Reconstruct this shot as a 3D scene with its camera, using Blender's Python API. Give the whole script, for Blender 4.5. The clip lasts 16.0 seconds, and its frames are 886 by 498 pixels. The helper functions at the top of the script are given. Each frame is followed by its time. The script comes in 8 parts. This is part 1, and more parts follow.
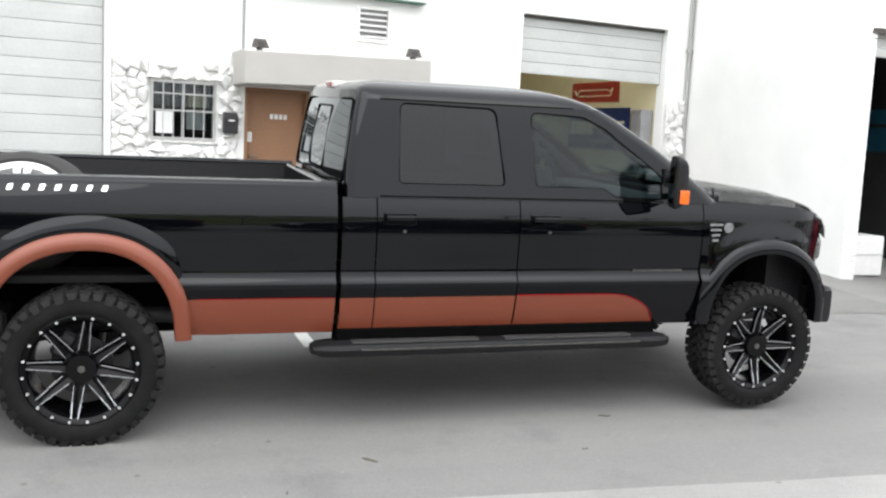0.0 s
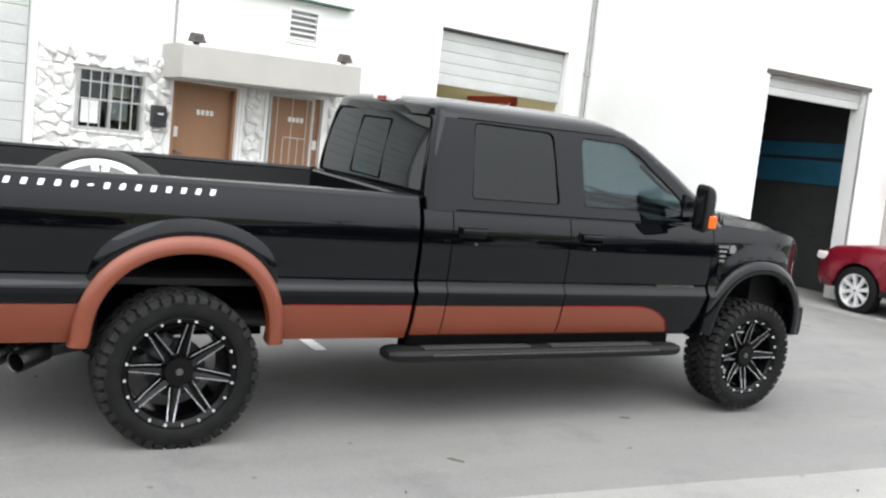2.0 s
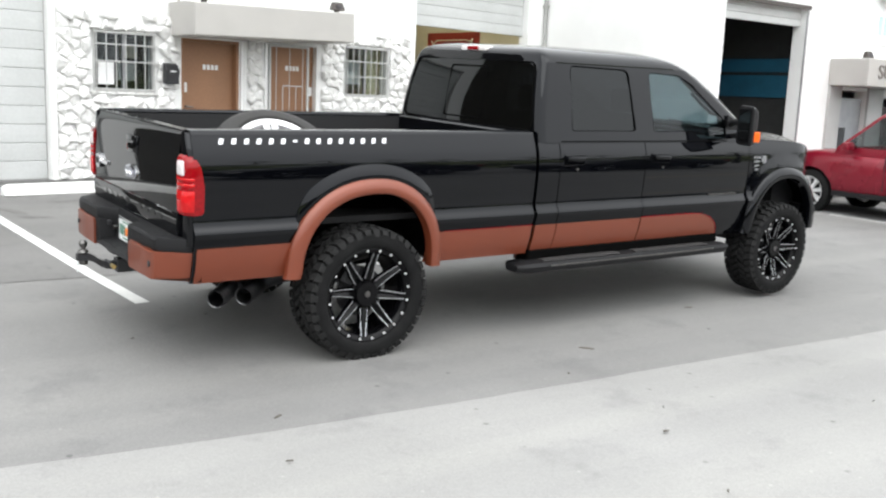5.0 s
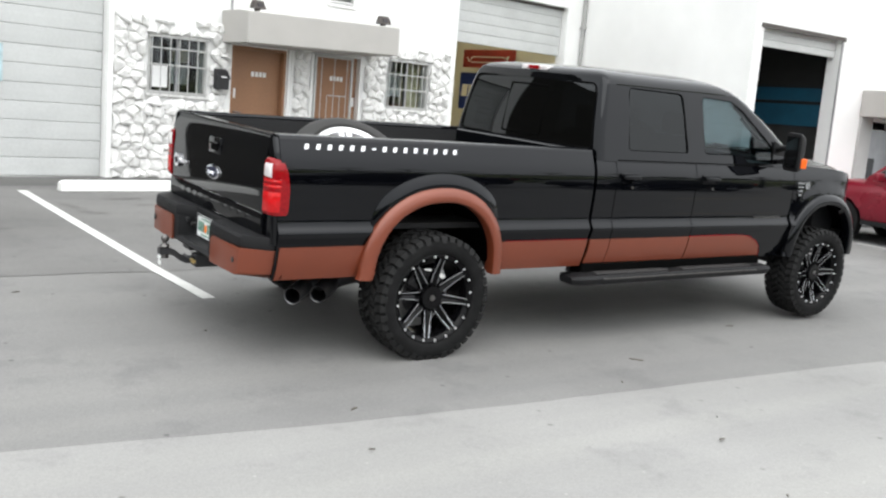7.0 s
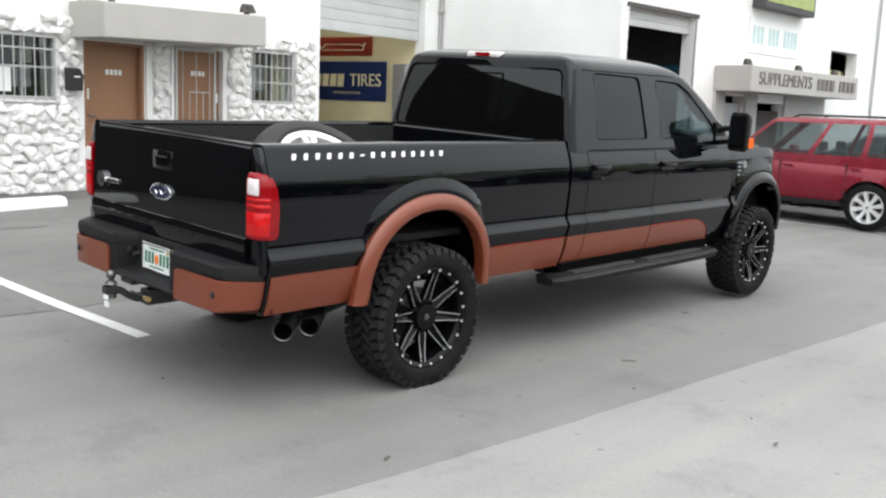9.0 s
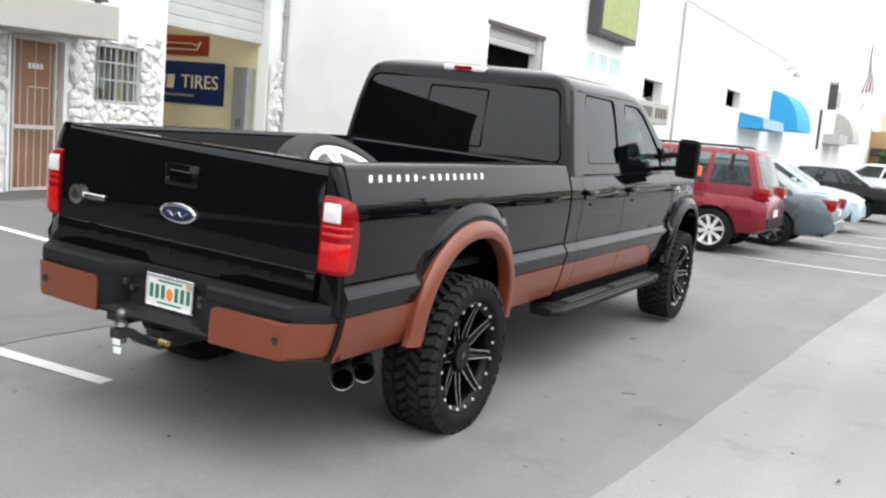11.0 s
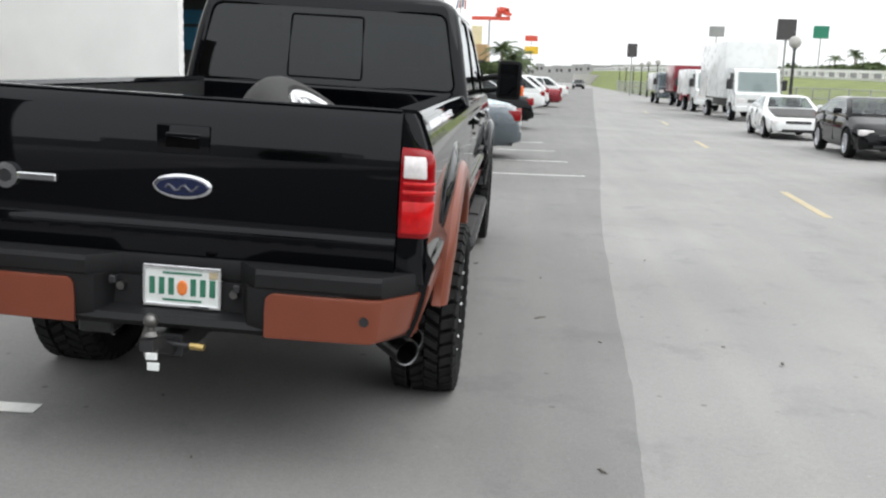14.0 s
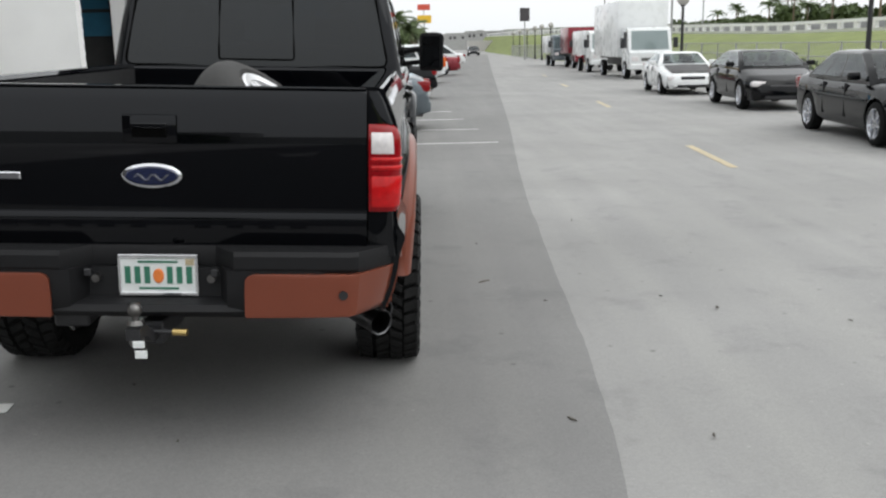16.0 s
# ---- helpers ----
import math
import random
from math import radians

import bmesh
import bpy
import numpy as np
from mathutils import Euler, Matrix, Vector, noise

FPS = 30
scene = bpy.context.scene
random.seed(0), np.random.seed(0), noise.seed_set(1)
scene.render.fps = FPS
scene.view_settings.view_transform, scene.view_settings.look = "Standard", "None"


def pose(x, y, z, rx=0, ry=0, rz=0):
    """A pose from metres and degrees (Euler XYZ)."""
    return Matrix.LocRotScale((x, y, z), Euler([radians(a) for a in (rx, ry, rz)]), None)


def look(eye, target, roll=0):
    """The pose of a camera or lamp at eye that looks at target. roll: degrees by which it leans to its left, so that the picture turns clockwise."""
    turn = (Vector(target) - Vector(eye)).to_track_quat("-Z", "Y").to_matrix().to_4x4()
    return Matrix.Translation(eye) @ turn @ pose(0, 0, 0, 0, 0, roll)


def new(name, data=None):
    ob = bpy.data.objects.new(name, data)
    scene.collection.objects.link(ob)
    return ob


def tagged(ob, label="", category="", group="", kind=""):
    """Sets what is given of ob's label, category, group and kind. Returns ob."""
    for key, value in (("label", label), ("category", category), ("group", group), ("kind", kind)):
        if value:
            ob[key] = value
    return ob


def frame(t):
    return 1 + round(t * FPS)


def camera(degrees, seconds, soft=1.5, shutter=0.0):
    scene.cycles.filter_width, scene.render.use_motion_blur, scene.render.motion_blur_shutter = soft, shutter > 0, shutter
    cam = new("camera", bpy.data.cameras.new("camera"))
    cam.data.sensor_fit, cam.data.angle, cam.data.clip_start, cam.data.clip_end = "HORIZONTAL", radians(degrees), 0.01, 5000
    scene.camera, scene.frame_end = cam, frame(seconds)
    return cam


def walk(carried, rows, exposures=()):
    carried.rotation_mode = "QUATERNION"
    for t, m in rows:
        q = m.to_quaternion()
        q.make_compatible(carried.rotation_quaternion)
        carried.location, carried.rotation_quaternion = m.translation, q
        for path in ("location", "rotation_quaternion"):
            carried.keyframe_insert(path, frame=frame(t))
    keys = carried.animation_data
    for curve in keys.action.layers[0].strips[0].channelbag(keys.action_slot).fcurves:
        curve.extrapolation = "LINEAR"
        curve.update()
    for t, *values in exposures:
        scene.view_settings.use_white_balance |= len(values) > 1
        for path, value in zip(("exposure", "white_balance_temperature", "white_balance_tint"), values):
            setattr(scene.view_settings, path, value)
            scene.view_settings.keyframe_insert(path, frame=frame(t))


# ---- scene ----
cam = camera(50.7, 16.0, soft=2.3)

PATH = [
    (0, (0.102, -0.137, 1.783), (0.72, 1.751, 1.549), 2.8),
    (0.5, (-0.323, -0.048, 1.757), (0.361, 1.816, 1.511), 4.0),
    (1, (-0.697, 0.005, 1.789), (0.074, 1.834, 1.544), 4.6),
    (1.5, (-1.088, 0.148, 1.763), (-0.178, 1.912, 1.517), 4.2),
    (2, (-1.471, 0.188, 1.772), (-0.488, 1.919, 1.569), 6.1),
    (2.5, (-1.923, 0.204, 1.784), (-0.955, 1.935, 1.526), 6.7),
    (3, (-2.231, 0.342, 1.769), (-1.163, 2.015, 1.517), 3.8),
    (3.5, (-2.533, 0.401, 1.768), (-1.466, 2.072, 1.502), 3.2),
    (4, (-2.842, 0.34, 1.752), (-1.705, 1.959, 1.459), 3.1),
    (4.2, (-2.925, 0.287, 1.759), (-1.789, 1.901, 1.433), 3.0),
    (6.3, (-3.677, -0.026, 1.714), (-2.492, 1.554, 1.4), 1.8),
    (6.5, (-3.695, -0.013, 1.726), (-2.514, 1.573, 1.427), 2.4),
    (7, (-3.721, 0.076, 1.721), (-2.585, 1.695, 1.422), 4.7),
    (7.5, (-3.731, 0.359, 1.689), (-2.576, 1.957, 1.352), 5.8),
    (8, (-3.787, 0.703, 1.707), (-2.596, 2.277, 1.387), 4.8),
    (8.5, (-4.003, 0.987, 1.676), (-2.646, 2.417, 1.34), 2.3),
    (9, (-4.15, 1.313, 1.717), (-2.716, 2.673, 1.412), 2.2),
    (9.2, (-4.214, 1.421, 1.699), (-2.7, 2.697, 1.422), 2.3),
    (11.3, (-4.787, 3.132, 1.671), (-3.001, 3.98, 1.371), 4.2),
    (11.5, (-4.866, 3.269, 1.68), (-3.039, 4.008, 1.34), 3.4),
    (12, (-4.927, 3.624, 1.637), (-3.053, 4.259, 1.344), 4.7),
    (12.5, (-4.885, 4.039, 1.613), (-2.987, 4.584, 1.294), 3.9),
    (13, (-4.981, 4.342, 1.607), (-3.047, 4.684, 1.227), 2.0),
    (13.5, (-4.981, 4.646, 1.63), (-3.029, 4.899, 1.275), 2.5),
    (14, (-4.881, 4.865, 1.617), (-2.921, 5.022, 1.25), 1.7),
    (14.5, (-4.839, 5.023, 1.61), (-2.885, 5.158, 1.207), 1.6),
    (15, (-4.912, 5.181, 1.623), (-2.956, 5.222, 1.206), 0.7),
    (15.5, (-4.946, 5.203, 1.62), (-2.993, 5.208, 1.188), 0.5),
    (16, (-5.038, 5.11, 1.635), (-3.084, 5.067, 1.21), -1.2),
]
walk(cam, [(t, look(eye, target, roll)) for t, eye, target, roll in PATH],
     exposures=[(0, 1.07), (4, 1.12), (7, 0.88), (9, 0.79), (11.5, 0.94), (12.5, 0.82), (13, 0.78), (13.5, 0.65), (14.5, 0.50), (16, 0.24)])


# ---- world, sun, exposure ----
world = bpy.data.worlds.new("overcast_sky")
scene.world = world
world.use_nodes = True
wn = world.node_tree
wn.nodes.clear()
w_out = wn.nodes.new("ShaderNodeOutputWorld")
w_bg = wn.nodes.new("ShaderNodeBackground")
w_sky = wn.nodes.new("ShaderNodeTexSky")
w_sky.sky_type = "NISHITA"
w_sky.sun_disc = False
w_sky.sun_elevation = radians(53)
w_sky.sun_rotation = radians(150)
w_sky.dust_density = 4.0
w_hsv = wn.nodes.new("ShaderNodeHueSaturation")
w_hsv.inputs["Saturation"].default_value = 0.12
w_mix = wn.nodes.new("ShaderNodeMix")
w_mix.data_type = "RGBA"
w_mix.inputs[0].default_value = 0.8
w_mix.inputs[7].default_value = (9.3, 9.6, 9.8, 1)
wn.links.new(w_sky.outputs[0], w_hsv.inputs["Color"])
wn.links.new(w_hsv.outputs[0], w_mix.inputs[6])
# an overcast sky is brighter overhead than along the horizon
w_co = wn.nodes.new("ShaderNodeTexCoord")
w_xyz = wn.nodes.new("ShaderNodeSeparateXYZ")
w_rise = wn.nodes.new("ShaderNodeMapRange")
w_rise.inputs[1].default_value, w_rise.inputs[2].default_value = 0.0, 0.8
w_rise.inputs[3].default_value, w_rise.inputs[4].default_value = 0.90, 1.22
w_mul = wn.nodes.new("ShaderNodeVectorMath")
w_mul.operation = "SCALE"
wn.links.new(w_co.outputs["Generated"], w_xyz.inputs[0])
wn.links.new(w_xyz.outputs[2], w_rise.inputs[0])
wn.links.new(w_mix.outputs[2], w_mul.inputs[0])
wn.links.new(w_rise.outputs[0], w_mul.inputs["Scale"])
wn.links.new(w_mul.outputs[0], w_bg.inputs[0])
w_bg.inputs[1].default_value = 0.115
wn.links.new(w_bg.outputs[0], w_out.inputs[0])
sun = new("sun", bpy.data.lights.new("sun", "SUN"))
sun.data.energy, sun.data.angle, sun.data.color = 0.8, radians(60), (0.985, 0.99, 0.965)
sun.matrix_world = look((0, 0, 20), (9, 12, 0))


# ---- materials ----
def material(name, color, rough=0.6, metal=0.0, vary=0.12, scale=6.0, fine=60.0, bump=0.1, coat=0.0, coat_rough=0.03,
             spec=0.5, emit=0.0, per_object=0.0, second=None, fleck=0.0):
    """A procedural surface: base colour broken up by a wide and a fine noise, roughness variation and fine relief."""
    m = bpy.data.materials.new(name)
    m.use_nodes = True
    nt = m.node_tree
    b = nt.nodes["Principled BSDF"]
    b.inputs["Metallic"].default_value = metal
    b.inputs["Specular IOR Level"].default_value = spec
    b.inputs["Coat Weight"].default_value = coat
    b.inputs["Coat Roughness"].default_value = coat_rough
    co = nt.nodes.new("ShaderNodeTexCoord")
    wide = nt.nodes.new("ShaderNodeTexNoise")
    wide.inputs["Scale"].default_value = scale
    wide.inputs["Detail"].default_value = 6
    nt.links.new(co.outputs["Object"], wide.inputs["Vector"])
    small = nt.nodes.new("ShaderNodeTexNoise")
    small.inputs["Scale"].default_value = fine
    small.inputs["Detail"].default_value = 3
    nt.links.new(co.outputs["Object"], small.inputs["Vector"])
    add = nt.nodes.new("ShaderNodeMath")
    add.operation = "MULTIPLY_ADD"
    add.inputs[1].default_value = 0.45
    nt.links.new(small.outputs[0], add.inputs[0])
    half = nt.nodes.new("ShaderNodeMath")
    half.operation = "MULTIPLY"
    half.inputs[1].default_value = 0.55
    nt.links.new(wide.outputs[0], half.inputs[0])
    nt.links.new(half.outputs[0], add.inputs[2])
    ramp = nt.nodes.new("ShaderNodeValToRGB")
    c = Vector(color)
    lo = c * (1 - vary * 1.6)
    hi = Vector(second) if second else c * (1 + vary * 1.6)
    ramp.color_ramp.elements[0].position, ramp.color_ramp.elements[1].position = 0.3, 0.7
    ramp.color_ramp.elements[0].color = (*lo, 1)
    ramp.color_ramp.elements[1].color = (*hi, 1)
    nt.links.new(add.outputs[0], ramp.inputs[0])
    out = ramp.outputs[0]
    if per_object:
        info = nt.nodes.new("ShaderNodeObjectInfo")
        mr = nt.nodes.new("ShaderNodeMapRange")
        mr.inputs[3].default_value, mr.inputs[4].default_value = 1 - per_object, 1 + per_object
        nt.links.new(info.outputs["Random"], mr.inputs[0])
        mul = nt.nodes.new("ShaderNodeVectorMath")
        mul.operation = "SCALE"
        nt.links.new(out, mul.inputs[0])
        nt.links.new(mr.outputs[0], mul.inputs["Scale"])
        out = mul.outputs[0]
    nt.links.new(out, b.inputs["Base Color"])
    rr = nt.nodes.new("ShaderNodeMapRange")
    rr.inputs[3].default_value, rr.inputs[4].default_value = max(0.0, rough - 0.12 * min(1, rough * 2)), min(1, rough + 0.12 * min(1, rough * 2))
    nt.links.new(wide.outputs[0], rr.inputs[0])
    nt.links.new(rr.outputs[0], b.inputs["Roughness"])
    if bump:
        bp = nt.nodes.new("ShaderNodeBump")
        bp.inputs["Strength"].default_value = bump
        bp.inputs["Distance"].default_value = 0.01
        nt.links.new(add.outputs[0], bp.inputs["Height"])
        nt.links.new(bp.outputs[0], b.inputs["Normal"])
    if emit:
        b.inputs["Emission Color"].default_value = (*color, 1)
        b.inputs["Emission Strength"].default_value = emit
    return m


def tinted_glass(name, tint, ior=1.45):
    """A pane: a clear, tinted passage with a mirror reflection that grows towards grazing angles."""
    m = bpy.data.materials.new(name)
    m.use_nodes = True
    nt = m.node_tree
    nt.nodes.clear()
    out = nt.nodes.new("ShaderNodeOutputMaterial")
    clear = nt.nodes.new("ShaderNodeBsdfTransparent")
    clear.inputs[0].default_value = (*tint, 1)
    mirror = nt.nodes.new("ShaderNodeBsdfGlossy")
    mirror.inputs["Roughness"].default_value = 0.02
    mirror.inputs[0].default_value = (0.9, 0.93, 0.95, 1)
    lw = nt.nodes.new("ShaderNodeLayerWeight")
    lw.inputs[0].default_value = 0.5
    p5 = nt.nodes.new("ShaderNodeMath")
    p5.operation = "POWER"
    p5.inputs[1].default_value = 5.0
    nt.links.new(lw.outputs["Facing"], p5.inputs[0])
    fr = nt.nodes.new("ShaderNodeMath")
    fr.operation = "MULTIPLY_ADD"
    f0 = ((ior - 1) / (ior + 1)) ** 2
    fr.inputs[1].default_value, fr.inputs[2].default_value = 1 - f0, f0
    nt.links.new(p5.outputs[0], fr.inputs[0])
    mix = nt.nodes.new("ShaderNodeMixShader")
    nt.links.new(fr.outputs[0], mix.inputs[0])
    nt.links.new(clear.outputs[0], mix.inputs[1])
    nt.links.new(mirror.outputs[0], mix.inputs[2])
    nt.links.new(mix.outputs[0], out.inputs[0])
    return m


def asphalt(name, color, crack=0.0, vary=0.10):
    m = material(name, color, rough=0.88, vary=vary, scale=0.45, fine=190.0, bump=0.25, spec=0.3)
    nt = m.node_tree
    b = nt.nodes["Principled BSDF"]
    co = nt.nodes.new("ShaderNodeTexCoord")
    st = nt.nodes.new("ShaderNodeTexNoise")
    st.inputs["Scale"].default_value = 1.7
    st.inputs["Detail"].default_value = 8
    st.inputs["Roughness"].default_value = 0.7
    nt.links.new(co.outputs["Object"], st.inputs["Vector"])
    rmp = nt.nodes.new("ShaderNodeValToRGB")
    rmp.color_ramp.elements[0].position, rmp.color_ramp.elements[1].position = 0.34, 0.46
    rmp.color_ramp.elements[0].color = (0.86, 0.86, 0.87, 1)
    rmp.color_ramp.elements[1].color = (1, 1, 1, 1)
    nt.links.new(st.outputs[0], rmp.inputs[0])
    spk = nt.nodes.new("ShaderNodeTexVoronoi")
    spk.inputs["Scale"].default_value = 3.2
    nt.links.new(co.outputs["Object"], spk.inputs["Vector"])
    r2 = nt.nodes.new("ShaderNodeValToRGB")
    r2.color_ramp.elements[0].position, r2.color_ramp.elements[1].position = 0.03, 0.07
    r2.color_ramp.elements[0].color = (0.6, 0.6, 0.6, 1)
    r2.color_ramp.elements[1].color = (1, 1, 1, 1)
    nt.links.new(spk.outputs["Distance"], r2.inputs[0])
    mp = nt.nodes.new("ShaderNodeMapping")
    mp.inputs["Scale"].default_value = (0.10, 2.6, 1.0)
    mp.inputs["Rotation"].default_value = (0, 0, 0.06)
    nt.links.new(co.outputs["Object"], mp.inputs["Vector"])
    wear = nt.nodes.new("ShaderNodeTexNoise")
    wear.inputs["Scale"].default_value = 1.0
    wear.inputs["Detail"].default_value = 5
    nt.links.new(mp.outputs[0], wear.inputs["Vector"])
    r3 = nt.nodes.new("ShaderNodeValToRGB")
    r3.color_ramp.elements[0].position, r3.color_ramp.elements[1].position = 0.32, 0.68
    r3.color_ramp.elements[0].color = (0.94, 0.94, 0.945, 1)
    r3.color_ramp.elements[1].color = (1.05, 1.05, 1.04, 1)
    nt.links.new(wear.outputs[0], r3.inputs[0])
    agg = nt.nodes.new("ShaderNodeTexVoronoi")
    agg.inputs["Scale"].default_value = 95.0
    nt.links.new(co.outputs["Object"], agg.inputs["Vector"])
    r4 = nt.nodes.new("ShaderNodeValToRGB")
    r4.color_ramp.elements[0].position, r4.color_ramp.elements[1].position = 0.0, 1.0
    r4.color_ramp.elements[0].color = (0.92, 0.92, 0.92, 1)
    r4.color_ramp.elements[1].color = (1.07, 1.07, 1.065, 1)
    nt.links.new(agg.outputs["Color"], r4.inputs[0])
    chip = nt.nodes.new("ShaderNodeTexVoronoi")
    chip.inputs["Scale"].default_value = 5.5
    nt.links.new(co.outputs["Object"], chip.inputs["Vector"])
    r5 = nt.nodes.new("ShaderNodeValToRGB")
    r5.color_ramp.elements[0].position, r5.color_ramp.elements[1].position = 0.035, 0.06
    r5.color_ramp.elements[0].color = (1.25, 1.25, 1.23, 1)
    r5.color_ramp.elements[1].color = (1, 1, 1, 1)
    nt.links.new(chip.outputs["Distance"], r5.inputs[0])
    old = b.inputs["Base Color"].links[0].from_socket
    for extra in (rmp, r2, r3, r4, r5):
        mu = nt.nodes.new("ShaderNodeMix")
        mu.data_type, mu.blend_type = "RGBA", "MULTIPLY"
        mu.inputs[0].default_value = 1.0
        nt.links.new(old, mu.inputs[6])
        nt.links.new(extra.outputs[0], mu.inputs[7])
        old = mu.outputs[2]
    nt.links.new(old, b.inputs["Base Color"])
    return m


ASPHALT = asphalt("stall_asphalt", (0.195, 0.192, 0.188), vary=0.15)
ROAD = asphalt("road_surface", (0.279, 0.275, 0.268), vary=0.13)
# dark ground used only for the tailgate's reflections
REFLDARK = asphalt("fresh_asphalt", (0.045, 0.045, 0.046), vary=0.15)
LINE = material("white_road_paint", (0.62, 0.62, 0.60), 0.7, vary=0.12, scale=7, fine=90, bump=0.1)
LINE_Y = material("yellow_road_paint", (0.44, 0.365, 0.235), 0.7, vary=0.2, scale=9, fine=80)
KERB = material("white_painted_concrete", (0.78, 0.78, 0.76), 0.8, vary=0.08, scale=8)
WHITE = material("white_stucco", (0.80, 0.80, 0.79), 0.85, vary=0.05, scale=1.2, fine=120, bump=0.25)
STONE = material("white_painted_stone", (0.76, 0.755, 0.74), 0.85, vary=0.10, scale=14, fine=55, bump=1.0, per_object=0.07)
STONE.node_tree.nodes["Bump"].inputs["Distance"].default_value = 0.03
CREAM = material("cream_stucco", (0.43, 0.415, 0.395), 0.85, vary=0.06, scale=2, fine=100, bump=0.3)
SLAT = material("white_roller_slat", (0.51, 0.52, 0.515), 0.55, vary=0.06, scale=2.5, fine=30, per_object=0.03)
DOORBROWN = material("brown_painted_door", (0.27, 0.138, 0.072), 0.55, vary=0.12, scale=1.6, fine=40)
BARGREY = material("greyed_white_metal", (0.46, 0.46, 0.45), 0.5, vary=0.1, scale=14)
WHITEMETAL = material("white_painted_metal", (0.76, 0.76, 0.75), 0.45, vary=0.05, scale=12)
BLACKMETAL = material("black_painted_metal", (0.018, 0.018, 0.02), 0.45, vary=0.2, scale=12)
GREYMETAL = material("grey_metal", (0.33, 0.33, 0.34), 0.45, metal=0.6, vary=0.12, scale=5)
BRONZE = material("dark_bronze_metal", (0.055, 0.045, 0.04), 0.5, vary=0.2, scale=12)
YELLOWWALL = material("yellow_painted_wall", (0.66, 0.60, 0.40), 0.8, vary=0.07, scale=1.5)
REDCLOTH = material("red_banner_vinyl", (0.56, 0.075, 0.045), 0.5, vary=0.08)
BLUECLOTH = material("blue_banner_vinyl", (0.018, 0.045, 0.20), 0.45, vary=0.1)
CREAMINK = material("cream_lettering", (0.78, 0.72, 0.52), 0.6, vary=0.05)
WHITEINK = material("white_lettering", (0.80, 0.80, 0.80), 0.5, vary=0.05)
DARKINK = material("dark_lettering", (0.06, 0.055, 0.06), 0.6, vary=0.1)
TEALINK = material("teal_lettering", (0.48, 0.62, 0.62), 0.6, vary=0.1)
GREYSTUCCO = material("grey_stucco", (0.42, 0.42, 0.41), 0.85, vary=0.08, scale=2, fine=90, bump=0.2)
SIGNINK = material("brown_grey_lettering", (0.17, 0.15, 0.14), 0.6, vary=0.1)
GREENEDGE = material("green_sign_edge", (0.03, 0.10, 0.07), 0.5, vary=0.1)
PAPER = material("white_paper", (0.82, 0.82, 0.82), 0.8, vary=0.03)
# bay walls kept near black: the bay's shade is put into their colour
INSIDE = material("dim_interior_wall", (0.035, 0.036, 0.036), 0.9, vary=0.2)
# unseen row known from reflections; its shade is put into this dark stucco
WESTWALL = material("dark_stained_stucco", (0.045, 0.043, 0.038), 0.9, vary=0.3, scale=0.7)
INBLUE = material("blue_interior_panel", (0.02, 0.12, 0.20), 0.6, vary=0.2, scale=2)
CURTAIN = material("dark_curtain", (0.06, 0.05, 0.05), 0.9, vary=0.4, scale=5)
PAINT = material("black_car_paint", (0.0014, 0.0016, 0.0024), 0.03, vary=0.2, scale=3, fine=300, bump=0.0, spec=0.33)
PAINT.node_tree.nodes["Principled BSDF"].inputs["Specular Tint"].default_value = (0.95, 0.965, 1.0, 1)
COPPER = material("copper_satin_paint", (0.182, 0.040, 0.017), 0.42, metal=0.15, vary=0.05, scale=4, fine=240, bump=0.0, coat=0.35, coat_rough=0.12)
PLASTIC = material("black_grained_plastic", (0.008, 0.008, 0.009), 0.62, vary=0.2, scale=20, fine=400, bump=0.2, spec=0.28)
RUBBER = material("tyre_rubber", (0.011, 0.011, 0.0112), 0.8, vary=0.3, scale=14, fine=200, bump=0.25, spec=0.1)
LUG = material("worn_tread_rubber", (0.018, 0.018, 0.018), 0.75, vary=0.3, scale=14, fine=160, bump=0.3, spec=0.15)
RIMBLACK = material("gloss_black_alloy", (0.003, 0.003, 0.0035), 0.16, vary=0.2, bump=0.0, spec=0.16)
MACHINED = material("machined_alloy", (0.55, 0.56, 0.59), 0.24, metal=1.0, vary=0.06, scale=20)
CHROME = material("chrome", (0.78, 0.78, 0.80), 0.08, metal=1.0, vary=0.03, bump=0.0)
STEEL = material("worn_steel", (0.16, 0.155, 0.15), 0.38, metal=1.0, vary=0.2, scale=18)
BRIGHT_ALLOY = material("bright_alloy", (0.82, 0.82, 0.83), 0.32, metal=0.55, vary=0.06, scale=20)
BRASS = material("brass_fitting", (0.55, 0.40, 0.16), 0.3, metal=1.0, vary=0.1)
EXHAUST = material("dark_exhaust_steel", (0.13, 0.13, 0.135), 0.34, metal=1.0, vary=0.2, scale=14)
REDLENS = material("red_lamp_lens", (0.24, 0.003, 0.006), 0.1, vary=0.12, scale=30, bump=0.0, spec=0.35)
BRIGHTRED = material("bright_red_lens", (0.50, 0.008, 0.010), 0.1, vary=0.1, scale=30, bump=0.0, spec=0.35)
CLEARLENS = material("clear_lamp_lens", (0.74, 0.70, 0.70), 0.12, vary=0.1, scale=40, bump=0.0, coat=1.0)
HEADLAMP = material("clear_headlamp", (0.20, 0.205, 0.21), 0.12, metal=0.7, vary=0.25, scale=30, bump=0.0, coat=1.0)
AMBER = material("amber_lamp_lens", (0.85, 0.14, 0.02), 0.15, vary=0.06, bump=0.0, coat=1.0)
BADGEBLUE = material("blue_badge_enamel", (0.006, 0.012, 0.05), 0.15, vary=0.1, bump=0.0, coat=1.0)
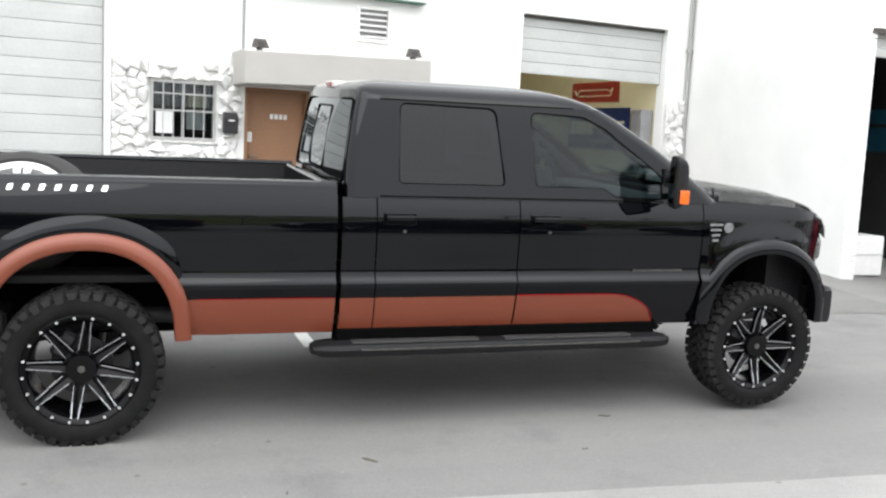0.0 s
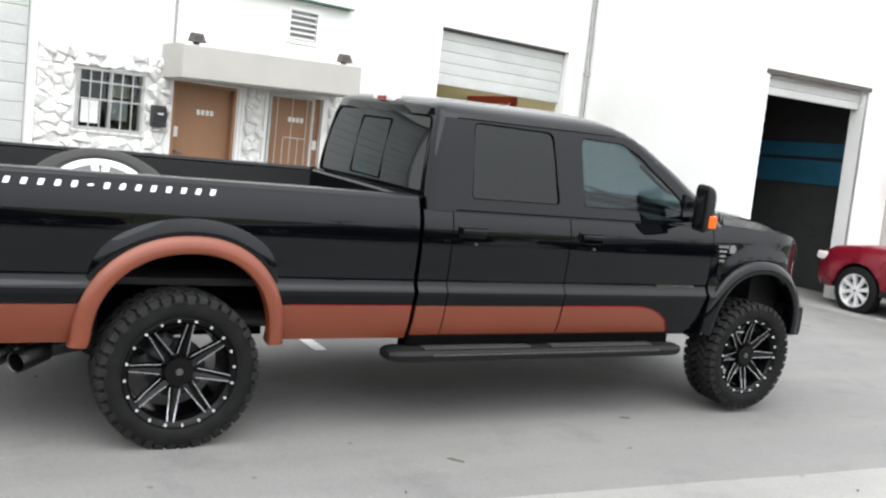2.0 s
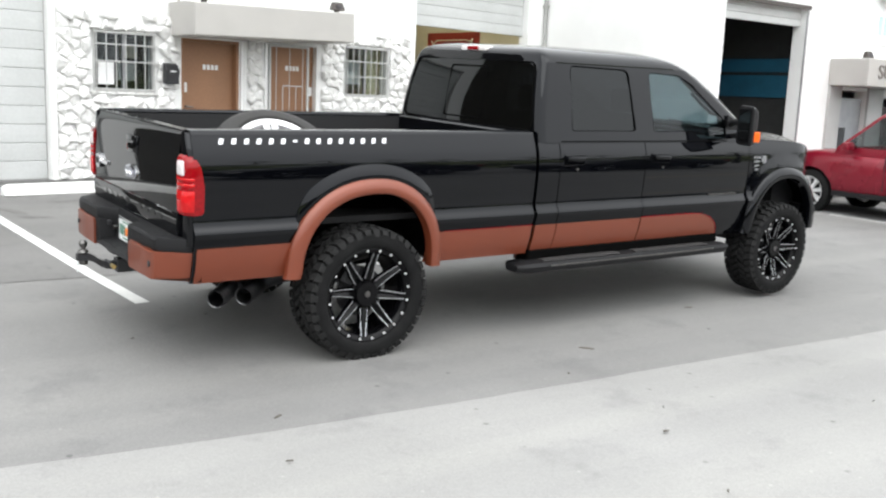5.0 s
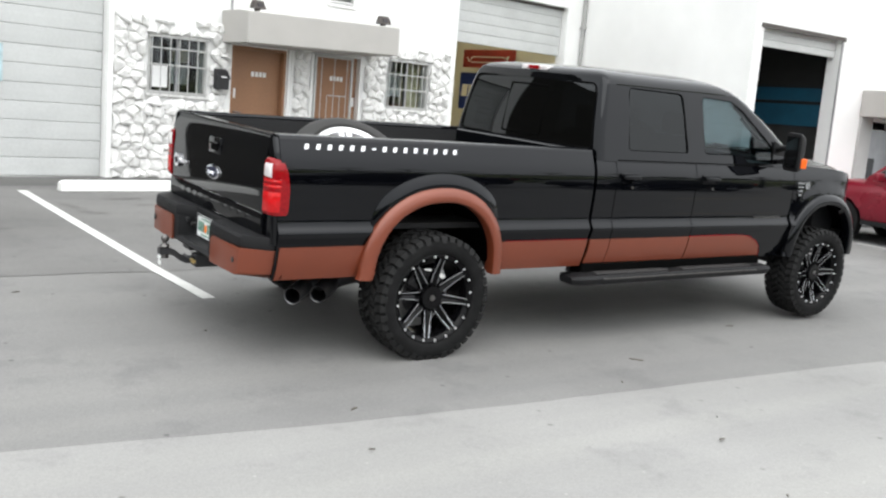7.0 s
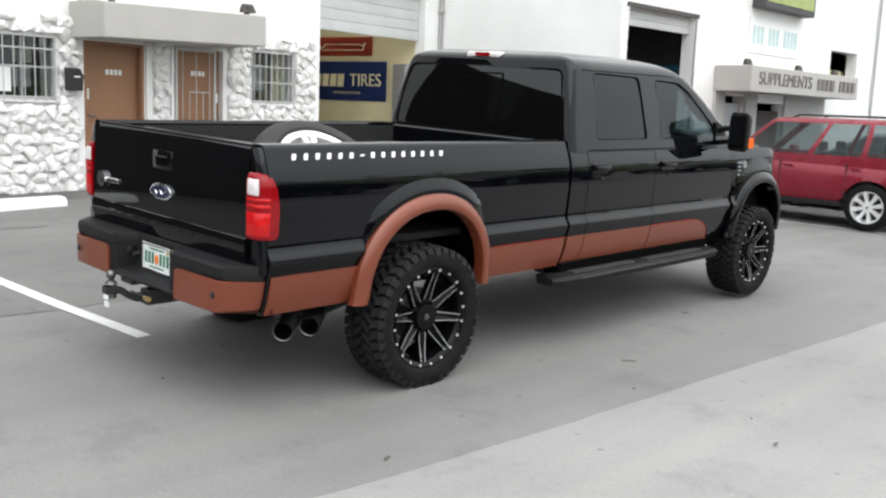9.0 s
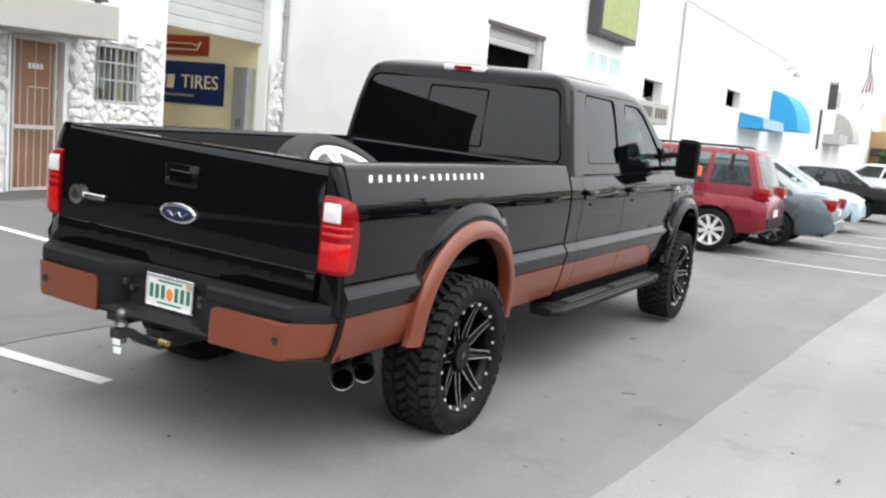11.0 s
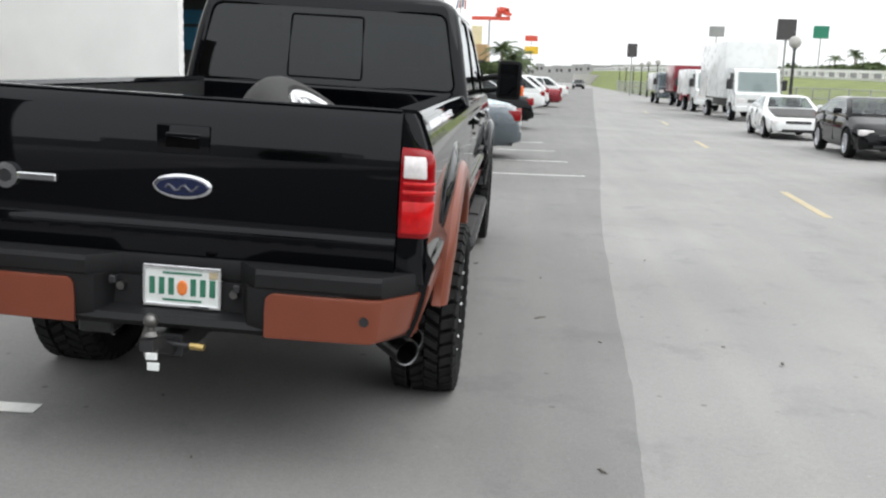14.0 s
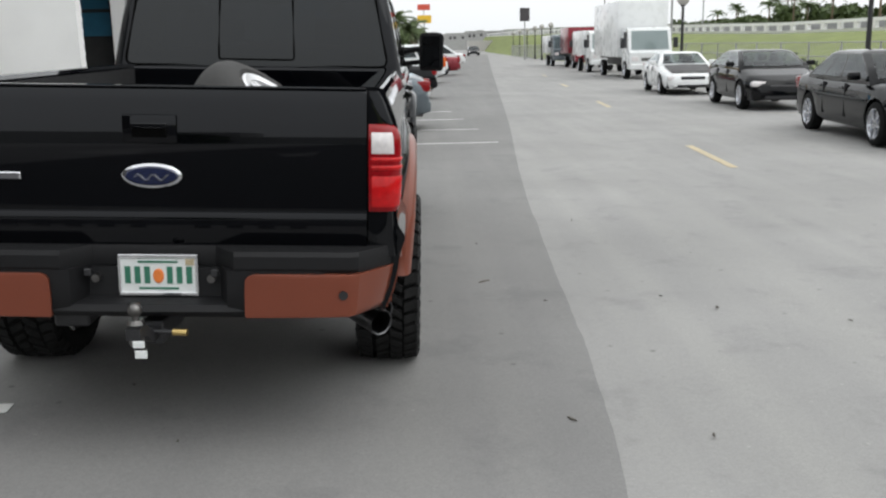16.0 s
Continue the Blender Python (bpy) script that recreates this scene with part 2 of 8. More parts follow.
# near black: the shade inside arches and hollows is put into this colour
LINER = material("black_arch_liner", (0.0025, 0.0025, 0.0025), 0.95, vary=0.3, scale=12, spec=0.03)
INTERIOR = material("dark_cabin_trim", (0.028, 0.027, 0.027), 0.7, vary=0.2, scale=8)
BEDLINER = material("bed_liner", (0.012, 0.012, 0.013), 0.8, vary=0.25, scale=10, fine=150, bump=0.4)
SIDEWALL_GREY = material("greyed_tyre_rubber", (0.028, 0.027, 0.026), 0.8, vary=0.2, scale=10)
PLATEWHITE = material("plate_white_enamel", (0.74, 0.76, 0.75), 0.35, vary=0.03)
PLATEGREEN = material("plate_green_ink", (0.03, 0.16, 0.10), 0.5, vary=0.05)
PLATEORANGE = material("plate_orange_ink", (0.75, 0.20, 0.04), 0.5, vary=0.05)
GLASS_DARK = tinted_glass("limo_tinted_glass", (0.008, 0.008, 0.009), 1.55)
GLASS_SIDE = tinted_glass("dark_side_glass", (0.012, 0.012, 0.013), 1.47)
GLASS_MID = tinted_glass("tinted_side_glass", (0.33, 0.41, 0.43))
GLASS_CAR = tinted_glass("car_glass", (0.24, 0.265, 0.265))
GLASS_LIGHT = tinted_glass("light_car_glass", (0.50, 0.55, 0.55))
GLASS_WIN = tinted_glass("window_glass", (0.75, 0.78, 0.78))
GRASS = material("grass", (0.15, 0.18, 0.05), 0.95, vary=0.25, scale=0.5, fine=14, bump=0.6)
CONCRETE = material("grey_concrete", (0.36, 0.36, 0.35), 0.85, vary=0.12, scale=1.5, fine=40)
LEAF = material("leaf_green", (0.065, 0.095, 0.030), 0.7, vary=0.3, scale=3)
BARK = material("palm_bark", (0.16, 0.12, 0.085), 0.9, vary=0.25, scale=8)


# ---- mesh helpers ----
def part(name, bm, mat, parent=None, label="", smooth=None):
    """Links a bmesh as one mesh object, under a thing or part where one is given."""
    me = bpy.data.meshes.new(name)
    bmesh.ops.recalc_face_normals(bm, faces=bm.faces)
    if smooth is not None:
        for f in bm.faces:
            f.smooth = True
    bm.to_mesh(me)
    bm.free()
    if smooth is not None:
        me.set_sharp_from_angle(angle=radians(smooth))
    me.materials.append(mat)
    ob = new(name, me)
    if parent is not None:
        ob.parent = parent
    if label:
        ob["label"] = label
    return ob


def thing(name, label, category, group="", kind="", m=None):
    ob = new(name)
    ob.empty_display_size = 0.2
    if m is not None:
        ob.matrix_world = m
    return tagged(ob, label, category, group, kind)


def structure(name, bm, mat, label, category, smooth=None):
    return tagged(part(name, bm, mat, None, "", smooth), label, category, "", "structure")


def box(bm, x0, x1, y0, y1, z0, z1, bevel=0.0, seg=1):
    r = bmesh.ops.create_cube(bm, size=1.0)
    for v in r["verts"]:
        v.co = Vector((x0 + (v.co.x + 0.5) * (x1 - x0), y0 + (v.co.y + 0.5) * (y1 - y0), z0 + (v.co.z + 0.5) * (z1 - z0)))
    if bevel:
        es = {e for v in r["verts"] for e in v.link_edges}
        bmesh.ops.bevel(bm, geom=list(es), offset=bevel, segments=seg, affect="EDGES", profile=0.5)
    return bm


def boxes(*rows, bevel=0.0):
    bm = bmesh.new()
    for r in rows:
        box(bm, *r[:6], bevel=r[6] if len(r) > 6 else bevel)
    return bm


def cyl(bm, a, b, r, r2=None, seg=16, caps=True):
    """A cylinder or cone from a to b."""
    a, b = Vector(a), Vector(b)
    d = b - a
    m = Matrix.Translation((a + b) / 2) @ d.to_track_quat("Z", "Y").to_matrix().to_4x4()
    bmesh.ops.create_cone(bm, cap_ends=caps, segments=seg, radius1=r, radius2=r if r2 is None else r2, depth=d.length, matrix=m)
    return bm


def tube(bm, pts, r, seg=8):
    """A round bar along a line of points."""
    pts = [Vector(p) for p in pts]
    rings = []
    for i, p in enumerate(pts):
        d = (pts[min(i + 1, len(pts) - 1)] - pts[max(i - 1, 0)]).normalized()
        q = d.to_track_quat("Z", "Y")
        rings.append([bm.verts.new(p + q @ Vector((r * math.cos(2 * math.pi * k / seg), r * math.sin(2 * math.pi * k / seg), 0))) for k in range(seg)])
    for a, b in zip(rings, rings[1:]):
        for k in range(seg):
            bm.faces.new((a[k], a[(k + 1) % seg], b[(k + 1) % seg], b[k]))
    bm.faces.new(rings[0][::-1])
    bm.faces.new(rings[-1])
    return bm


def loft(bm, rings, closed=True, caps=True):
    """A skin over rings of equally many points."""
    vs = [[bm.verts.new(p) for p in r] for r in rings]
    n = len(vs[0])
    for a, b in zip(vs, vs[1:]):
        for k in range(n if closed else n - 1):
            try:
                bm.faces.new((a[k], a[(k + 1) % n], b[(k + 1) % n], b[k]))
            except ValueError:
                pass
    if caps and closed:
        bm.faces.new(vs[0][::-1])
        bm.faces.new(vs[-1])
    return vs


def revolve(bm, profile, seg=48, centre=(0, 0, 0)):
    """Turns a profile of (radius, y) round the y axis."""
    rings = []
    for k in range(seg):
        a = 2 * math.pi * k / seg
        rings.append([(centre[0] + r * math.cos(a), centre[1] + y, centre[2] + r * math.sin(a)) for r, y in profile])
    vs = [[bm.verts.new(p) for p in r] for r in rings]
    for k in range(seg):
        a, b = vs[k], vs[(k + 1) % seg]
        for i in range(len(profile) - 1):
            bm.faces.new((a[i], a[i + 1], b[i + 1], b[i]))
    return bm


def prism(bm, pts, lift, axis="y", at=0.0):
    """A flat outline (two coordinates) pushed out by lift along an axis."""
    def place(p, d):
        u, v = p
        return {"x": (d, u, v), "y": (u, d, v), "z": (u, v, d)}[axis]
    a = [bm.verts.new(place(p, at)) for p in pts]
    b = [bm.verts.new(place(p, at + lift)) for p in pts]
    bm.faces.new(a)
    bm.faces.new(b[::-1])
    for k in range(len(pts)):
        bm.faces.new((a[k], b[k], b[(k + 1) % len(pts)], a[(k + 1) % len(pts)]))
    return bm


def rounded(corners, seg=6):
    """An outline of (u, v, radius) corners with rounded tips."""
    out = []
    n = len(corners)
    for k in range(n):
        p = Vector(corners[k][:2])
        r = corners[k][2]
        a, b = Vector(corners[k - 1][:2]) - p, Vector(corners[(k + 1) % n][:2]) - p
        half = a.angle(b) / 2
        back = min(r / math.tan(half), a.length * 0.45, b.length * 0.45)
        p0, p1 = p + a.normalized() * back, p + b.normalized() * back
        for i in range(seg + 1):
            t = i / seg
            out.append(tuple(p0 * (1 - t) ** 2 + p * 2 * t * (1 - t) + p1 * t * t))
    return out


def lerp(x, pts):
    """Straight-line reading of a table of (x, value)."""
    return float(np.interp(x, [p[0] for p in pts], [p[1] for p in pts]))


def text_mesh(name, words, size, mat, m, parent=None, depth=0.004, xscale=1.0, label=""):
    """Raised lettering in the built-in font, as a mesh, its foot along x and its face towards z of the pose m."""
    cu = bpy.data.curves.new(name, "FONT")
    cu.body, cu.size, cu.extrude = words, size, depth
    cu.align_x, cu.align_y = "CENTER", "CENTER"
    tmp = bpy.data.objects.new(name + "_tmp", cu)
    scene.collection.objects.link(tmp)
    me = bpy.data.meshes.new_from_object(tmp.evaluated_get(bpy.context.evaluated_depsgraph_get()))
    bpy.data.objects.remove(tmp)
    me.materials.clear()
    me.materials.append(mat)
    ob = new(name, me)
    if parent is not None:
        ob.parent = parent
    ob.matrix_basis = m @ Matrix.Diagonal((xscale, 1, 1, 1))
    if label:
        ob["label"] = label
    return ob


# ---- ground ----
def ground_z(y, x=0.0):
    """The stalls rise gently from the road to the foot of the wall, less so further along."""
    return lerp(y, [(4.3, 0.0), (5.2, 0.022), (8.0, 0.14), (13.0, 0.44), (14, 0.44)]) * lerp(x, [(7.5, 1.0), (10.5, 0.35)])


def edge_y(x):
    return lerp(x, [(-60, 9.3), (-6, 4.75), (-2.9, 4.52), (-1.4, 4.33), (0, 4.23), (1.3, 4.19), (3, 4.10), (5, 4.00), (8, 3.79), (14.7, 3.26), (50, 0.85), (160, -6.9)])


def sheet(xs, ys_of, lift, wobble=0.0, lip=False):
    bm = bmesh.new()
    rows = []
    for x in xs:
        ys = ys_of(x)
        rows.append([bm.verts.new((x, y, ground_z(y, x) + lift - (0.016 if lip and y == ys[0] else 0) + (wobble * noise.noise((x * 0.7, y * 0.7, 0)) if abs(y) < 30 else 0))) for y in ys])
    for a, b in zip(rows, rows[1:]):
        for k in range(len(a) - 1):
            bm.faces.new((a[k], b[k], b[k + 1], a[k + 1]))
    return bm


wide_xs = [-900, -300, -100, -40, -20, -10, 0, 10, 20, 30, 45, 60, 90, 140, 220, 400, 900, 2500]
wide_ys = [-900, -300, -100, -40, -20, -10, -6, -3, 0, 2, 4, 6, 8, 10, 13.2, 14, 30, 80, 300, 900]
structure("ground", sheet(wide_xs, lambda x: wide_ys, -0.012), ROAD, "light grey worn asphalt road surface with small stains", "road", 30)
fine_xs = [-60, -40, -25, -15, -10] + [-8 + 0.12 * k for k in range(184)] + [14.2 + 0.8 * k for k in range(30)] + [42, 50, 60, 80, 110, 160]
structure("stall_pavement", sheet(fine_xs, lambda x: [edge_y(x) + 0.012 * noise.noise((x * 1.3, 0, 3)) + 0.006 * noise.noise((x * 6, 0, 9)) - (0.05 if k == 0 else 0) if k < 2 else y + (4 if x < -20 else 0) for k, y in enumerate((0, 0, 5.2 if x < 20 else 3.2 if x < 55 else 1.5, 6, 8, 10, 13.0, 15.6))], 0.0, lip=True),
          ASPHALT, "darker grey asphalt of the parking stalls with oil stains", "pavement", 30)


# The shop row stands at a slight angle to the stalls: its own frame has the wall along x at y = 13.02.
SKEW = radians(7.5)
ROW = Matrix.Translation((0.7, 13.0, 0)) @ Matrix.Rotation(SKEW, 4, "Z") @ Matrix.Diagonal((1.09, 1, 1, 1)) @ Matrix.Translation((-0.7, -13.0, 0))


def skew_y(x):
    return math.tan(SKEW) * (x - 0.7)


def patch(name, x0, x1, y0, y1, mat, label, seed, lift=0.004):
    """A resurfaced strip with a slightly wandering edge."""
    bm = bmesh.new()
    rows = []
    n = int((x1 - x0) / 0.15)
    for k in range(n + 1):
        x = x0 + (x1 - x0) * k / n
        ys = [y0 + 0.03 * noise.noise((x * 2, seed, 0)), 8.0, 10.0, 11.0, y1] if y0 < 8.0 < y1 else [y0 + 0.03 * noise.noise((x * 2, seed, 0)), (y0 + y1) / 2, y1]
        rows.append([bm.verts.new((x, y + skew_y(x) * (y > 8.0), ground_z(y + skew_y(x) * (y > 8.0), x) + lift)) for y in ys])
    for a, b in zip(rows, rows[1:]):
        for k in range(len(a) - 1):
            bm.faces.new((a[k], b[k], b[k + 1], a[k + 1]))
    return structure(name, bm, mat, label, "pavement")


DARKASPHALT = asphalt("dark_patch_asphalt", (0.165, 0.162, 0.158), vary=0.2)
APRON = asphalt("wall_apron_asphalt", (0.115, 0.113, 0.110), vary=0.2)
patch("pavement_patch", -6.5, 8.3, 7.9, 12.34, DARKASPHALT, "older darker asphalt patch in the stalls", 3)
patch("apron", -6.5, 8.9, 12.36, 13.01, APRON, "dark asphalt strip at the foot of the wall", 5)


def stain(x, y, length, width, turn, seed):
    rnd = random.Random(seed)
    bm = bmesh.new()
    n = 16
    c, s = math.cos(radians(turn)), math.sin(radians(turn))
    pts = []
    for k in range(n):
        a = 2 * math.pi * k / n
        r = 1 + 0.45 * rnd.uniform(-1, 1)
        u, v = length / 2 * r * math.cos(a), width / 2 * r * math.sin(a)
        pts.append((x + u * c - v * s, y + u * s + v * c))
    bm.faces.new([bm.verts.new((u, v, ground_z(v, u) + 0.0075)) for u, v in pts])
    return tagged(part("oil_stain", bm, STAIN), "dark irregular oil stain on the asphalt", "stain", "oil stains", "structure")


STAIN = asphalt("oily_asphalt", (0.135, 0.132, 0.128), vary=0.25)
for k, (x, y, ln, w, turn) in enumerate(((-1.22, 10.81, 0.34, 0.13, -60), (-1.10, 10.45, 0.30, 0.12, -15), (-0.29, 10.9, 0.4, 0.12, 0), (-0.5, 11.3, 0.5, 0.12, 10), (-2.3, 9.6, 0.5, 0.16, 20))):
    stain(x, y, ln, w, turn, k)


def painted_line(name, a, b, width, mat, label, category="road marking", group="stall lines", lift=0.006):
    a, b = Vector(a), Vector(b)
    d = (b - a).normalized()
    n = Vector((-d.y, d.x)) * width / 2
    bm = bmesh.new()
    steps = max(2, int((b - a).length / 0.25))
    rows = []
    for k in range(steps + 1):
        p = a + (b - a) * k / steps
        j = 0.006 * noise.noise((p.x * 5, p.y * 5, 1))
        rows.append([bm.verts.new((q.x, q.y, ground_z(q.y, q.x) + lift)) for q in (p - n * (1 + j), p + n * (1 - j))])
    for u, v in zip(rows, rows[1:]):
        bm.faces.new((u[0], v[0], v[1], u[1]))
    return tagged(part(name, bm, mat), label, category, group, "structure")


painted_line("stall_line", (-1.08, 6.96), (-1.56, 11.75), 0.11, LINE, "white painted stall line on grey asphalt")
painted_line("stall_line", (1.40, 7.04), (1.20, 12.2), 0.11, LINE, "white painted stall line on grey asphalt")
for k in range(8):
    x = 10.95 + 2.62 * k
    painted_line("stall_line", (x, 3.77 + 0.068 * (x - 10.95)), (x - 0.35, 9.3), 0.10, LINE, "white painted stall line on grey asphalt")
for k in range(4):
    x = 7.1 + 12.1 * k
    painted_line("lane_dash", (x, 0.99 - 0.066 * (x - 7.1)), (x + 2.75, 0.99 - 0.066 * (x + 2.75 - 7.1)), 0.12, LINE_Y, "worn yellow lane dash on the road", group="lane dashes", lift=-0.008)


def wheel_stop(x0, x1, y, tilt=0.0):
    ob = thing("wheel_stop", "white painted concrete wheel stop on the asphalt", "wheel stop", "wheel stops", m=pose((x0 + x1) / 2, y, ground_z(y), 0, 0, tilt + 7.5))
    h = (x1 - x0) / 2
    bm = bmesh.new()
    ring = [(-0.085, 0), (0.085, 0), (0.075, 0.09), (0.045, 0.125), (-0.045, 0.125), (-0.075, 0.09)]
    loft(bm, [[(x, y2 * s, z * s2) for y2, z in ring] for x, s, s2 in ((-h, 0.75, 0.8), (-h + 0.06, 1, 1), (0, 1, 1), (h - 0.06, 1, 1), (h, 0.75, 0.8))])
    part("block", bm, KERB, ob, smooth=35)
    return ob


wheel_stop(-1.16, 0.70, 11.90, 1.5)
wheel_stop(-4.00, -2.14, 11.48, 1.5)


# ---- shop row behind the stalls ----
WY, BASE = 13.02, 0.43
TOP = 6.2


def wall_rows(name, rows, mat, label):
    return structure(name, boxes(*rows), mat, label, "wall")


# The wall of the first unit, with holes for a roller door, windows, doors and a service bay.
HOLES = [(-2.77, -0.27, BASE - 0.3, 3.95), (0.25, 1.05, 1.59, 2.38), (1.41, 2.25, BASE - 0.3, 2.36), (2.68, 3.56, BASE - 0.3, 2.41),
         (4.01, 4.84, 1.63, 2.43), (5.39, 7.98, BASE - 0.3, 3.79), (2.90, 3.31, 3.16, 3.58)]


def pierced_wall(name, x0, x1, z0, z1, holes, y0, y1, mat, label):
    """A wall along x, in butted blocks round its openings."""
    cuts = sorted({x0, x1, *[h[0] for h in holes], *[h[1] for h in holes]})
    rows = []
    for a, b in zip(cuts, cuts[1:]):
        spans = sorted((h[2], h[3]) for h in holes if h[0] <= a + 1e-6 and h[1] >= b - 1e-6)
        z = z0
        for lo, hi in spans:
            if lo > z:
                rows.append((a, b, y0, y1, z, lo))
            z = max(z, hi)
        if z < z1:
            rows.append((a, b, y0, y1, z, z1))
    return wall_rows(name, rows, mat, label)


row_start = set(scene.objects)
wall_a = pierced_wall("wall_north", -2.95, 8.43, -0.2, TOP, HOLES, WY, WY + 0.22, WHITE, "white stucco shop wall with openings")
structure("roof_row", boxes((-2.95, 8.43, WY + 0.22, 24, 6.0, 6.15)), WHITE, "flat roof of the shop row", "roof")
structure("wall_end", boxes((-3.15, -2.95, WY, 24.2, -0.2, 6.2), (-2.95, 8.43, 24, 24.2, -0.2, 6.2)), WHITE, "plain back and end walls of the shop row", "wall")
structure("floor", boxes((-2.95, 8.43, WY + 0.01, 24, 0.30, BASE)), CONCRETE, "bare concrete shop floor", "floor")


def roller(name, x0, x1, z0, z1, y, label, steps):
    """A sectional roller door of separate slats."""
    ob = thing(name, label, "roller door", "", "structure")
    z, k = z0, 0
    while z < z1 - 0.02:
        h = steps[k % len(steps)]
        top = min(z + h, z1)
        bm = bmesh.new()
        prof = [(0.0, z + 0.001), (-0.009, z + 0.012), (-0.011, (z + top) / 2), (-0.009, top - 0.006), (0.0, top - 0.001), (0.03, top - 0.001), (0.03, z + 0.001)]
        loft(bm, [[(x, y + a, b) for a, b in prof] for x in (x0, x1)])
        part("slat", bm, SLAT, ob)
        z, k = top, k + 1
    return ob


roller("door_1", -2.75, -0.28, BASE, 3.95, WY + 0.12, "closed white sectional roller door", (0.235,))
part("paint_mark", boxes((-1.62, -1.42, WY + 0.096, WY + 0.1, 1.60, 2.06)), material("faded_teal_paint", (0.42, 0.56, 0.60), 0.6, vary=0.25, scale=7), bpy.data.objects["door_1"], "faded teal paint mark")
roller("door_2", 5.40, 7.97, 2.88, 3.79, WY + 0.15, "half-raised white roller door of the service bay", (0.182,))

# dark strip that stands in for the soffit's shadow on the door top
structure("lintel_gap", boxes((5.40, 7.97, WY + 0.10, WY + 0.135, 3.74, 3.788)), BRONZE, "dark strip put in for the soffit's shadow over the rolled door", "lintel")

# service bay: its long yellow side wall carries the banners
structure("bay_wall", boxes((7.99, 8.14, WY + 0.22, 18.4, 0.3, 4.3), (4.6, 4.8, WY + 0.22, 18.4, 0.3, 4.3), (4.6, 8.14, 18.4, 18.55, 0.3, 4.3)), YELLOWWALL, "pale yellow painted walls of the service bay", "wall")
structure("bay_ceiling", boxes((4.8, 7.99, WY + 0.22, 18.4, 4.2, 4.3)), WHITE, "white bay ceiling", "ceiling")


def banner(name, y0, y1, z0, z1, mat, label):
    """A vinyl sheet on the side wall; its own x runs along the wall, from the far end to the near one."""
    ob = thing(name, label, "banner", m=pose(7.97, (y0 + y1) / 2, (z0 + z1) / 2, 0, 0, -90))
    w, h = (y1 - y0) / 2, (z1 - z0) / 2
    bm = bmesh.new()
    rows = [[(-w + 2 * w * i / 12, 0.008 * math.sin(i * 1.7) * (1 - j / 4), -h + 2 * h * j / 4) for i in range(13)] for j in range(5)]
    loft(bm, rows, closed=False)
    bmesh.ops.solidify(bm, geom=list(bm.faces), thickness=0.006)
    part("sheet", bm, mat, ob, smooth=60)
    for x in (-w + 0.05, w - 0.05):
        for z in (-h + 0.04, h - 0.04):
            part("eyelet", cyl(bmesh.new(), (x, -0.026, z), (x, -0.012, z), 0.012, seg=10), STEEL, ob)
    return ob


red_banner = banner("red_banner", 14.30, 15.85, 2.61, 2.98, REDCLOTH, "red vinyl banner with a pale outline mark on the yellow wall")
bm = bmesh.new()
mark_line = [(-0.62, 0.03), (-0.56, -0.06), (-0.45, 0.035), (0.45, 0.035), (0.52, 0.0), (0.62, 0.06), (0.55, -0.075), (-0.5, -0.075)]
for a, b in zip(mark_line, mark_line[1:]):
    tube(bm, [(a[0], -0.030, a[1]), (b[0], -0.030, b[1])], 0.011, 6)
part("outline_mark", bm, CREAMINK, red_banner)
blue_banner = banner("blue_banner", 13.92, 15.90, 1.73, 2.50, BLUECLOTH, "dark blue vinyl banner with cream block lettering")
bm = bmesh.new()
for k in range(4):
    x = -0.90 + 0.205 * k
    prism(bm, [(x, -0.115), (x + 0.165, -0.115), (x + 0.195, 0.135), (x + 0.03, 0.135)], -0.008, "y", -0.020)
part("logo_block", bm, CREAMINK, blue_banner)
text_mesh("lettering", "TIRES", 0.35, CREAMINK, pose(0.46, -0.020, 0.01, 90), blue_banner, 0.006, 0.98)
part("small_print", boxes((-0.38, 0.34, -0.026, -0.018, -0.255, -0.205)), GREYMETAL, blue_banner)
locker = thing("metal_locker", "tall grey ribbed metal locker against the bay wall", "locker", m=pose(7.86, 13.42, BASE))
part("body", boxes((-0.10, 0.10, -0.15, 0.15, 0, 2.02, 0.01)), GREYMETAL, locker)
for k in (-1, 1):
    d = part("door", boxes((-0.112, -0.10, 0.006 if k > 0 else -0.144, 0.144 if k > 0 else -0.006, 0.05, 1.98)), GREYMETAL, locker)
    part("handle", boxes((-0.124, -0.112, 0.03 * k - 0.007, 0.03 * k + 0.007, 0.95, 1.1)), BLACKMETAL, d)
    for y in (0.05, 0.10):
        part("rib", boxes((-0.122, -0.112, k * y - 0.006, k * y + 0.006, 0.1, 1.93)), GREYMETAL, d)
wall_fan = thing("wall_fan", "dark round wall fan under the raised roller door", "fan", m=pose(5.55, 13.75, 2.72))
bm = bmesh.new()
revolve(bm, [(0.19, -0.06), (0.21, -0.03), (0.21, 0.05), (0.18, 0.07)], 28)
part("shroud", bm, BLACKMETAL, wall_fan, smooth=40)
part("motor", cyl(bmesh.new(), (0, -0.05, 0), (0, 0.12, 0), 0.06, seg=16), BLACKMETAL, wall_fan)
for k in range(4):
    bm = bmesh.new()
    loft(bm, [[(0.04, -0.02, -0.03), (0.04, 0.0, 0.03), (0.04, 0.01, 0.03), (0.04, -0.01, -0.03)], [(0.17, -0.03, -0.06), (0.17, 0.01, 0.06), (0.17, 0.02, 0.06), (0.17, -0.02, -0.06)]])
    bmesh.ops.transform(bm, matrix=Matrix.Rotation(math.pi / 2 * k, 4, "Y"), verts=bm.verts)
    part("blade", bm, DARKINK, wall_fan)
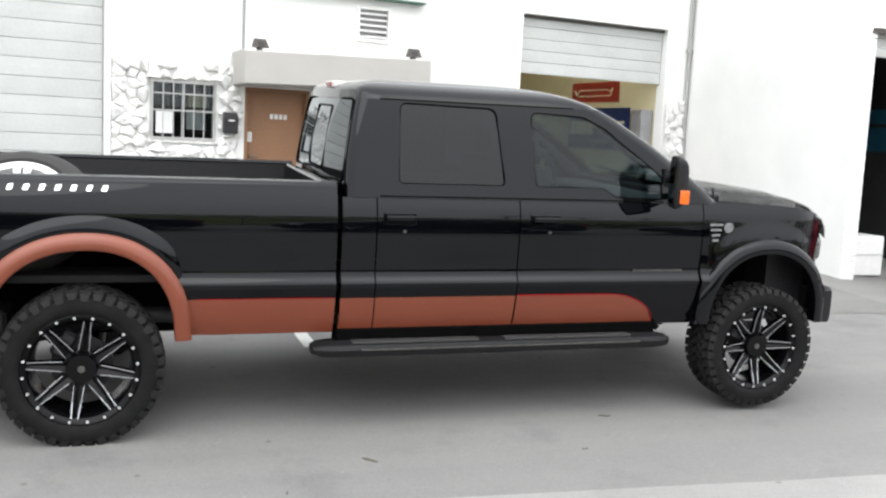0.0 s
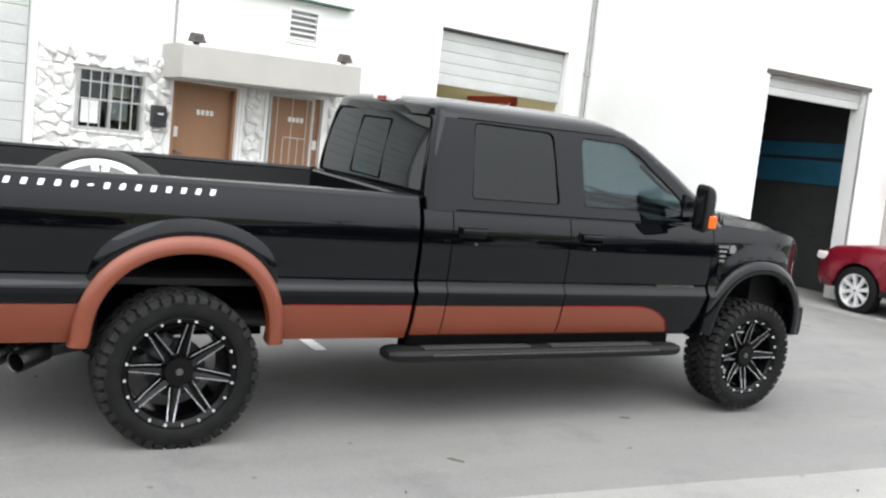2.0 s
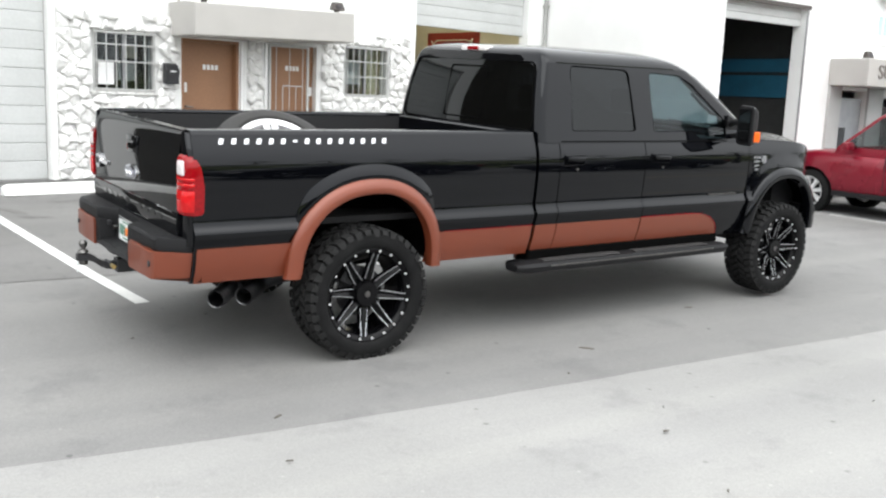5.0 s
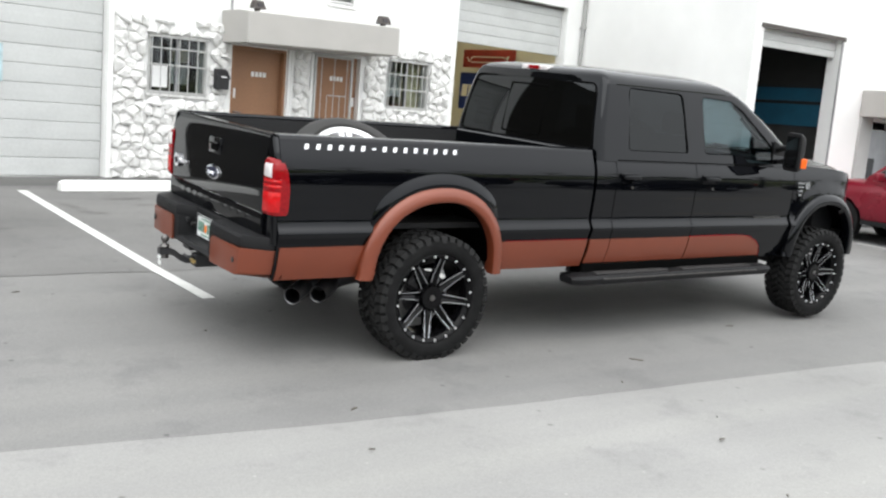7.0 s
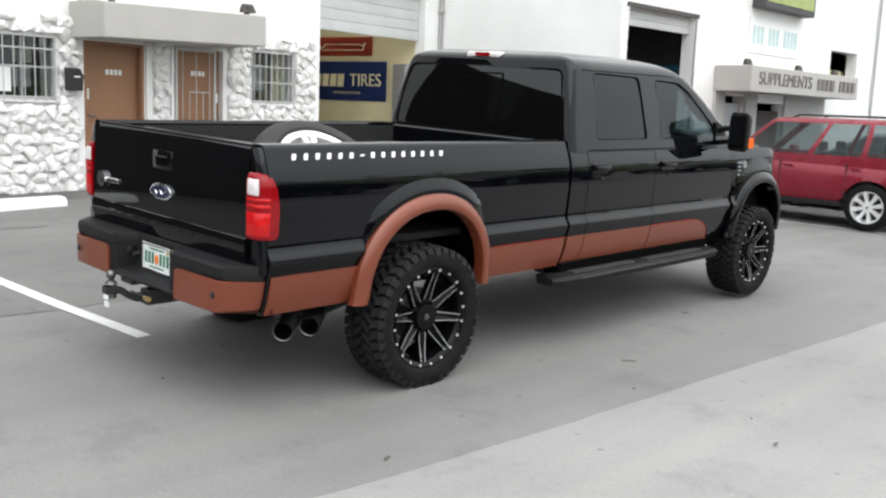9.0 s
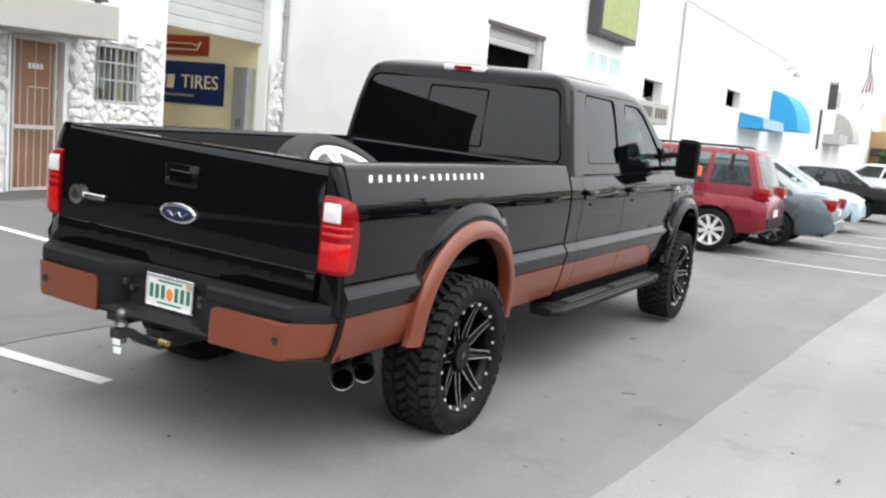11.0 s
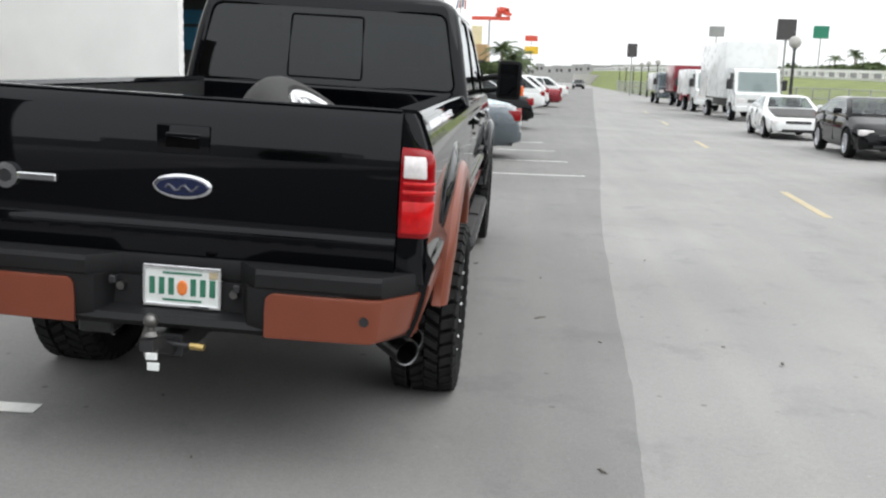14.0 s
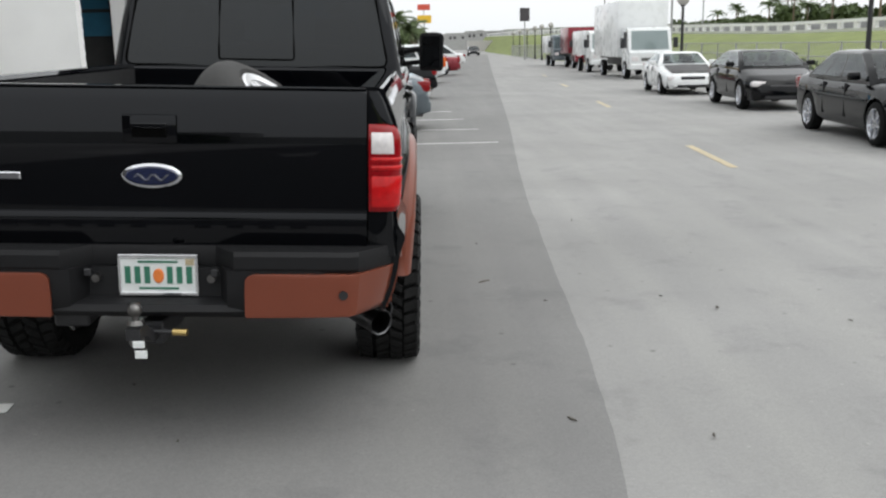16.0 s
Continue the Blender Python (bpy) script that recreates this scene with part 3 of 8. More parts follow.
part("bracket", boxes((-0.75, -0.19, -0.02, 0.02, -0.02, 0.02)), BLACKMETAL, wall_fan)
# unseen lamp, added to brighten the bay's yellow wall and banners
bay_lamp = thing("bay_lamp", "unseen ceiling strip light added to brighten the service bay", "lamp", m=pose(6.4, 14.6, 4.16))
part("tube", boxes((-0.6, 0.6, -0.05, 0.05, -0.05, 0.04)), material("strip_light", (1, 0.95, 0.85), emit=14.0), bay_lamp)


# ---- irregular stone facing ----
def clip(poly, n, d):
    out = []
    for k in range(len(poly)):
        a, b = poly[k], poly[(k + 1) % len(poly)]
        da, db = a[0] * n[0] + a[1] * n[1] - d, b[0] * n[0] + b[1] * n[1] - d
        if da <= 0:
            out.append(a)
        if da * db < 0:
            t = da / (da - db)
            out.append((a[0] + (b[0] - a[0]) * t, a[1] + (b[1] - a[1]) * t))
    return out


def stone_face(parent, x0, x1, z0, z1, holes, seed, y, size=0.27):
    """Split stones in a random bond, each its own piece."""
    rnd = random.Random(seed)
    nx, nz = max(1, round((x1 - x0) / size)), max(1, round((z1 - z0) / (size * 0.72)))
    seeds = []
    for i in range(nx):
        for j in range(nz):
            sx = x0 + (i + 0.5 + (0.25 if j % 2 else -0.25) + rnd.uniform(-0.32, 0.32)) * (x1 - x0) / nx
            sz = z0 + (j + 0.5 + rnd.uniform(-0.33, 0.33)) * (z1 - z0) / nz
            seeds.append((sx, sz))
    for s in seeds:
        if any(h[0] < s[0] < h[1] and h[2] < s[1] < h[3] for h in holes) or (s[1] > z1 - 0.13 and rnd.random() < 0.3):
            continue
        poly = [(x0, z0), (x1, z0), (x1, z1), (x0, z1)]
        for o in seeds:
            if o is s or abs(o[0] - s[0]) > 3 * size or abs(o[1] - s[1]) > 3 * size:
                continue
            n = (o[0] - s[0], o[1] - s[1])
            poly = clip(poly, n, (o[0] ** 2 - s[0] ** 2 + o[1] ** 2 - s[1] ** 2) / 2 - 0.002 * math.hypot(*n))
            if len(poly) < 3:
                break
        if len(poly) < 3:
            continue
        for h in holes:
            if len(poly) > 2 and min(p[0] for p in poly) < h[1] and max(p[0] for p in poly) > h[0] and min(p[1] for p in poly) < h[3] and max(p[1] for p in poly) > h[2]:
                if s[0] <= h[0]:
                    poly = clip(poly, (1, 0), h[0])
                elif s[0] >= h[1]:
                    poly = clip(poly, (-1, 0), -h[1])
                elif s[1] <= h[2]:
                    poly = clip(poly, (0, 1), h[2])
                else:
                    poly = clip(poly, (0, -1), -h[3])
        if len(poly) < 3:
            continue
        rough_stone(parent, poly, y, rnd, rnd.uniform(0.045, 0.085))


def sway(x, z):
    """A fixed wobble of the joints, the same for neighbouring stones."""
    return 0.016 * noise.noise((x * 9, z * 9, 1.7)) + 0.009 * noise.noise((x * 27, z * 27, 4.1))


def rough_stone(parent, poly, y, rnd, deep):
    """One broken stone: ragged joints, a steep edge and a craggy face."""
    rim = []
    for (ax, az), (bx, bz) in zip(poly, poly[1:] + poly[:1]):
        n = 1 + int(math.hypot(bx - ax, bz - az) / 0.06)
        rim += [(ax + (bx - ax) * k / n, az + (bz - az) * k / n) for k in range(n)]
    if len(rim) < 3:
        return
    cx, cz = sum(p[0] for p in rim) / len(rim), sum(p[1] for p in rim) / len(rim)
    lean_x, lean_z = rnd.uniform(-0.35, 0.35), rnd.uniform(-0.15, 0.45)
    key = rnd.uniform(0, 50)
    bm = bmesh.new()
    rings = []
    for shrink, rise in ((1.10, 0.30), (0.98, 0.62), (0.76, 0.88), (0.38, 1.0)):
        ring = []
        for x, z in rim:
            px, pz = cx + (x - cx) * shrink, cz + (z - cz) * shrink
            px, pz = px + sway(px, pz), pz + sway(pz + 3, px)
            crag = 0.030 * noise.noise((px * 14, pz * 14, key)) + 0.018 * noise.noise((px * 36, pz * 36, key))
            out = deep * rise + (lean_x * (px - cx) - lean_z * (pz - cz) + crag) * (1.0 if shrink < 1.0 else 0.4)
            ring.append(bm.verts.new((px, y - max(out, 0.002), pz)))
        rings.append(ring)
    for lower, upper in zip(rings, rings[1:]):
        for k in range(len(rim)):
            bm.faces.new((lower[k], lower[(k + 1) % len(rim)], upper[(k + 1) % len(rim)], upper[k]))
    tip = bm.verts.new((cx, y - deep * rnd.uniform(0.9, 1.2), cz))
    for k in range(len(rim)):
        bm.faces.new((rings[-1][k], rings[-1][(k + 1) % len(rim)], tip))
    part("stone", bm, STONE, parent, "", 42)


def point_row(parent, x0, x1, z0, z1, n, y, seed):
    """A row of upright pointed stones over a window."""
    rnd = random.Random(seed)
    w = (x1 - x0) / n
    for k in range(n):
        a = x0 + w * k
        rough_stone(parent, [(a + 0.006, z0), (a + w - 0.006, z0), (a + w * 0.88, z0 + (z1 - z0) * 0.4), (a + w * rnd.uniform(0.4, 0.6), z1 + rnd.uniform(-0.03, 0.02)), (a + w * 0.12, z0 + (z1 - z0) * 0.4)], y, rnd, 0.06)


# ---- windows with bars, doors, canopy ----
def barred_window(x0, x1, z0, z1, nv, hz, paper):
    ob = thing("window_1" if paper else "window_2", "small shop window behind white security bars", "window", "", "structure", pose(x0, WY, z0))
    w, h = x1 - x0, z1 - z0
    part("window_frame", boxes((0, 0.03, -0.01, 0.08, 0, h), (w - 0.03, w, -0.01, 0.08, 0, h), (0.03, w - 0.03, -0.01, 0.08, h - 0.03, h), (0.03, w - 0.03, -0.01, 0.08, 0, 0.03)), BARGREY, ob)
    part("mullion", boxes((w / 2 - 0.015, w / 2 + 0.015, 0.02, 0.07, 0.03, h - 0.03)), GREYMETAL, ob)
    part("window_sill", boxes((-0.03, w + 0.03, -0.05, 0.0, -0.04, 0.0, 0.008)), STONE, ob)
    pane = part("pane", boxes((0.03, w - 0.03, 0.05, 0.056, 0.03, h - 0.03)), GLASS_WIN, ob)
    pane.visible_shadow = False
    for k in range(nv):
        x = 0.03 + (w - 0.06) * k / (nv - 1)
        part("bar", tube(bmesh.new(), [(x, -0.05, -0.02), (x, -0.05, h + 0.02)], 0.007, 6), BARGREY, ob)
    for z in hz:
        part("cross_bar", boxes((0.0, w, -0.062, -0.045, z * h - 0.009, z * h + 0.009)), BARGREY, ob)
    part("back_panel", boxes((-0.3, w + 0.3, 0.9, 0.95, -0.6, h + 0.5)), CURTAIN, ob)
    if paper:
        part("notice", boxes((0.08, 0.28, 0.036, 0.04, 0.09, 0.38)), PAPER, ob, "white paper notice behind the glass")
        part("poster", boxes((0.52, 0.76, 0.5, 0.51, 0.15, 0.42)), PAPER, ob)
        part("poster", boxes((0.55, 0.78, 0.5, 0.51, 0.46, 0.62)), YELLOWWALL, ob)
    else:
        part("poster", boxes((0.2, 0.6, 0.4, 0.41, 0.2, 0.6)), PAPER, ob)
    return ob


barred_window(0.25, 1.05, 1.59, 2.38, 7, (0.04, 0.50, 0.78, 0.97), True)
barred_window(4.01, 4.84, 1.63, 2.43, 8, (0.04, 0.40, 0.70, 0.97), False)


def flush_door(x0, x1, z0, z1, gate):
    ob = thing("door_5" if gate else "door_4", "brown painted flush door" + (" behind a white security gate" if gate else " with a deadbolt and lever"), "door", "", "structure", pose(x0, WY, z0))
    w, h = x1 - x0, z1 - z0
    part("leaf", boxes((0.04, w - 0.04, 0.10, 0.145, 0.0, h - 0.04, 0.004)), DOORBROWN, ob)
    part("door_frame", boxes((0, 0.04, 0.0, 0.2, 0, h), (w - 0.04, w, 0.0, 0.2, 0, h), (0.04, w - 0.04, 0.0, 0.2, h - 0.04, h)), DOORBROWN if not gate else WHITEMETAL, ob)
    for k in range(4):
        part("number_bar", boxes((w * 0.42 + 0.06 * k, w * 0.42 + 0.06 * k + 0.042, 0.093, 0.1, h - 0.42, h - 0.35)), WHITEMETAL, ob)
    s = 0.09 if not gate else w - 0.09
    part("lock_plate", boxes((s - 0.03, s + 0.03, 0.085, 0.1, 1.18, 1.32, 0.004)), WHITEMETAL, ob)
    part("lever", tube(bmesh.new(), [(s, 0.1, 0.98), (s, 0.05, 0.98), (s + (0.1 if not gate else -0.1), 0.05, 0.97)], 0.011, 8), STEEL, ob)
    if gate:
        part("gate_frame", boxes((0.02, 0.05, -0.05, -0.02, 0.02, h - 0.04), (w - 0.23, w - 0.20, -0.05, -0.02, 0.02, h - 0.04), (0.05, w - 0.23, -0.05, -0.02, h - 0.08, h - 0.04), (0.05, w - 0.23, -0.05, -0.02, 0.80, 0.85), (0.05, w - 0.23, -0.05, -0.02, 0.02, 0.06)), BARGREY, ob)
        for k in range(5):
            x = 0.14 + 0.11 * k
            part("gate_bar", boxes((x - 0.004, x + 0.004, -0.041, -0.033, 0.85, h - 0.08 if k in (0, 2, 4) else 1.32)), BARGREY, ob)
            part("gate_bar", boxes((x - 0.004, x + 0.004, -0.041, -0.033, 0.06, 0.80)), BARGREY, ob)
        part("gate_rail", boxes((0.254, 0.576, -0.047, -0.041, 1.32, 1.335)), BARGREY, ob)
    return ob


flush_door(1.41, 2.25, BASE, 2.36, False)
flush_door(2.68, 3.56, BASE, 2.41, True)
structure("trim", boxes((2.262, 2.30, WY - 0.05, WY - 0.001, BASE, 2.37), (2.315, 2.35, WY - 0.04, WY - 0.001, BASE, 2.37), (2.64, 2.67, WY - 0.05, WY - 0.001, BASE, 2.37), (-0.265, -0.20, WY - 0.05, WY - 0.001, BASE, 3.98)), WHITE, "white painted trim round doors and bays", "trim")

canopy = thing("door_canopy", "cream stucco box canopy over two doors", "canopy", "", "structure", pose(1.245, WY, 2.372, 0, -1.5, 0))
bm = bmesh.new()
loft(bm, [[(x, y, z) for y, z in ((0.0, 0.0), (-0.74, 0.0), (-0.74, 0.43), (-0.5, 0.45), (0.0, 0.45))] for x in (0.0, 2.43)])
bmesh.ops.bevel(bm, geom=list(bm.edges), offset=0.012, segments=1, affect="EDGES")
part("box", bm, CREAM, canopy)
part("soffit", boxes((0.08, 2.35, -0.66, -0.05, -0.012, 0.0)), CREAM, canopy)


def flood_light(x, y, z, turn=0):
    ob = thing("flood_light", "small dark bronze flood light on the canopy top", "lamp", "canopy flood lights", m=pose(x, y, z, 0, 0, turn))
    bm = bmesh.new()
    loft(bm, [[(s * 0.105, -0.07, 0.035), (s * 0.09, 0.05, 0.035), (s * 0.065, 0.04, 0.145), (s * 0.07, -0.03, 0.15)] for s in (-1, 1)])
    part("housing", bm, BRONZE, ob)
    part("lens", boxes((-0.035, 0.045, -0.066, -0.05, 0.06, 0.11)), DARKINK, ob)
    part("base", cyl(bmesh.new(), (0, 0, 0), (0, 0, 0.045), 0.04), BRONZE, ob)
    return ob


flood_light(1.455, WY - 0.55, 2.822, 8)
flood_light(3.47, WY - 0.57, 2.872, -8)

mailbox = thing("mailbox", "black metal wall mailbox beside the brown door", "mailbox", m=pose(1.21, WY - 0.07, 1.715))
bm = bmesh.new()
loft(bm, [[(x, y, z) for y, z in ((0.0, 0.0), (-0.10, 0.0), (-0.11, 0.19), (-0.055, 0.265), (0.0, 0.285))] for x in (-0.088, 0.088)])
part("body", bm, BLACKMETAL, mailbox)
part("lid", boxes((-0.092, 0.092, -0.122, -0.105, 0.14, 0.205, 0.004)), BLACKMETAL, mailbox)
part("name_bar", boxes((-0.038, 0.038, -0.126, -0.122, 0.165, 0.182)), WHITEINK, mailbox)

vent = thing("wall_vent", "white louvred wall vent", "vent", "", "structure", pose(2.865, WY, 3.12))
part("frame", boxes((0, 0.04, -0.03, 0.0, 0, 0.50), (0.44, 0.48, -0.03, 0.0, 0, 0.50), (0.04, 0.44, -0.03, 0.0, 0.46, 0.50), (0.04, 0.44, -0.03, 0.0, 0, 0.045)), WHITEMETAL, vent)
part("backing", boxes((0.037, 0.443, 0.06, 0.07, 0.042, 0.458)), GREYMETAL, vent)
for k in range(5):
    z = 0.058 + 0.081 * k
    bm = bmesh.new()
    loft(bm, [[(x, -0.02, z), (x, 0.05, z + 0.035), (x, 0.05, z + 0.043), (x, -0.02, z + 0.012)] for x in (0.041, 0.439)])
    part("slat", bm, WHITEMETAL, vent)
pipe = thing("drain_pipe", "grey painted drain pipe down the wall corner", "pipe", "", "structure", pose(8.385, WY - 0.04, 0.44))
part("pipe", tube(bmesh.new(), [(0, 0, 0.0), (0, 0, 5.4)], 0.032, 10), CONCRETE, pipe)
for z in (1.2, 3.0, 4.6):
    part("clamp", cyl(bmesh.new(), (0, 0, z), (0, 0, z + 0.05), 0.055), CONCRETE, pipe)
conduit = thing("conduit", "thin grey conduit running up the white wall", "pipe", "", "structure", pose(1.372, WY - 0.02, 2.83))
part("tube", tube(bmesh.new(), [(0, 0, 0.0), (0, 0, 3.0)], 0.016, 8), GREYMETAL, conduit)
wall_sign = thing("wall_sign", "pale sign board high on the wall", "sign", m=pose(3.05, WY - 0.09, 3.72))
part("board", boxes((-1.6, 0.75, -0.04, 0.08, 0.02, 0.6, 0.01)), PAPER, wall_sign)
part("lower_edge", boxes((-1.6, 0.75, -0.05, 0.08, 0, 0.02)), GREENEDGE, wall_sign, "thin dark green edge")

# The whole row is turned into its place as one.
for ob in set(scene.objects) - row_start:
    if ob.parent is None:
        ob.matrix_world = ROW @ ob.matrix_world

# ---- neighbouring unit ----
wall_rows("wall_return", [(9.06, 9.20, 10.30, 14.35, -0.2, TOP)], WHITE, "plain white stucco side wall of the projecting unit")
BHOLES = [(9.28, 11.46, -0.1, 3.47), (12.7, 13.6, -0.1, 2.1), (14.1, 15.4, 0.9, 2.0), (17.7, 19.3, 2.66, 3.29), (26.4, 28.5, 3.15, 3.7)]
pierced_wall("wall_front", 9.06, 76.0, -0.2, 5.6, BHOLES, 10.05, 10.30, WHITE, "long white stucco front of the neighbouring units")
structure("roof_front", boxes((9.2, 62, 10.30, 24, 5.4, 5.55)), WHITE, "flat roof of the neighbouring units", "roof")
structure("wall_back", boxes((9.2, 62, 24, 24.2, -0.2, 6.2), (62, 62.2, 10, 24.2, -0.2, 5.6)), WHITE, "plain back and end walls of the neighbouring units", "wall")
structure("floor_front", boxes((9.2, 62, 10.06, 24, 0.0, 0.10)), CONCRETE, "bare concrete floor of the neighbouring units", "floor")
structure("lintel", boxes((9.2, 11.54, 10.02, 10.049, 3.425, 3.495)), BRONZE, "dark steel lintel over the dark bay", "lintel")
roller("door_3", 9.29, 11.45, 3.14, 3.47, 10.17, "raised white roller door of the dark bay", (0.12,))
structure("dark_bay", boxes((9.2, 9.26, 10.3, 16, 0.1, 4.0), (11.9, 12.05, 10.3, 16, 0.1, 4.0), (9.26, 11.9, 15.8, 16, 0.1, 4.0), (9.26, 11.9, 10.3, 15.8, 3.9, 4.0)), INSIDE, "walls of the open bay, its shade put into their dark colour", "wall")
shelf = thing("blue_shelf", "blue painted storage rack in the dark bay", "rack", m=pose(10.5, 13.4, 0.10))
for z in (1.10, 1.50, 1.95):
    part("shelf", boxes((-1.1, 1.1, -0.3, 0.3, z, z + 0.06, 0.01)), GREYMETAL, shelf)
for x in (-1.08, 1.08):
    part("post", boxes((x - 0.03, x + 0.03, -0.3, 0.3, 0, 2.9)), GREYMETAL, shelf)
for k, (x, w, h) in enumerate(((-0.8, 0.4, 0.35), (-0.2, 0.5, 0.28), (0.5, 0.35, 0.42))):
    crate = thing("crate", "dim storage crate on the blue rack", "crate", "rack crates", m=pose(10.5 + x, 13.4, 0.10 + 2.01))
    part("body", boxes((-w / 2, w / 2, -0.2, 0.2, 0, h, 0.01)), (GREYMETAL, CURTAIN, DOORBROWN)[k], crate)
tool_chest = thing("tool_chest", "white tool chest just inside the dark bay", "cabinet", m=pose(9.78, 10.65, 0.10))
part("body", boxes((-0.3, 0.3, -0.25, 0.25, 0.06, 0.62, 0.015)), WHITEMETAL, tool_chest)
part("drawer", boxes((-0.27, 0.27, -0.265, -0.25, 0.36, 0.58, 0.006)), WHITEMETAL, tool_chest)
for x in (-0.25, 0.25):
    part("caster", cyl(bmesh.new(), (x, -0.02, 0.03), (x, 0.02, 0.03), 0.03), RUBBER, tool_chest)
quoin = thing("brick_jamb", "white painted brick jamb of the dark bay", "brick jamb", "", "structure", pose(8.96, 10.05, 0.16))
for k in range(42):
    off = 0.0 if k % 2 else 0.02
    bm = boxes((0.08 + off, 0.30 + off, -0.010, 0.0, 0.08 * k, 0.08 * k + 0.07, 0.005))
    part("brick", bm, WHITE, quoin)

sup = thing("shop_canopy", "cream box canopy with raised dark sign letters", "canopy", "", "structure", pose(12.3, 10.05, 2.17))
bm = boxes((0.0, 5.2, -0.75, 0.0, 0.0, 0.48, 0.012))
part("box", bm, CREAM, sup)
text_mesh("letters", "SUPPLEMENTS", 0.34, SIGNINK, pose(1.50, -0.755, 0.25, 90), sup, 0.012, 1.12)
for k in range(9):
    if k != 4:
        part("letter_bar", boxes((2.98 + 0.23 * k, 2.98 + 0.23 * k + 0.16, -0.775, -0.75, 0.14, 0.36)), SIGNINK, sup)
for x in (0.6, 2.9, 4.8):
    flood_light(12.3 + x, 9.7, 2.65, 0)
sign = thing("hanging_sign", "green and dark sign box on the white wall", "sign", m=pose(14.75, 9.95, 3.83))
part("frame", boxes((-1.15, 1.2, -0.18, 0.1, 0, 1.2, 0.015)), DARKINK, sign)
part("face", boxes((-1.05, 1.1, -0.19, -0.18, 0.12, 1.1)), material("olive_sign_face", (0.30, 0.36, 0.10), 0.4, vary=0.2), sign)
phone = thing("wall_banner", "white banner with a row of pale teal characters", "banner", m=pose(14.75, 10.04, 2.97))
part("sheet", boxes((-1.2, 1.2, -0.012, 0.004, 0, 0.68)), PAPER, phone)
for k in range(12):
    if k not in (3, 7):
        part("character_bar", boxes((-1.05 + 0.175 * k, -1.05 + 0.175 * k + 0.12, -0.018, -0.012, 0.18, 0.52)), TEALINK, phone)
bm = boxes((17.5, 19.5, 10.42, 10.48, 2.4, 2.88))
structure("bay_panel", bm, YELLOWWALL, "yellow wall behind the upper opening", "wall")
sh_door = thing("shop_front", "grey glazed shop door and window under the canopy", "shopfront", "", "structure", pose(12.7, 10.12, 0.12))
part("door_leaf", boxes((0.05, 0.85, 0, 0.04, 0, 1.84)), GREYMETAL, sh_door)
part("pane", boxes((1.45, 2.65, 0, 0.02, 0.7, 1.72)), CURTAIN, sh_door)
part("notice", boxes((0.2, 0.4, -0.01, 0, 0.9, 1.3), (1.6, 1.9, -0.01, 0, 1.0, 1.4)), BLACKMETAL, sh_door)


def awning(x0, x1, z0, z1, out, color, label, name="awning"):
    ob = thing(name, label, "awning", "shop awnings", m=pose(x0, 10.05, z0))
    m = material(label.replace(" ", "_"), color, 0.7, vary=0.08)
    bm = bmesh.new()
    prof = [(0, 0)] + [(-out * math.sin(a), (z1 - z0) * math.cos(a)) for a in [math.pi / 2 * (1 - k / 8) for k in range(9)]]
    loft(bm, [[(x, y, z) for y, z in prof] for x in (0, x1 - x0)])
    part("canvas", bm, m, ob, smooth=30)
    return ob


low_awning = thing("awning", "bright blue box awning with a faded front over a shop", "awning", "shop awnings", m=pose(28.6, 10.05, 2.56))
bm = bmesh.new()
loft(bm, [[(x, y, z) for y, z in ((0, 0), (-0.85, 0), (-0.80, 0.36), (0, 0.52))] for x in (0, 3.9)])
part("canvas", bm, material("blue_awning_canvas", (0.03, 0.32, 0.62), 0.7, vary=0.1), low_awning)
bm = bmesh.new()
loft(bm, [[(x, y, z) for y, z in ((-0.854, 0.0), (-0.866, 0.0), (-0.816, 0.36), (-0.804, 0.36))] for x in (0.02, 3.88)])
part("valance", bm, material("faded_awning_canvas", (0.30, 0.42, 0.52), 0.75, vary=0.2, scale=4), low_awning, "sun-faded grey-blue front")
awning(34.0, 37.5, 2.72, 4.22, 1.1, (0.03, 0.32, 0.62), "bright blue domed awning over a shop front")
awning(54.0, 57.5, 2.75, 4.42, 1.1, (0.42, 0.42, 0.40), "grey domed awning over a shop front")
box_awning = thing("awning", "grey flat box awning under the domed one", "awning", "shop awnings", m=pose(49.8, 10.05, 2.55))
part("canvas", boxes((0, 3.6, -0.85, 0, 0, 0.55, 0.02)), GREYSTUCCO, box_awning)
structure("far_shop", boxes((76.1, 78, 10.1, 24, 0, 4.5), (78, 85, 8.2, 24, 0, 4.3)), material("tan_stucco", (0.48, 0.33, 0.18), 0.85), "tan stucco shop at the row's end", "building")
structure("far_fascia", boxes((77.7, 77.99, 8.3, 10.0, 2.35, 2.95)), DARKINK, "dark fascia board on the tan shop", "sign")
structure("far_block", boxes((88, 150, 4.6, 30, 0, 2.9)), CONCRETE, "low grey building at the end of the street", "building")

yellow_board = thing("shop_sign", "pale yellow sign board on the tan shop", "sign", m=pose(79.0, 9.15, 4.3))
part("board", boxes((-0.1, 0.1, -0.45, 0.5, 0.0, 1.6, 0.02)), YELLOWWALL, yellow_board)
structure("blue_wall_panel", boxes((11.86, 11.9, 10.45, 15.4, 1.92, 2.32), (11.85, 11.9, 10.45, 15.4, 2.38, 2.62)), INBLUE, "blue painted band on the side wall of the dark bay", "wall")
structure("bay_jamb", boxes((11.46, 11.50, 10.03, 10.049, 0.1, 3.47)), GREYMETAL, "grimy grey steel edge of the dark bay", "trim")
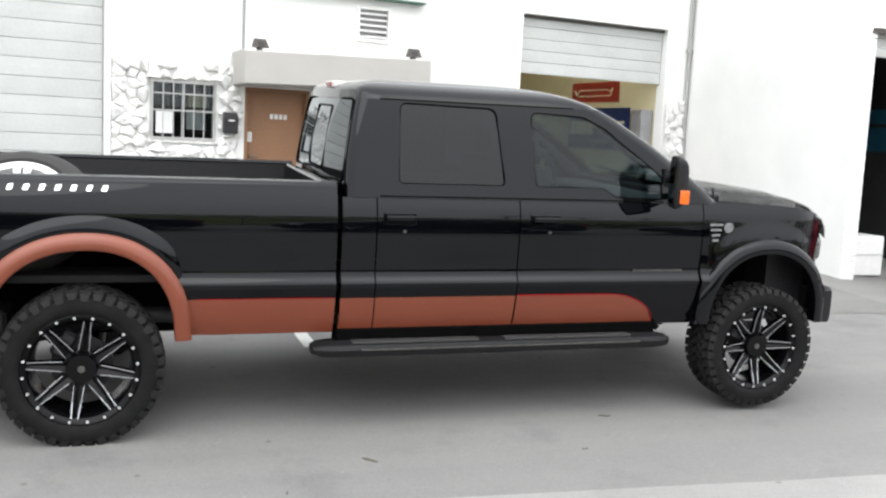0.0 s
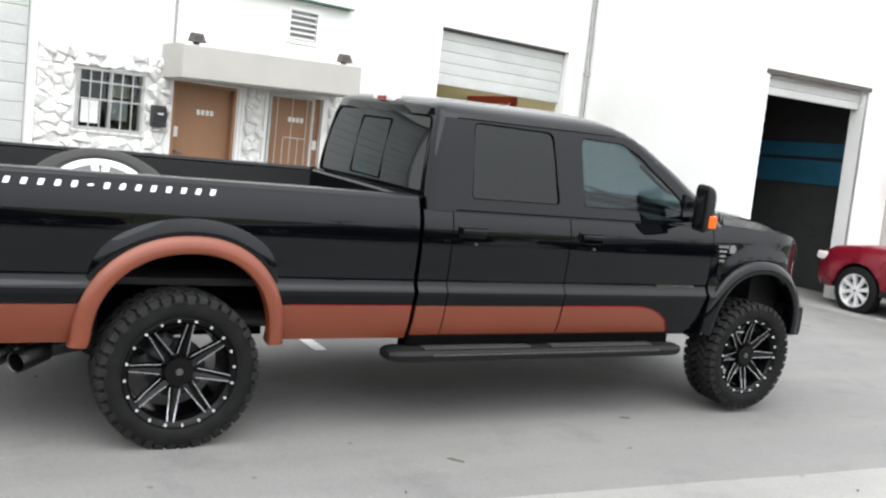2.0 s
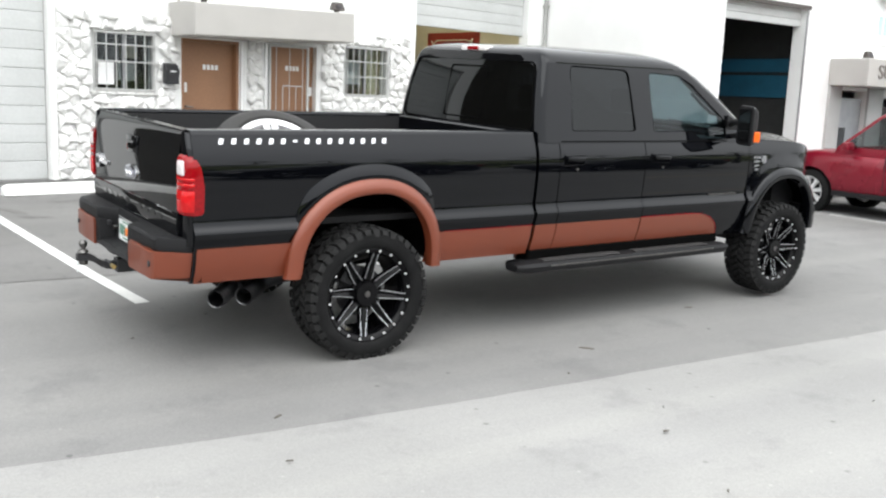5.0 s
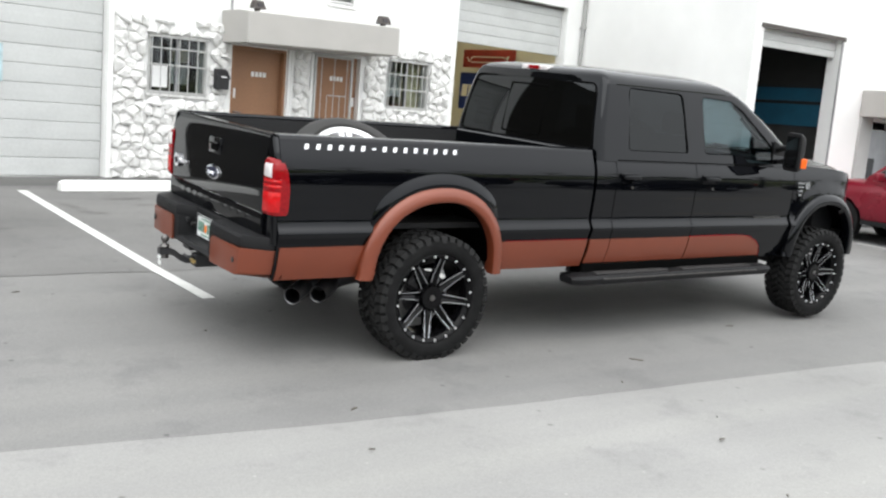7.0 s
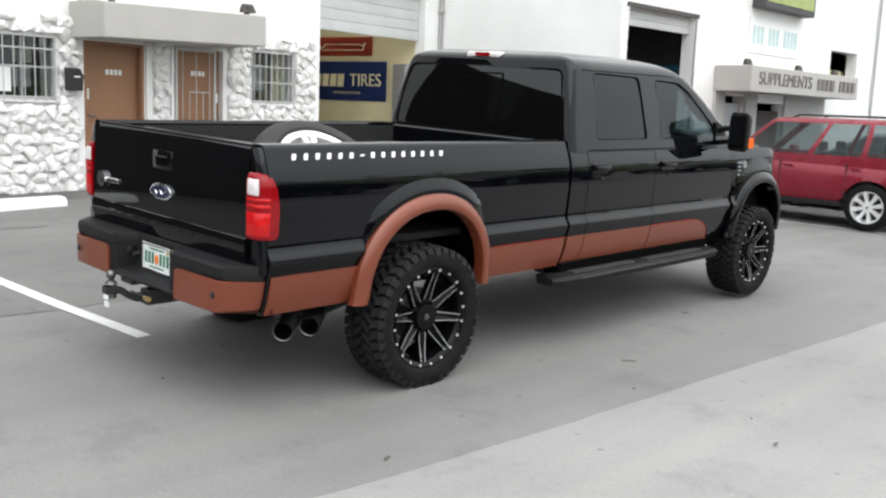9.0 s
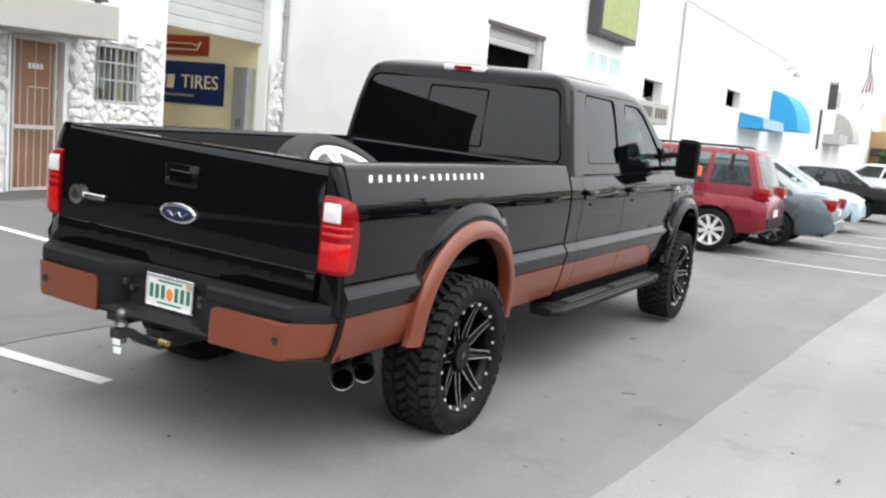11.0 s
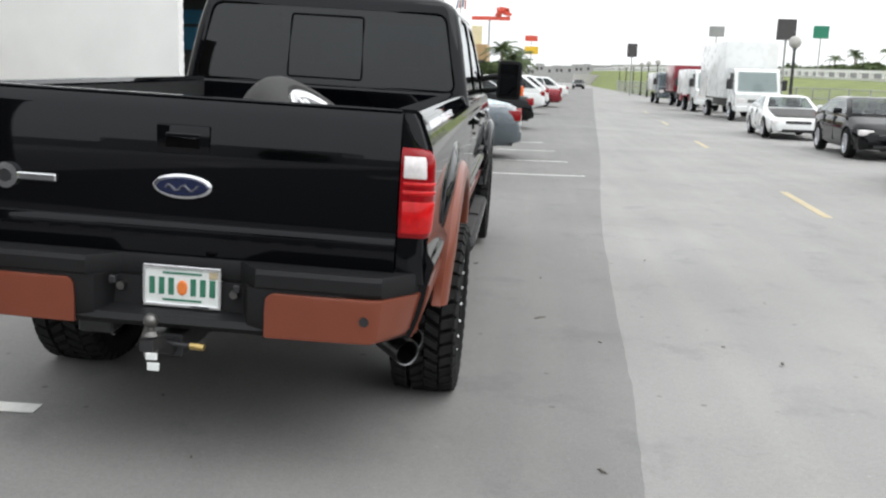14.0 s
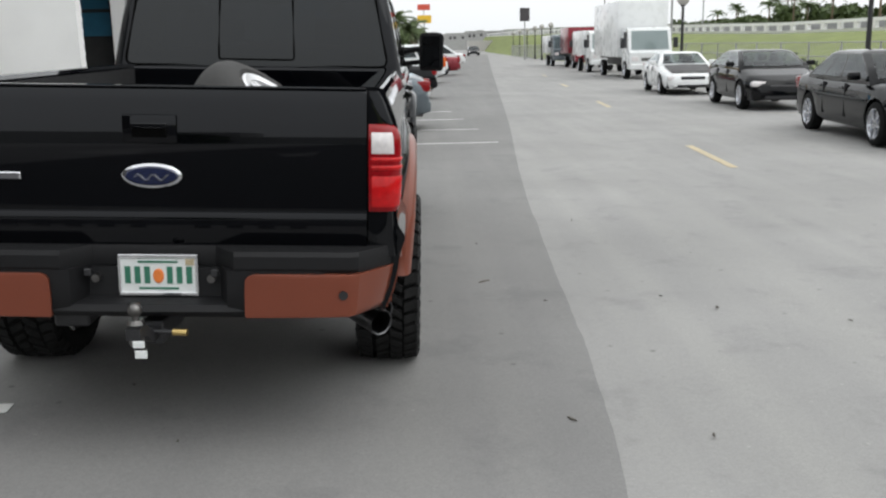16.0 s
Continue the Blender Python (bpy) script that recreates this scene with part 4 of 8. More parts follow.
structure("shop_panel", boxes((12.32, 12.70, 10.0, 10.048, 0.1, 2.17), (13.6, 14.1, 10.0, 10.048, 0.1, 2.17), (14.1, 15.4, 10.0, 10.048, 0.1, 0.9), (15.4, 17.5, 10.0, 10.048, 0.1, 2.17)), GREYSTUCCO, "grey stucco front below the canopy", "wall")
structure("parapet_cap", boxes((9.0, 36.8, 10.02, 10.36, 5.6, 5.66)), WHITE, "white parapet cap along the roof edge", "trim")
structure("wall_upper", boxes((36.8, 76.0, 10.046, 10.30, 5.604, 5.92)), WHITE, "raised white parapet of the further units", "wall")
conduit_b = thing("wall_pipe", "thin grey pipe down the white front", "pipe", "", "structure", pose(20.4, 10.0, 0.1))
part("pipe", tube(bmesh.new(), [(0, 0, 0), (0, 0, 5.4)], 0.03, 8), CONCRETE, conduit_b)
shutter = thing("shutter", "dark narrow shutter on the white front", "shutter", m=pose(47.6, 10.0, 2.2))
part("leaf", boxes((-0.2, 0.2, -0.05, 0.04, 0, 2.05, 0.005)), DARKINK, shutter)
blade = thing("blade_sign", "tall dark blade sign standing out from the white front", "sign", m=pose(50.0, 10.046, 4.40))
part("case", boxes((-0.09, 0.09, -0.42, 0.0, 0, 1.45, 0.015)), DARKINK, blade)
part("bracket", boxes((-0.03, 0.03, -0.40, 0.0, 1.45, 1.50)), GREYMETAL, blade)
plate = thing("wall_plate", "pale grey round-cornered sign plate on the white front", "sign", m=pose(53.4, 10.046, 4.75))
part("plate", boxes((-0.9, 0.9, -0.12, 0.0, 0, 0.85, 0.05)), GREYSTUCCO, plate)
for x, z in ((36.5, 5.0), (48.0, 5.62)):
    wl = thing("wall_lamp", "grey round wall lamp on a curved arm", "lamp", "row wall lamps", m=pose(x, 10.046, z))
    part("arm", tube(bmesh.new(), [(0, 0, 0.25), (0, -0.25, 0.36), (0, -0.42, 0.22)], 0.03, 8), GREYMETAL, wl)
    bm = bmesh.new()
    revolve(bm, [(0.05, -0.04), (0.10, 0.02), (0.17, 0.10), (0.17, 0.16)], 16)
    ob = part("shade", bm, GREYMETAL, wl, smooth=40)
    ob.matrix_basis = pose(0, -0.42, 0.13, -90)
flag = thing("flag", "red, white and blue flag hanging furled from its pole", "flag", m=pose(66.0, 9.75, 5.1))
part("pole", tube(bmesh.new(), [(0, 0.29, 0.2), (0, 0.02, 0.9), (0, 0.0, 5.0)], 0.035, 8), GREYMETAL, flag)
for k in range(7):
    bm = bmesh.new()
    sect = []
    for z, w in ((1.30 + 0.06 * (k % 3), 1.0), (1.7, 0.95), (2.1, 0.72), (2.6, 0.45), (3.1, 0.30), (3.9, 0.22), (4.6, 0.16)):
        c = w * (-0.34 + 0.105 * k) + 0.06 * math.sin(z * 2.1)
        sect.append([(0.05 * math.sin(z * 3 + k), c - 0.055 * w, z), (0.05 * math.sin(z * 3 + k + 1.2) - 0.05 * (k % 2), c + 0.055 * w, z)])
    loft(bm, sect, closed=False)
    bmesh.ops.solidify(bm, geom=list(bm.faces), thickness=0.01)
    part("fold", bm, (REDCLOTH, PAPER, BLUECLOTH, PAPER)[k % 4], flag, smooth=60)

# ---- the pickup truck ----
# Its own frame: x forward from the rear axle, y to its left, z up from the ground.
truck = thing("pickup_truck", "lifted black crew-cab pickup truck with copper lower body and black wheels", "truck", m=pose(-0.14, 6.197, 0.056, 2.0, -0.45, 0.08))
AX, TR = 4.37, 0.443
BELT = 1.385


def side_y(z):
    """Half-width of the body side by height."""
    return lerp(z, [(0.50, 0.870), (0.575, 0.905), (0.65, 0.934), (0.72, 0.952), (0.80, 0.965), (0.862, 0.984), (0.875, 0.985), (0.885, 0.982), (0.915, 0.962), (0.93, 0.956), (0.96, 0.953), (1.05, 0.9605), (1.15, 0.9645), (1.22, 0.964), (1.28, 0.960), (1.32, 0.953), (1.345, 0.945), (1.39, 0.928), (1.46, 0.899)])


ZS = [0.575, 0.61, 0.65, 0.69, 0.73, 0.79, 0.84, 0.862, 0.872, 0.879, 0.888, 0.902, 0.915, 0.93, 0.96, 1.03, 1.10, 1.15, 1.18, 1.22, 1.25, 1.28, 1.30, 1.32, 1.332, 1.345, 1.37, 1.39, 1.42, 1.46]


TRAIL = 0.055        # the rear arch runs out further behind the axle


def arch_z(x, cx, rad, zc, power=2.2):
    u = abs(x - cx) / (rad + (TRAIL if x < cx < 1 else 0.0))
    return zc + rad * 1.06 * (1 - u ** power) ** (1 / power) if u < 1 else -9.0


def side_panel(sgn, x0, x1, ztop, zlow, arch=None, swell=0.0, thick=0.03, step=0.05, yoff=0.0, squeeze=None):
    """One skin of the body side between x0 and x1, cut by a wheel arch, with turned-in edges."""
    n = max(2, round((x1 - x0) / step))
    xs = {x0 + (x1 - x0) * k / n for k in range(n + 1)}
    if arch:
        cx, rad, zc = arch
        xs |= {min(max(cx + (rad + (TRAIL if k > 14 and cx < 1 else 0.0)) * math.cos(math.pi * k / 28), x0), x1) for k in range(29)}
        xs = {x for x in xs}
    xs = sorted(xs)
    xs = [x for k, x in enumerate(xs) if k == 0 or x - xs[k - 1] > 0.004]
    bm = bmesh.new()
    cols = []
    for x in xs:
        lo, hi = zlow(x), ztop(x)
        if arch:
            lo = max(lo, arch_z(x, *arch))
        col = []
        for z in ZS:
            zz = min(max(z, lo), hi)
            y = side_y(zz) + yoff
            if squeeze:
                y -= squeeze(x)
            if arch and swell:
                d = math.hypot(x - arch[0], (zz - arch[2]))
                y += swell * max(0.0, 1 - max(0, d - arch[1]) / 0.22) ** 0.6 if d < arch[1] + 0.22 else 0
            col.append((x, sgn * y, zz))
        col_in = [(x, sgn * (abs(col[0][1]) - thick), col[0][2])]
        top_in = [(x, sgn * (abs(col[-1][1]) - thick), col[-1][2])]
        cols.append(col_in + col + top_in)
    first = [(x, sgn * (abs(y) - thick), z) for x, y, z in cols[0]]
    last = [(x, sgn * (abs(y) - thick), z) for x, y, z in cols[-1]]
    loft(bm, [first] + cols + [last], closed=False)
    bmesh.ops.remove_doubles(bm, verts=bm.verts, dist=0.0006)
    bmesh.ops.dissolve_degenerate(bm, edges=bm.edges, dist=0.0005)
    return bm


REAR, BEDF, CABR, BPIL, APIL, NOSE = -1.20, 1.345, 1.375, 2.49, 3.80, 4.90
RARCH = (-0.015, 0.48, 0.585)
FARCH = (AX - 0.06, 0.45, 0.585)


def nose_in(x):
    return 0.22 * max(0.0, (x - 4.50) / 0.42) ** 2.2


def sill(x):
    return 0.575


for s in (-1, 1):
    part("bed_side", side_panel(s, REAR, BEDF, lambda x: 1.435, sill, RARCH, 0.0), PAINT, truck, smooth=32)
    rear_door = part("rear_door", side_panel(s, 1.585, BPIL - 0.004, lambda x: BELT, sill), PAINT, truck, smooth=32)
    front_door = part("front_door", side_panel(s, BPIL + 0.004, APIL - 0.004, lambda x: BELT, sill), PAINT, truck, smooth=32)
    part("cab_corner", side_panel(s, CABR, 1.577, lambda x: BELT, sill), PAINT, truck, smooth=32)
    part("front_fender", side_panel(s, APIL + 0.004, NOSE, lambda x: lerp(x, [(3.8, 1.402), (4.1, 1.398), (4.35, 1.388), (4.55, 1.372), (4.66, 1.352), (4.74, 1.325), (4.80, 1.290), (4.85, 1.245), (4.90, 1.175)]), lambda x: lerp(x, [(4.7, 0.575), (4.9, 0.80), (5, 0.82)]), FARCH, 0.035, squeeze=nose_in), PAINT, truck, smooth=32)
    # copper lower cladding
    def clad(x0, x1, top, name="cladding", lab="copper lower body cladding"):
        bm = side_panel(s, x0, x1, top, lambda x: 0.56, None, yoff=0.007, thick=0.02)
        return part(name, bm, COPPER, truck, lab, smooth=32)
    clad(REAR + 0.018, -0.545, lambda x: 0.79)
    clad(0.44, BEDF - 0.002, lambda x: 0.79)
    clad(CABR, 1.579, lambda x: 0.79)
    clad(1.587, BPIL - 0.006, lambda x: 0.79)
    clad(BPIL + 0.006, 3.49, lambda x: 0.79 if x < 3.13 else 0.575 + 0.215 * math.sqrt(max(0.0, 1 - ((x - 3.13) / 0.362) ** 2)))
    part("red_pinstripe", tube(bmesh.new(), [(BPIL + 0.01 + 0.6 * k / 6, s * 0.970, 0.793) for k in range(7)] + [(3.13 + 0.36 * math.sin(a), s * (side_y(0.575 + 0.215 * math.cos(a)) + 0.008), 0.578 + 0.215 * math.cos(a)) for a in [math.pi / 2 * k / 10 for k in range(1, 11)]], 0.0042, 5), REDLENS, truck, "thin red pinstripe along the copper")
    part("red_pinstripe", tube(bmesh.new(), [(0.56, s * 0.970, 0.793), (BEDF, s * 0.970, 0.793)], 0.0025, 5), REDLENS, truck)

    # wheel arch flares
    def flare(arch, mat, name, wide, ends, lab, sect=None):
        cx, rad, zc = arch
        bm = bmesh.new()
        rings = []
        pts = []
        for k in range(41):
            a = math.pi * (1 - k / 40)
            u = math.cos(a)
            x = cx + (rad + (TRAIL if u < 0 and cx < 1 else 0.0)) * u
            pts.append((x, arch_z(min(max(x, cx - rad - (TRAIL if cx < 1 else 0.0) + 1e-6), cx + rad - 1e-6), *arch) if 0 < k < 40 else zc, a))
        pts = [(pts[0][0] - ends[0] * 0.35, zc - ends[0], math.pi)] + pts + [(pts[-1][0] + ends[1] * 0.12, zc - ends[1], 0.0)]
        for x, z, a in pts:
            ox, oz = math.cos(a), math.sin(a)
            zc2 = min(max(z, 0.55), 1.3)
            base = lerp(zc2, [(0.55, 0.945), (0.80, 0.966), (1.0, 0.972), (1.3, 0.968)])
            sec = sect or [(0.0, -0.02), (0.0, 0.044), (0.004, 0.054), (0.014, 0.060), (0.040, 0.060), (wide - 0.03, 0.052), (wide - 0.010, 0.040), (wide, 0.026), (wide, -0.01)]
            grow = 1.0 if not sect else min(1.0, max(0.0, (z - 0.80) / 0.20))
            thin = 1.0 if not sect else 0.12 + 0.88 * grow * grow * (3 - 2 * grow)
            rings.append([(x + ox * (d if not sect else 0.085 + (d - 0.085) * thin), s * (base + o * grow - 0.014 * (1 - grow)), z + oz * (d if not sect else 0.085 + (d - 0.085) * thin)) for d, o in sec])
        if sect:
            rings = [r for r, q in zip(rings, pts) if q[1] > 0.74]
        loft(bm, rings)
        return part(name, bm, mat, truck, lab, smooth=35)
    flare((-0.015, 0.45, 0.60), COPPER, "wheel_arch_flare", 0.095, (0.035, 0.035), "copper wheel arch flare")
    flare((-0.015, 0.45, 0.60), PAINT, "fender_bulge", 0.095, (0.0, 0.0), "raised black lip round the flare", [(0.09, -0.02), (0.09, 0.018), (0.105, 0.024), (0.125, 0.021), (0.145, 0.014), (0.165, 0.006), (0.185, -0.004), (0.19, -0.02)])
    flare((AX - 0.06, 0.42, 0.615), PAINT, "wheel_arch_flare", 0.095, (0.03, 0.03), "black wheel arch flare")
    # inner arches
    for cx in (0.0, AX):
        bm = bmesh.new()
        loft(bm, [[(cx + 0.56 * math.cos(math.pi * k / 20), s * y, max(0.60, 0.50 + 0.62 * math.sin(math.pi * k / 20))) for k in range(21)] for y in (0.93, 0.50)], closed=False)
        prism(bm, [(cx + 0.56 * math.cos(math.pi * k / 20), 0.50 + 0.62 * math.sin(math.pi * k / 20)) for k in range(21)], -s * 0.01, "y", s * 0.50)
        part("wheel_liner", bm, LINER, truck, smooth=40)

    # running board
    bm = bmesh.new()
    prof = [(0.78, 0.50), (0.93, 0.525), (1.022, 0.515), (1.042, 0.49), (1.022, 0.445), (0.94, 0.425), (0.80, 0.43)]
    stations = [(1.22, 0.55), (1.27, 0.9), (1.34, 1.0), (3.46, 1.0), (3.54, 0.92), (3.59, 0.7)]
    loft(bm, [[(x, s * (0.92 + (y - 0.92) * f), 0.475 + (z - 0.475) * f) for y, z in prof] for x, f in stations])
    board = part("running_board", bm, PLASTIC, truck, "black plastic running board", smooth=30)
    for a, b in ((1.45, 2.25), (2.42, 3.30)):
        part("step_pad", boxes((a, b, min(s * 0.935, s * 1.008), max(s * 0.935, s * 1.008), 0.517, 0.531, 0.003)), INTERIOR, board)
    part("trim_strip", boxes((1.5, 3.35, min(s * 1.030, s * 1.042), max(s * 1.030, s * 1.042), 0.486, 0.497)), STEEL, board, "thin bright trim strip")
    for x in (1.5, 2.3, 3.2):
        part("bracket", boxes((x, x + 0.06, min(s * 0.6, s * 0.9), max(s * 0.6, s * 0.9), 0.46, 0.5)), BLACKMETAL, board)

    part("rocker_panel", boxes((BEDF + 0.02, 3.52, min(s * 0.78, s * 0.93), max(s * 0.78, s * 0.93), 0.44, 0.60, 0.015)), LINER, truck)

    # door handles and keyhole
    for door, x in ((rear_door, 1.72), (front_door, 2.66)):
        bm = bmesh.new()
        y0, y1 = sorted((s * 0.965, s * 1.002))
        box(bm, x - 0.09, x + 0.09, y0, y1, 1.255, 1.29, 0.012, 2)
        part("door_handle", bm, PAINT, door, smooth=40)
        part("handle_cup", boxes((x - 0.10, x + 0.10, min(s * 0.955, s * 0.971), max(s * 0.955, s * 0.971), 1.225, 1.30, 0.004)), PAINT, door)
        part("keyhole", cyl(bmesh.new(), (x + 0.03, s * 0.955, 1.19), (x + 0.03, s * 0.976, 1.19), 0.010), STEEL, door)
    part("script_badge", boxes(*[(3.30 + 0.026 * k, 3.30 + 0.026 * k + 0.020, min(s * 0.95, s * 0.972), max(s * 0.95, s * 0.972), 0.94, 0.953) for k in range(14)]), STEEL, front_door, "small chrome script badge in plain bars")

    # fender badge: round emblem and bars
    badge = part("fender_badge", cyl(bmesh.new(), (3.985, s * 0.955, 1.235), (3.985, s * 0.982, 1.235), 0.035, seg=20), MACHINED, truck, "round chrome emblem with bars")
    for k in range(4):
        y0, y1 = sorted((s * 0.955, s * 0.979))
        part("badge_bar", boxes((3.84 + 0.010 * k, 3.94 - 0.008 * k, y0, y1, 1.245 - 0.035 * k, 1.261 - 0.035 * k)), MACHINED, badge)

    # mirror
    bm = bmesh.new()
    tube(bm, [(3.58, s * 0.86, 1.52), (3.50, s * 1.0, 1.56), (3.46, s * 1.12, 1.57)], 0.026, 8)
    tube(bm, [(3.60, s * 0.89, 1.43), (3.51, s * 1.02, 1.45), (3.46, s * 1.12, 1.46)], 0.022, 8)
    mirror = part("door_mirror", bm, PLASTIC, truck, "tall black towing mirror", smooth=40)
    bm = bmesh.new()
    y0, y1 = sorted((s * 1.065, s * 1.275))
    rings = []
    for x, g in ((3.425, 0.0), (3.435, -0.006), (3.465, 0.004), (3.49, 0.02), (3.508, 0.045), (3.517, 0.08)):
        rings.append([(x, u, v) for u, v in rounded([(y0 + g, 1.385 + g, 0.04), (y1 - g, 1.385 + g, 0.04), (y1 - g, 1.70 - g, 0.05), (y0 + g, 1.70 - g, 0.05)], 4)])
    loft(bm, rings)
    part("housing", bm, PLASTIC, mirror, smooth=40)
    part("mirror_glass", boxes((3.418, 3.426, y0 + 0.025, y1 - 0.025, 1.41, 1.675)), material("mirror_silver", (0.10, 0.10, 0.105), 0.03, metal=1.0, vary=0.0, bump=0.0), mirror, "dark mirror glass")
    part("turn_signal", boxes((3.455, 3.512, min(s * 1.24, s * 1.281), max(s * 1.24, s * 1.281), 1.415, 1.50, 0.004)), AMBER, mirror, "amber turn signal")
    for ob in mirror.children:
        ob.matrix_basis = pose(3.47, s * 1.15, 0, 0, 0, s * 20) @ pose(-3.47, -s * 1.15, 0)
    bm = bmesh.new()
    prism(bm, [(3.50, BELT), (3.76, BELT), (3.60, 1.575), (3.50, 1.61)], 0.012 * s, "y", s * 0.905)
    part("mirror_base", bm, PLASTIC, truck)

    # tail lamps
    ya = 0.842

    def lamp_ring(z, out=0.0):
        """Level outline of the lens from the body side round to the tailgate."""
        e = side_y(min(z, 1.32)) - lerp(z, [(0.98, 0.004), (1.0, 0.0), (1.285, 0.0), (1.303, 0.003), (1.317, 0.010), (1.327, 0.024)])
        front = REAR + lerp(z, [(0.98, 0.045), (1.0, 0.062), (1.15, 0.062), (1.25, 0.045), (1.30, 0.022), (1.327, -0.004)])
        back = REAR - 0.056 + lerp(z, [(0.98, 0.010), (1.0, 0.0), (1.28, 0.0), (1.31, 0.006), (1.327, 0.020)])
        turn = 0.058
        arc = [(back + turn - (turn + out) * math.sin(radians(q)), e + 0.005 - turn + (turn + out) * math.cos(radians(q))) for q in (0, 15, 30, 45, 60, 75, 90)]
        return [(front, e + 0.005 + out)] + arc + [(back - out, (arc[-1][1] + ya) / 2), (back - out, ya)]

    bm = bmesh.new()
    loft(bm, [[(x, s * y, z) for x, y in lamp_ring(z) + [(REAR + 0.05, ya)]] for z in (0.985, 0.992, 1.005, 1.08, 1.15, 1.20, 1.25, 1.28, 1.30, 1.313, 1.322, 1.327)])
    lamp = part("tail_lamp", bm, REDLENS, truck, "red tail lamp with a clear upper lens", smooth=50)
    for name, mat, zs, cols, lab in (("lower_lens", BRIGHTRED, (1.004, 1.012, 1.06, 1.118, 1.126), slice(1, 10), "bright red lower lens"),
                                     ("middle_lens", BRIGHTRED, (1.150, 1.155, 1.163, 1.168), slice(1, 10), "bright red rib"),
                                     ("upper_rib", BRIGHTRED, (1.184, 1.189, 1.195, 1.20), slice(1, 10), "bright red rib"),
                                     ("reverse_lens", CLEARLENS, (1.214, 1.222, 1.25, 1.282, 1.297), slice(5, 10), "clear reversing lens")):
        bm = bmesh.new()
        rows = []
        for k, z in enumerate(zs):
            q = 0.0 if k in (0, len(zs) - 1) else 0.0035
            ring = lamp_ring(z, q)[cols]
            base = lamp_ring(z, -0.002)[cols]
            ring[-1] = (ring[-1][0], ya + 0.012)
            rows.append([(base[0][0], s * base[0][1], z)] + [(x, s * y, z) for x, y in ring] + [(base[-1][0], s * (ya + 0.010), z)])
        loft(bm, rows, closed=False)
        part(name, bm, mat, lamp, lab, smooth=40)

    # bed rail cap
    bm = bmesh.new()
    rings = []
    for x in (REAR, BEDF):
        rings.append([(x, s * y, z) for y, z in ((0.911, 1.430), (0.906, 1.448), (0.896, 1.460), (0.880, 1.467), (0.81, 1.468), (0.79, 1.45), (0.79, 1.42))])
    loft(bm, rings)
    part("rail_cap", bm, PAINT, truck, smooth=30)
    part("bed_inner_side", boxes((REAR + 0.05, -0.56, min(s * 0.785, s * 0.80), max(s * 0.785, s * 0.80), 0.88, 1.44), (-0.56, 0.56, min(s * 0.785, s * 0.80), max(s * 0.785, s * 0.80), 1.13, 1.44), (0.56, BEDF - 0.03, min(s * 0.785, s * 0.80), max(s * 0.785, s * 0.80), 0.88, 1.44)), BEDLINER, truck)
    # lettering as bars
    spans = [(-1.045 + 0.0785 * k) for k in range(15)]
    for k, x in enumerate(spans):
        bm = bmesh.new()
        hz = (1.390, 1.420) if k != 6 else (1.400, 1.410)
        lean = 0.011
        quad = [(x, hz[0]), (x + 0.026, hz[0]), (x + 0.026 + lean, hz[1]), (x + lean, hz[1])]
        vs = [bm.verts.new((px, s * (side_y(pz) + 0.004), pz)) for px, pz in quad]
        vb = [bm.verts.new((px, s * (side_y(pz) - 0.004), pz)) for px, pz in quad]
        bm.faces.new(vs)
        for i in range(4):
            bm.faces.new((vs[i], vb[i], vb[(i + 1) % 4], vs[(i + 1) % 4]))
        part("side_mark", bm, CHROME, truck, "slanted bright bar" if k == 0 else "")

# bed corner posts, floor, bulkhead, tailgate
for s in (-1, 1):
    bm = bmesh.new()
    rings = []
    for z in (0.80, 0.97, 1.10, 1.25, 1.33, 1.40, 1.435, 1.452):
        w = side_y(min(z, 1.435)) - (0.016 if z > 1.44 else 0.004)
        rings.append([(REAR + 0.10, s * w, z), (REAR + 0.01, s * w, z), (REAR - 0.018, s * (w - 0.018), z), (REAR - 0.030, s * (w - 0.05), z), (REAR - 0.030, s * 0.838, z), (REAR + 0.10, s * 0.838, z)])
    loft(bm, rings)
    part("bed_post", bm, PAINT, truck, smooth=35)
part("bed_floor", boxes((REAR + 0.03, BEDF - 0.03, -0.785, 0.785, 0.86, 0.90)), BEDLINER, truck)
part("bulkhead", boxes((BEDF - 0.06, BEDF - 0.005, -0.80, 0.80, 0.88, 1.455, 0.012)), PAINT, truck)
bm = bmesh.new()
gate_prof = [(REAR - 0.045, 0.845), (REAR - 0.056, 0.90), (REAR - 0.058, 0.966), (REAR - 0.054, 0.977), (REAR - 0.046, 0.982), (REAR - 0.0475, 1.05), (REAR - 0.0475, 1.13), (REAR - 0.0460, 1.20), (REAR - 0.0435, 1.26), (REAR - 0.0385, 1.33), (REAR - 0.029, 1.40), (REAR - 0.018, 1.44), (REAR - 0.004, 1.455), (REAR + 0.03, 1.455), (REAR + 0.045, 1.44), (REAR + 0.045, 0.86)]
loft(bm, [[(x, y, z) for x, z in gate_prof] for y in (-0.834, -0.825, -0.5, 0.0, 0.5, 0.825, 0.834)])
gate = part("tailgate", bm, PAINT, truck, "black tailgate with an oval emblem", smooth=28)
part("gate_cap", boxes((REAR - 0.012, REAR + 0.045, -0.83, 0.83, 1.454, 1.464, 0.004)), PAINT, gate)
bm = bmesh.new()
box(bm, REAR - 0.050, REAR - 0.034, -0.105, 0.105, 1.245, 1.355, 0.008, 2)
part("gate_handle", bm, PAINT, gate, "black tailgate handle", smooth=40)
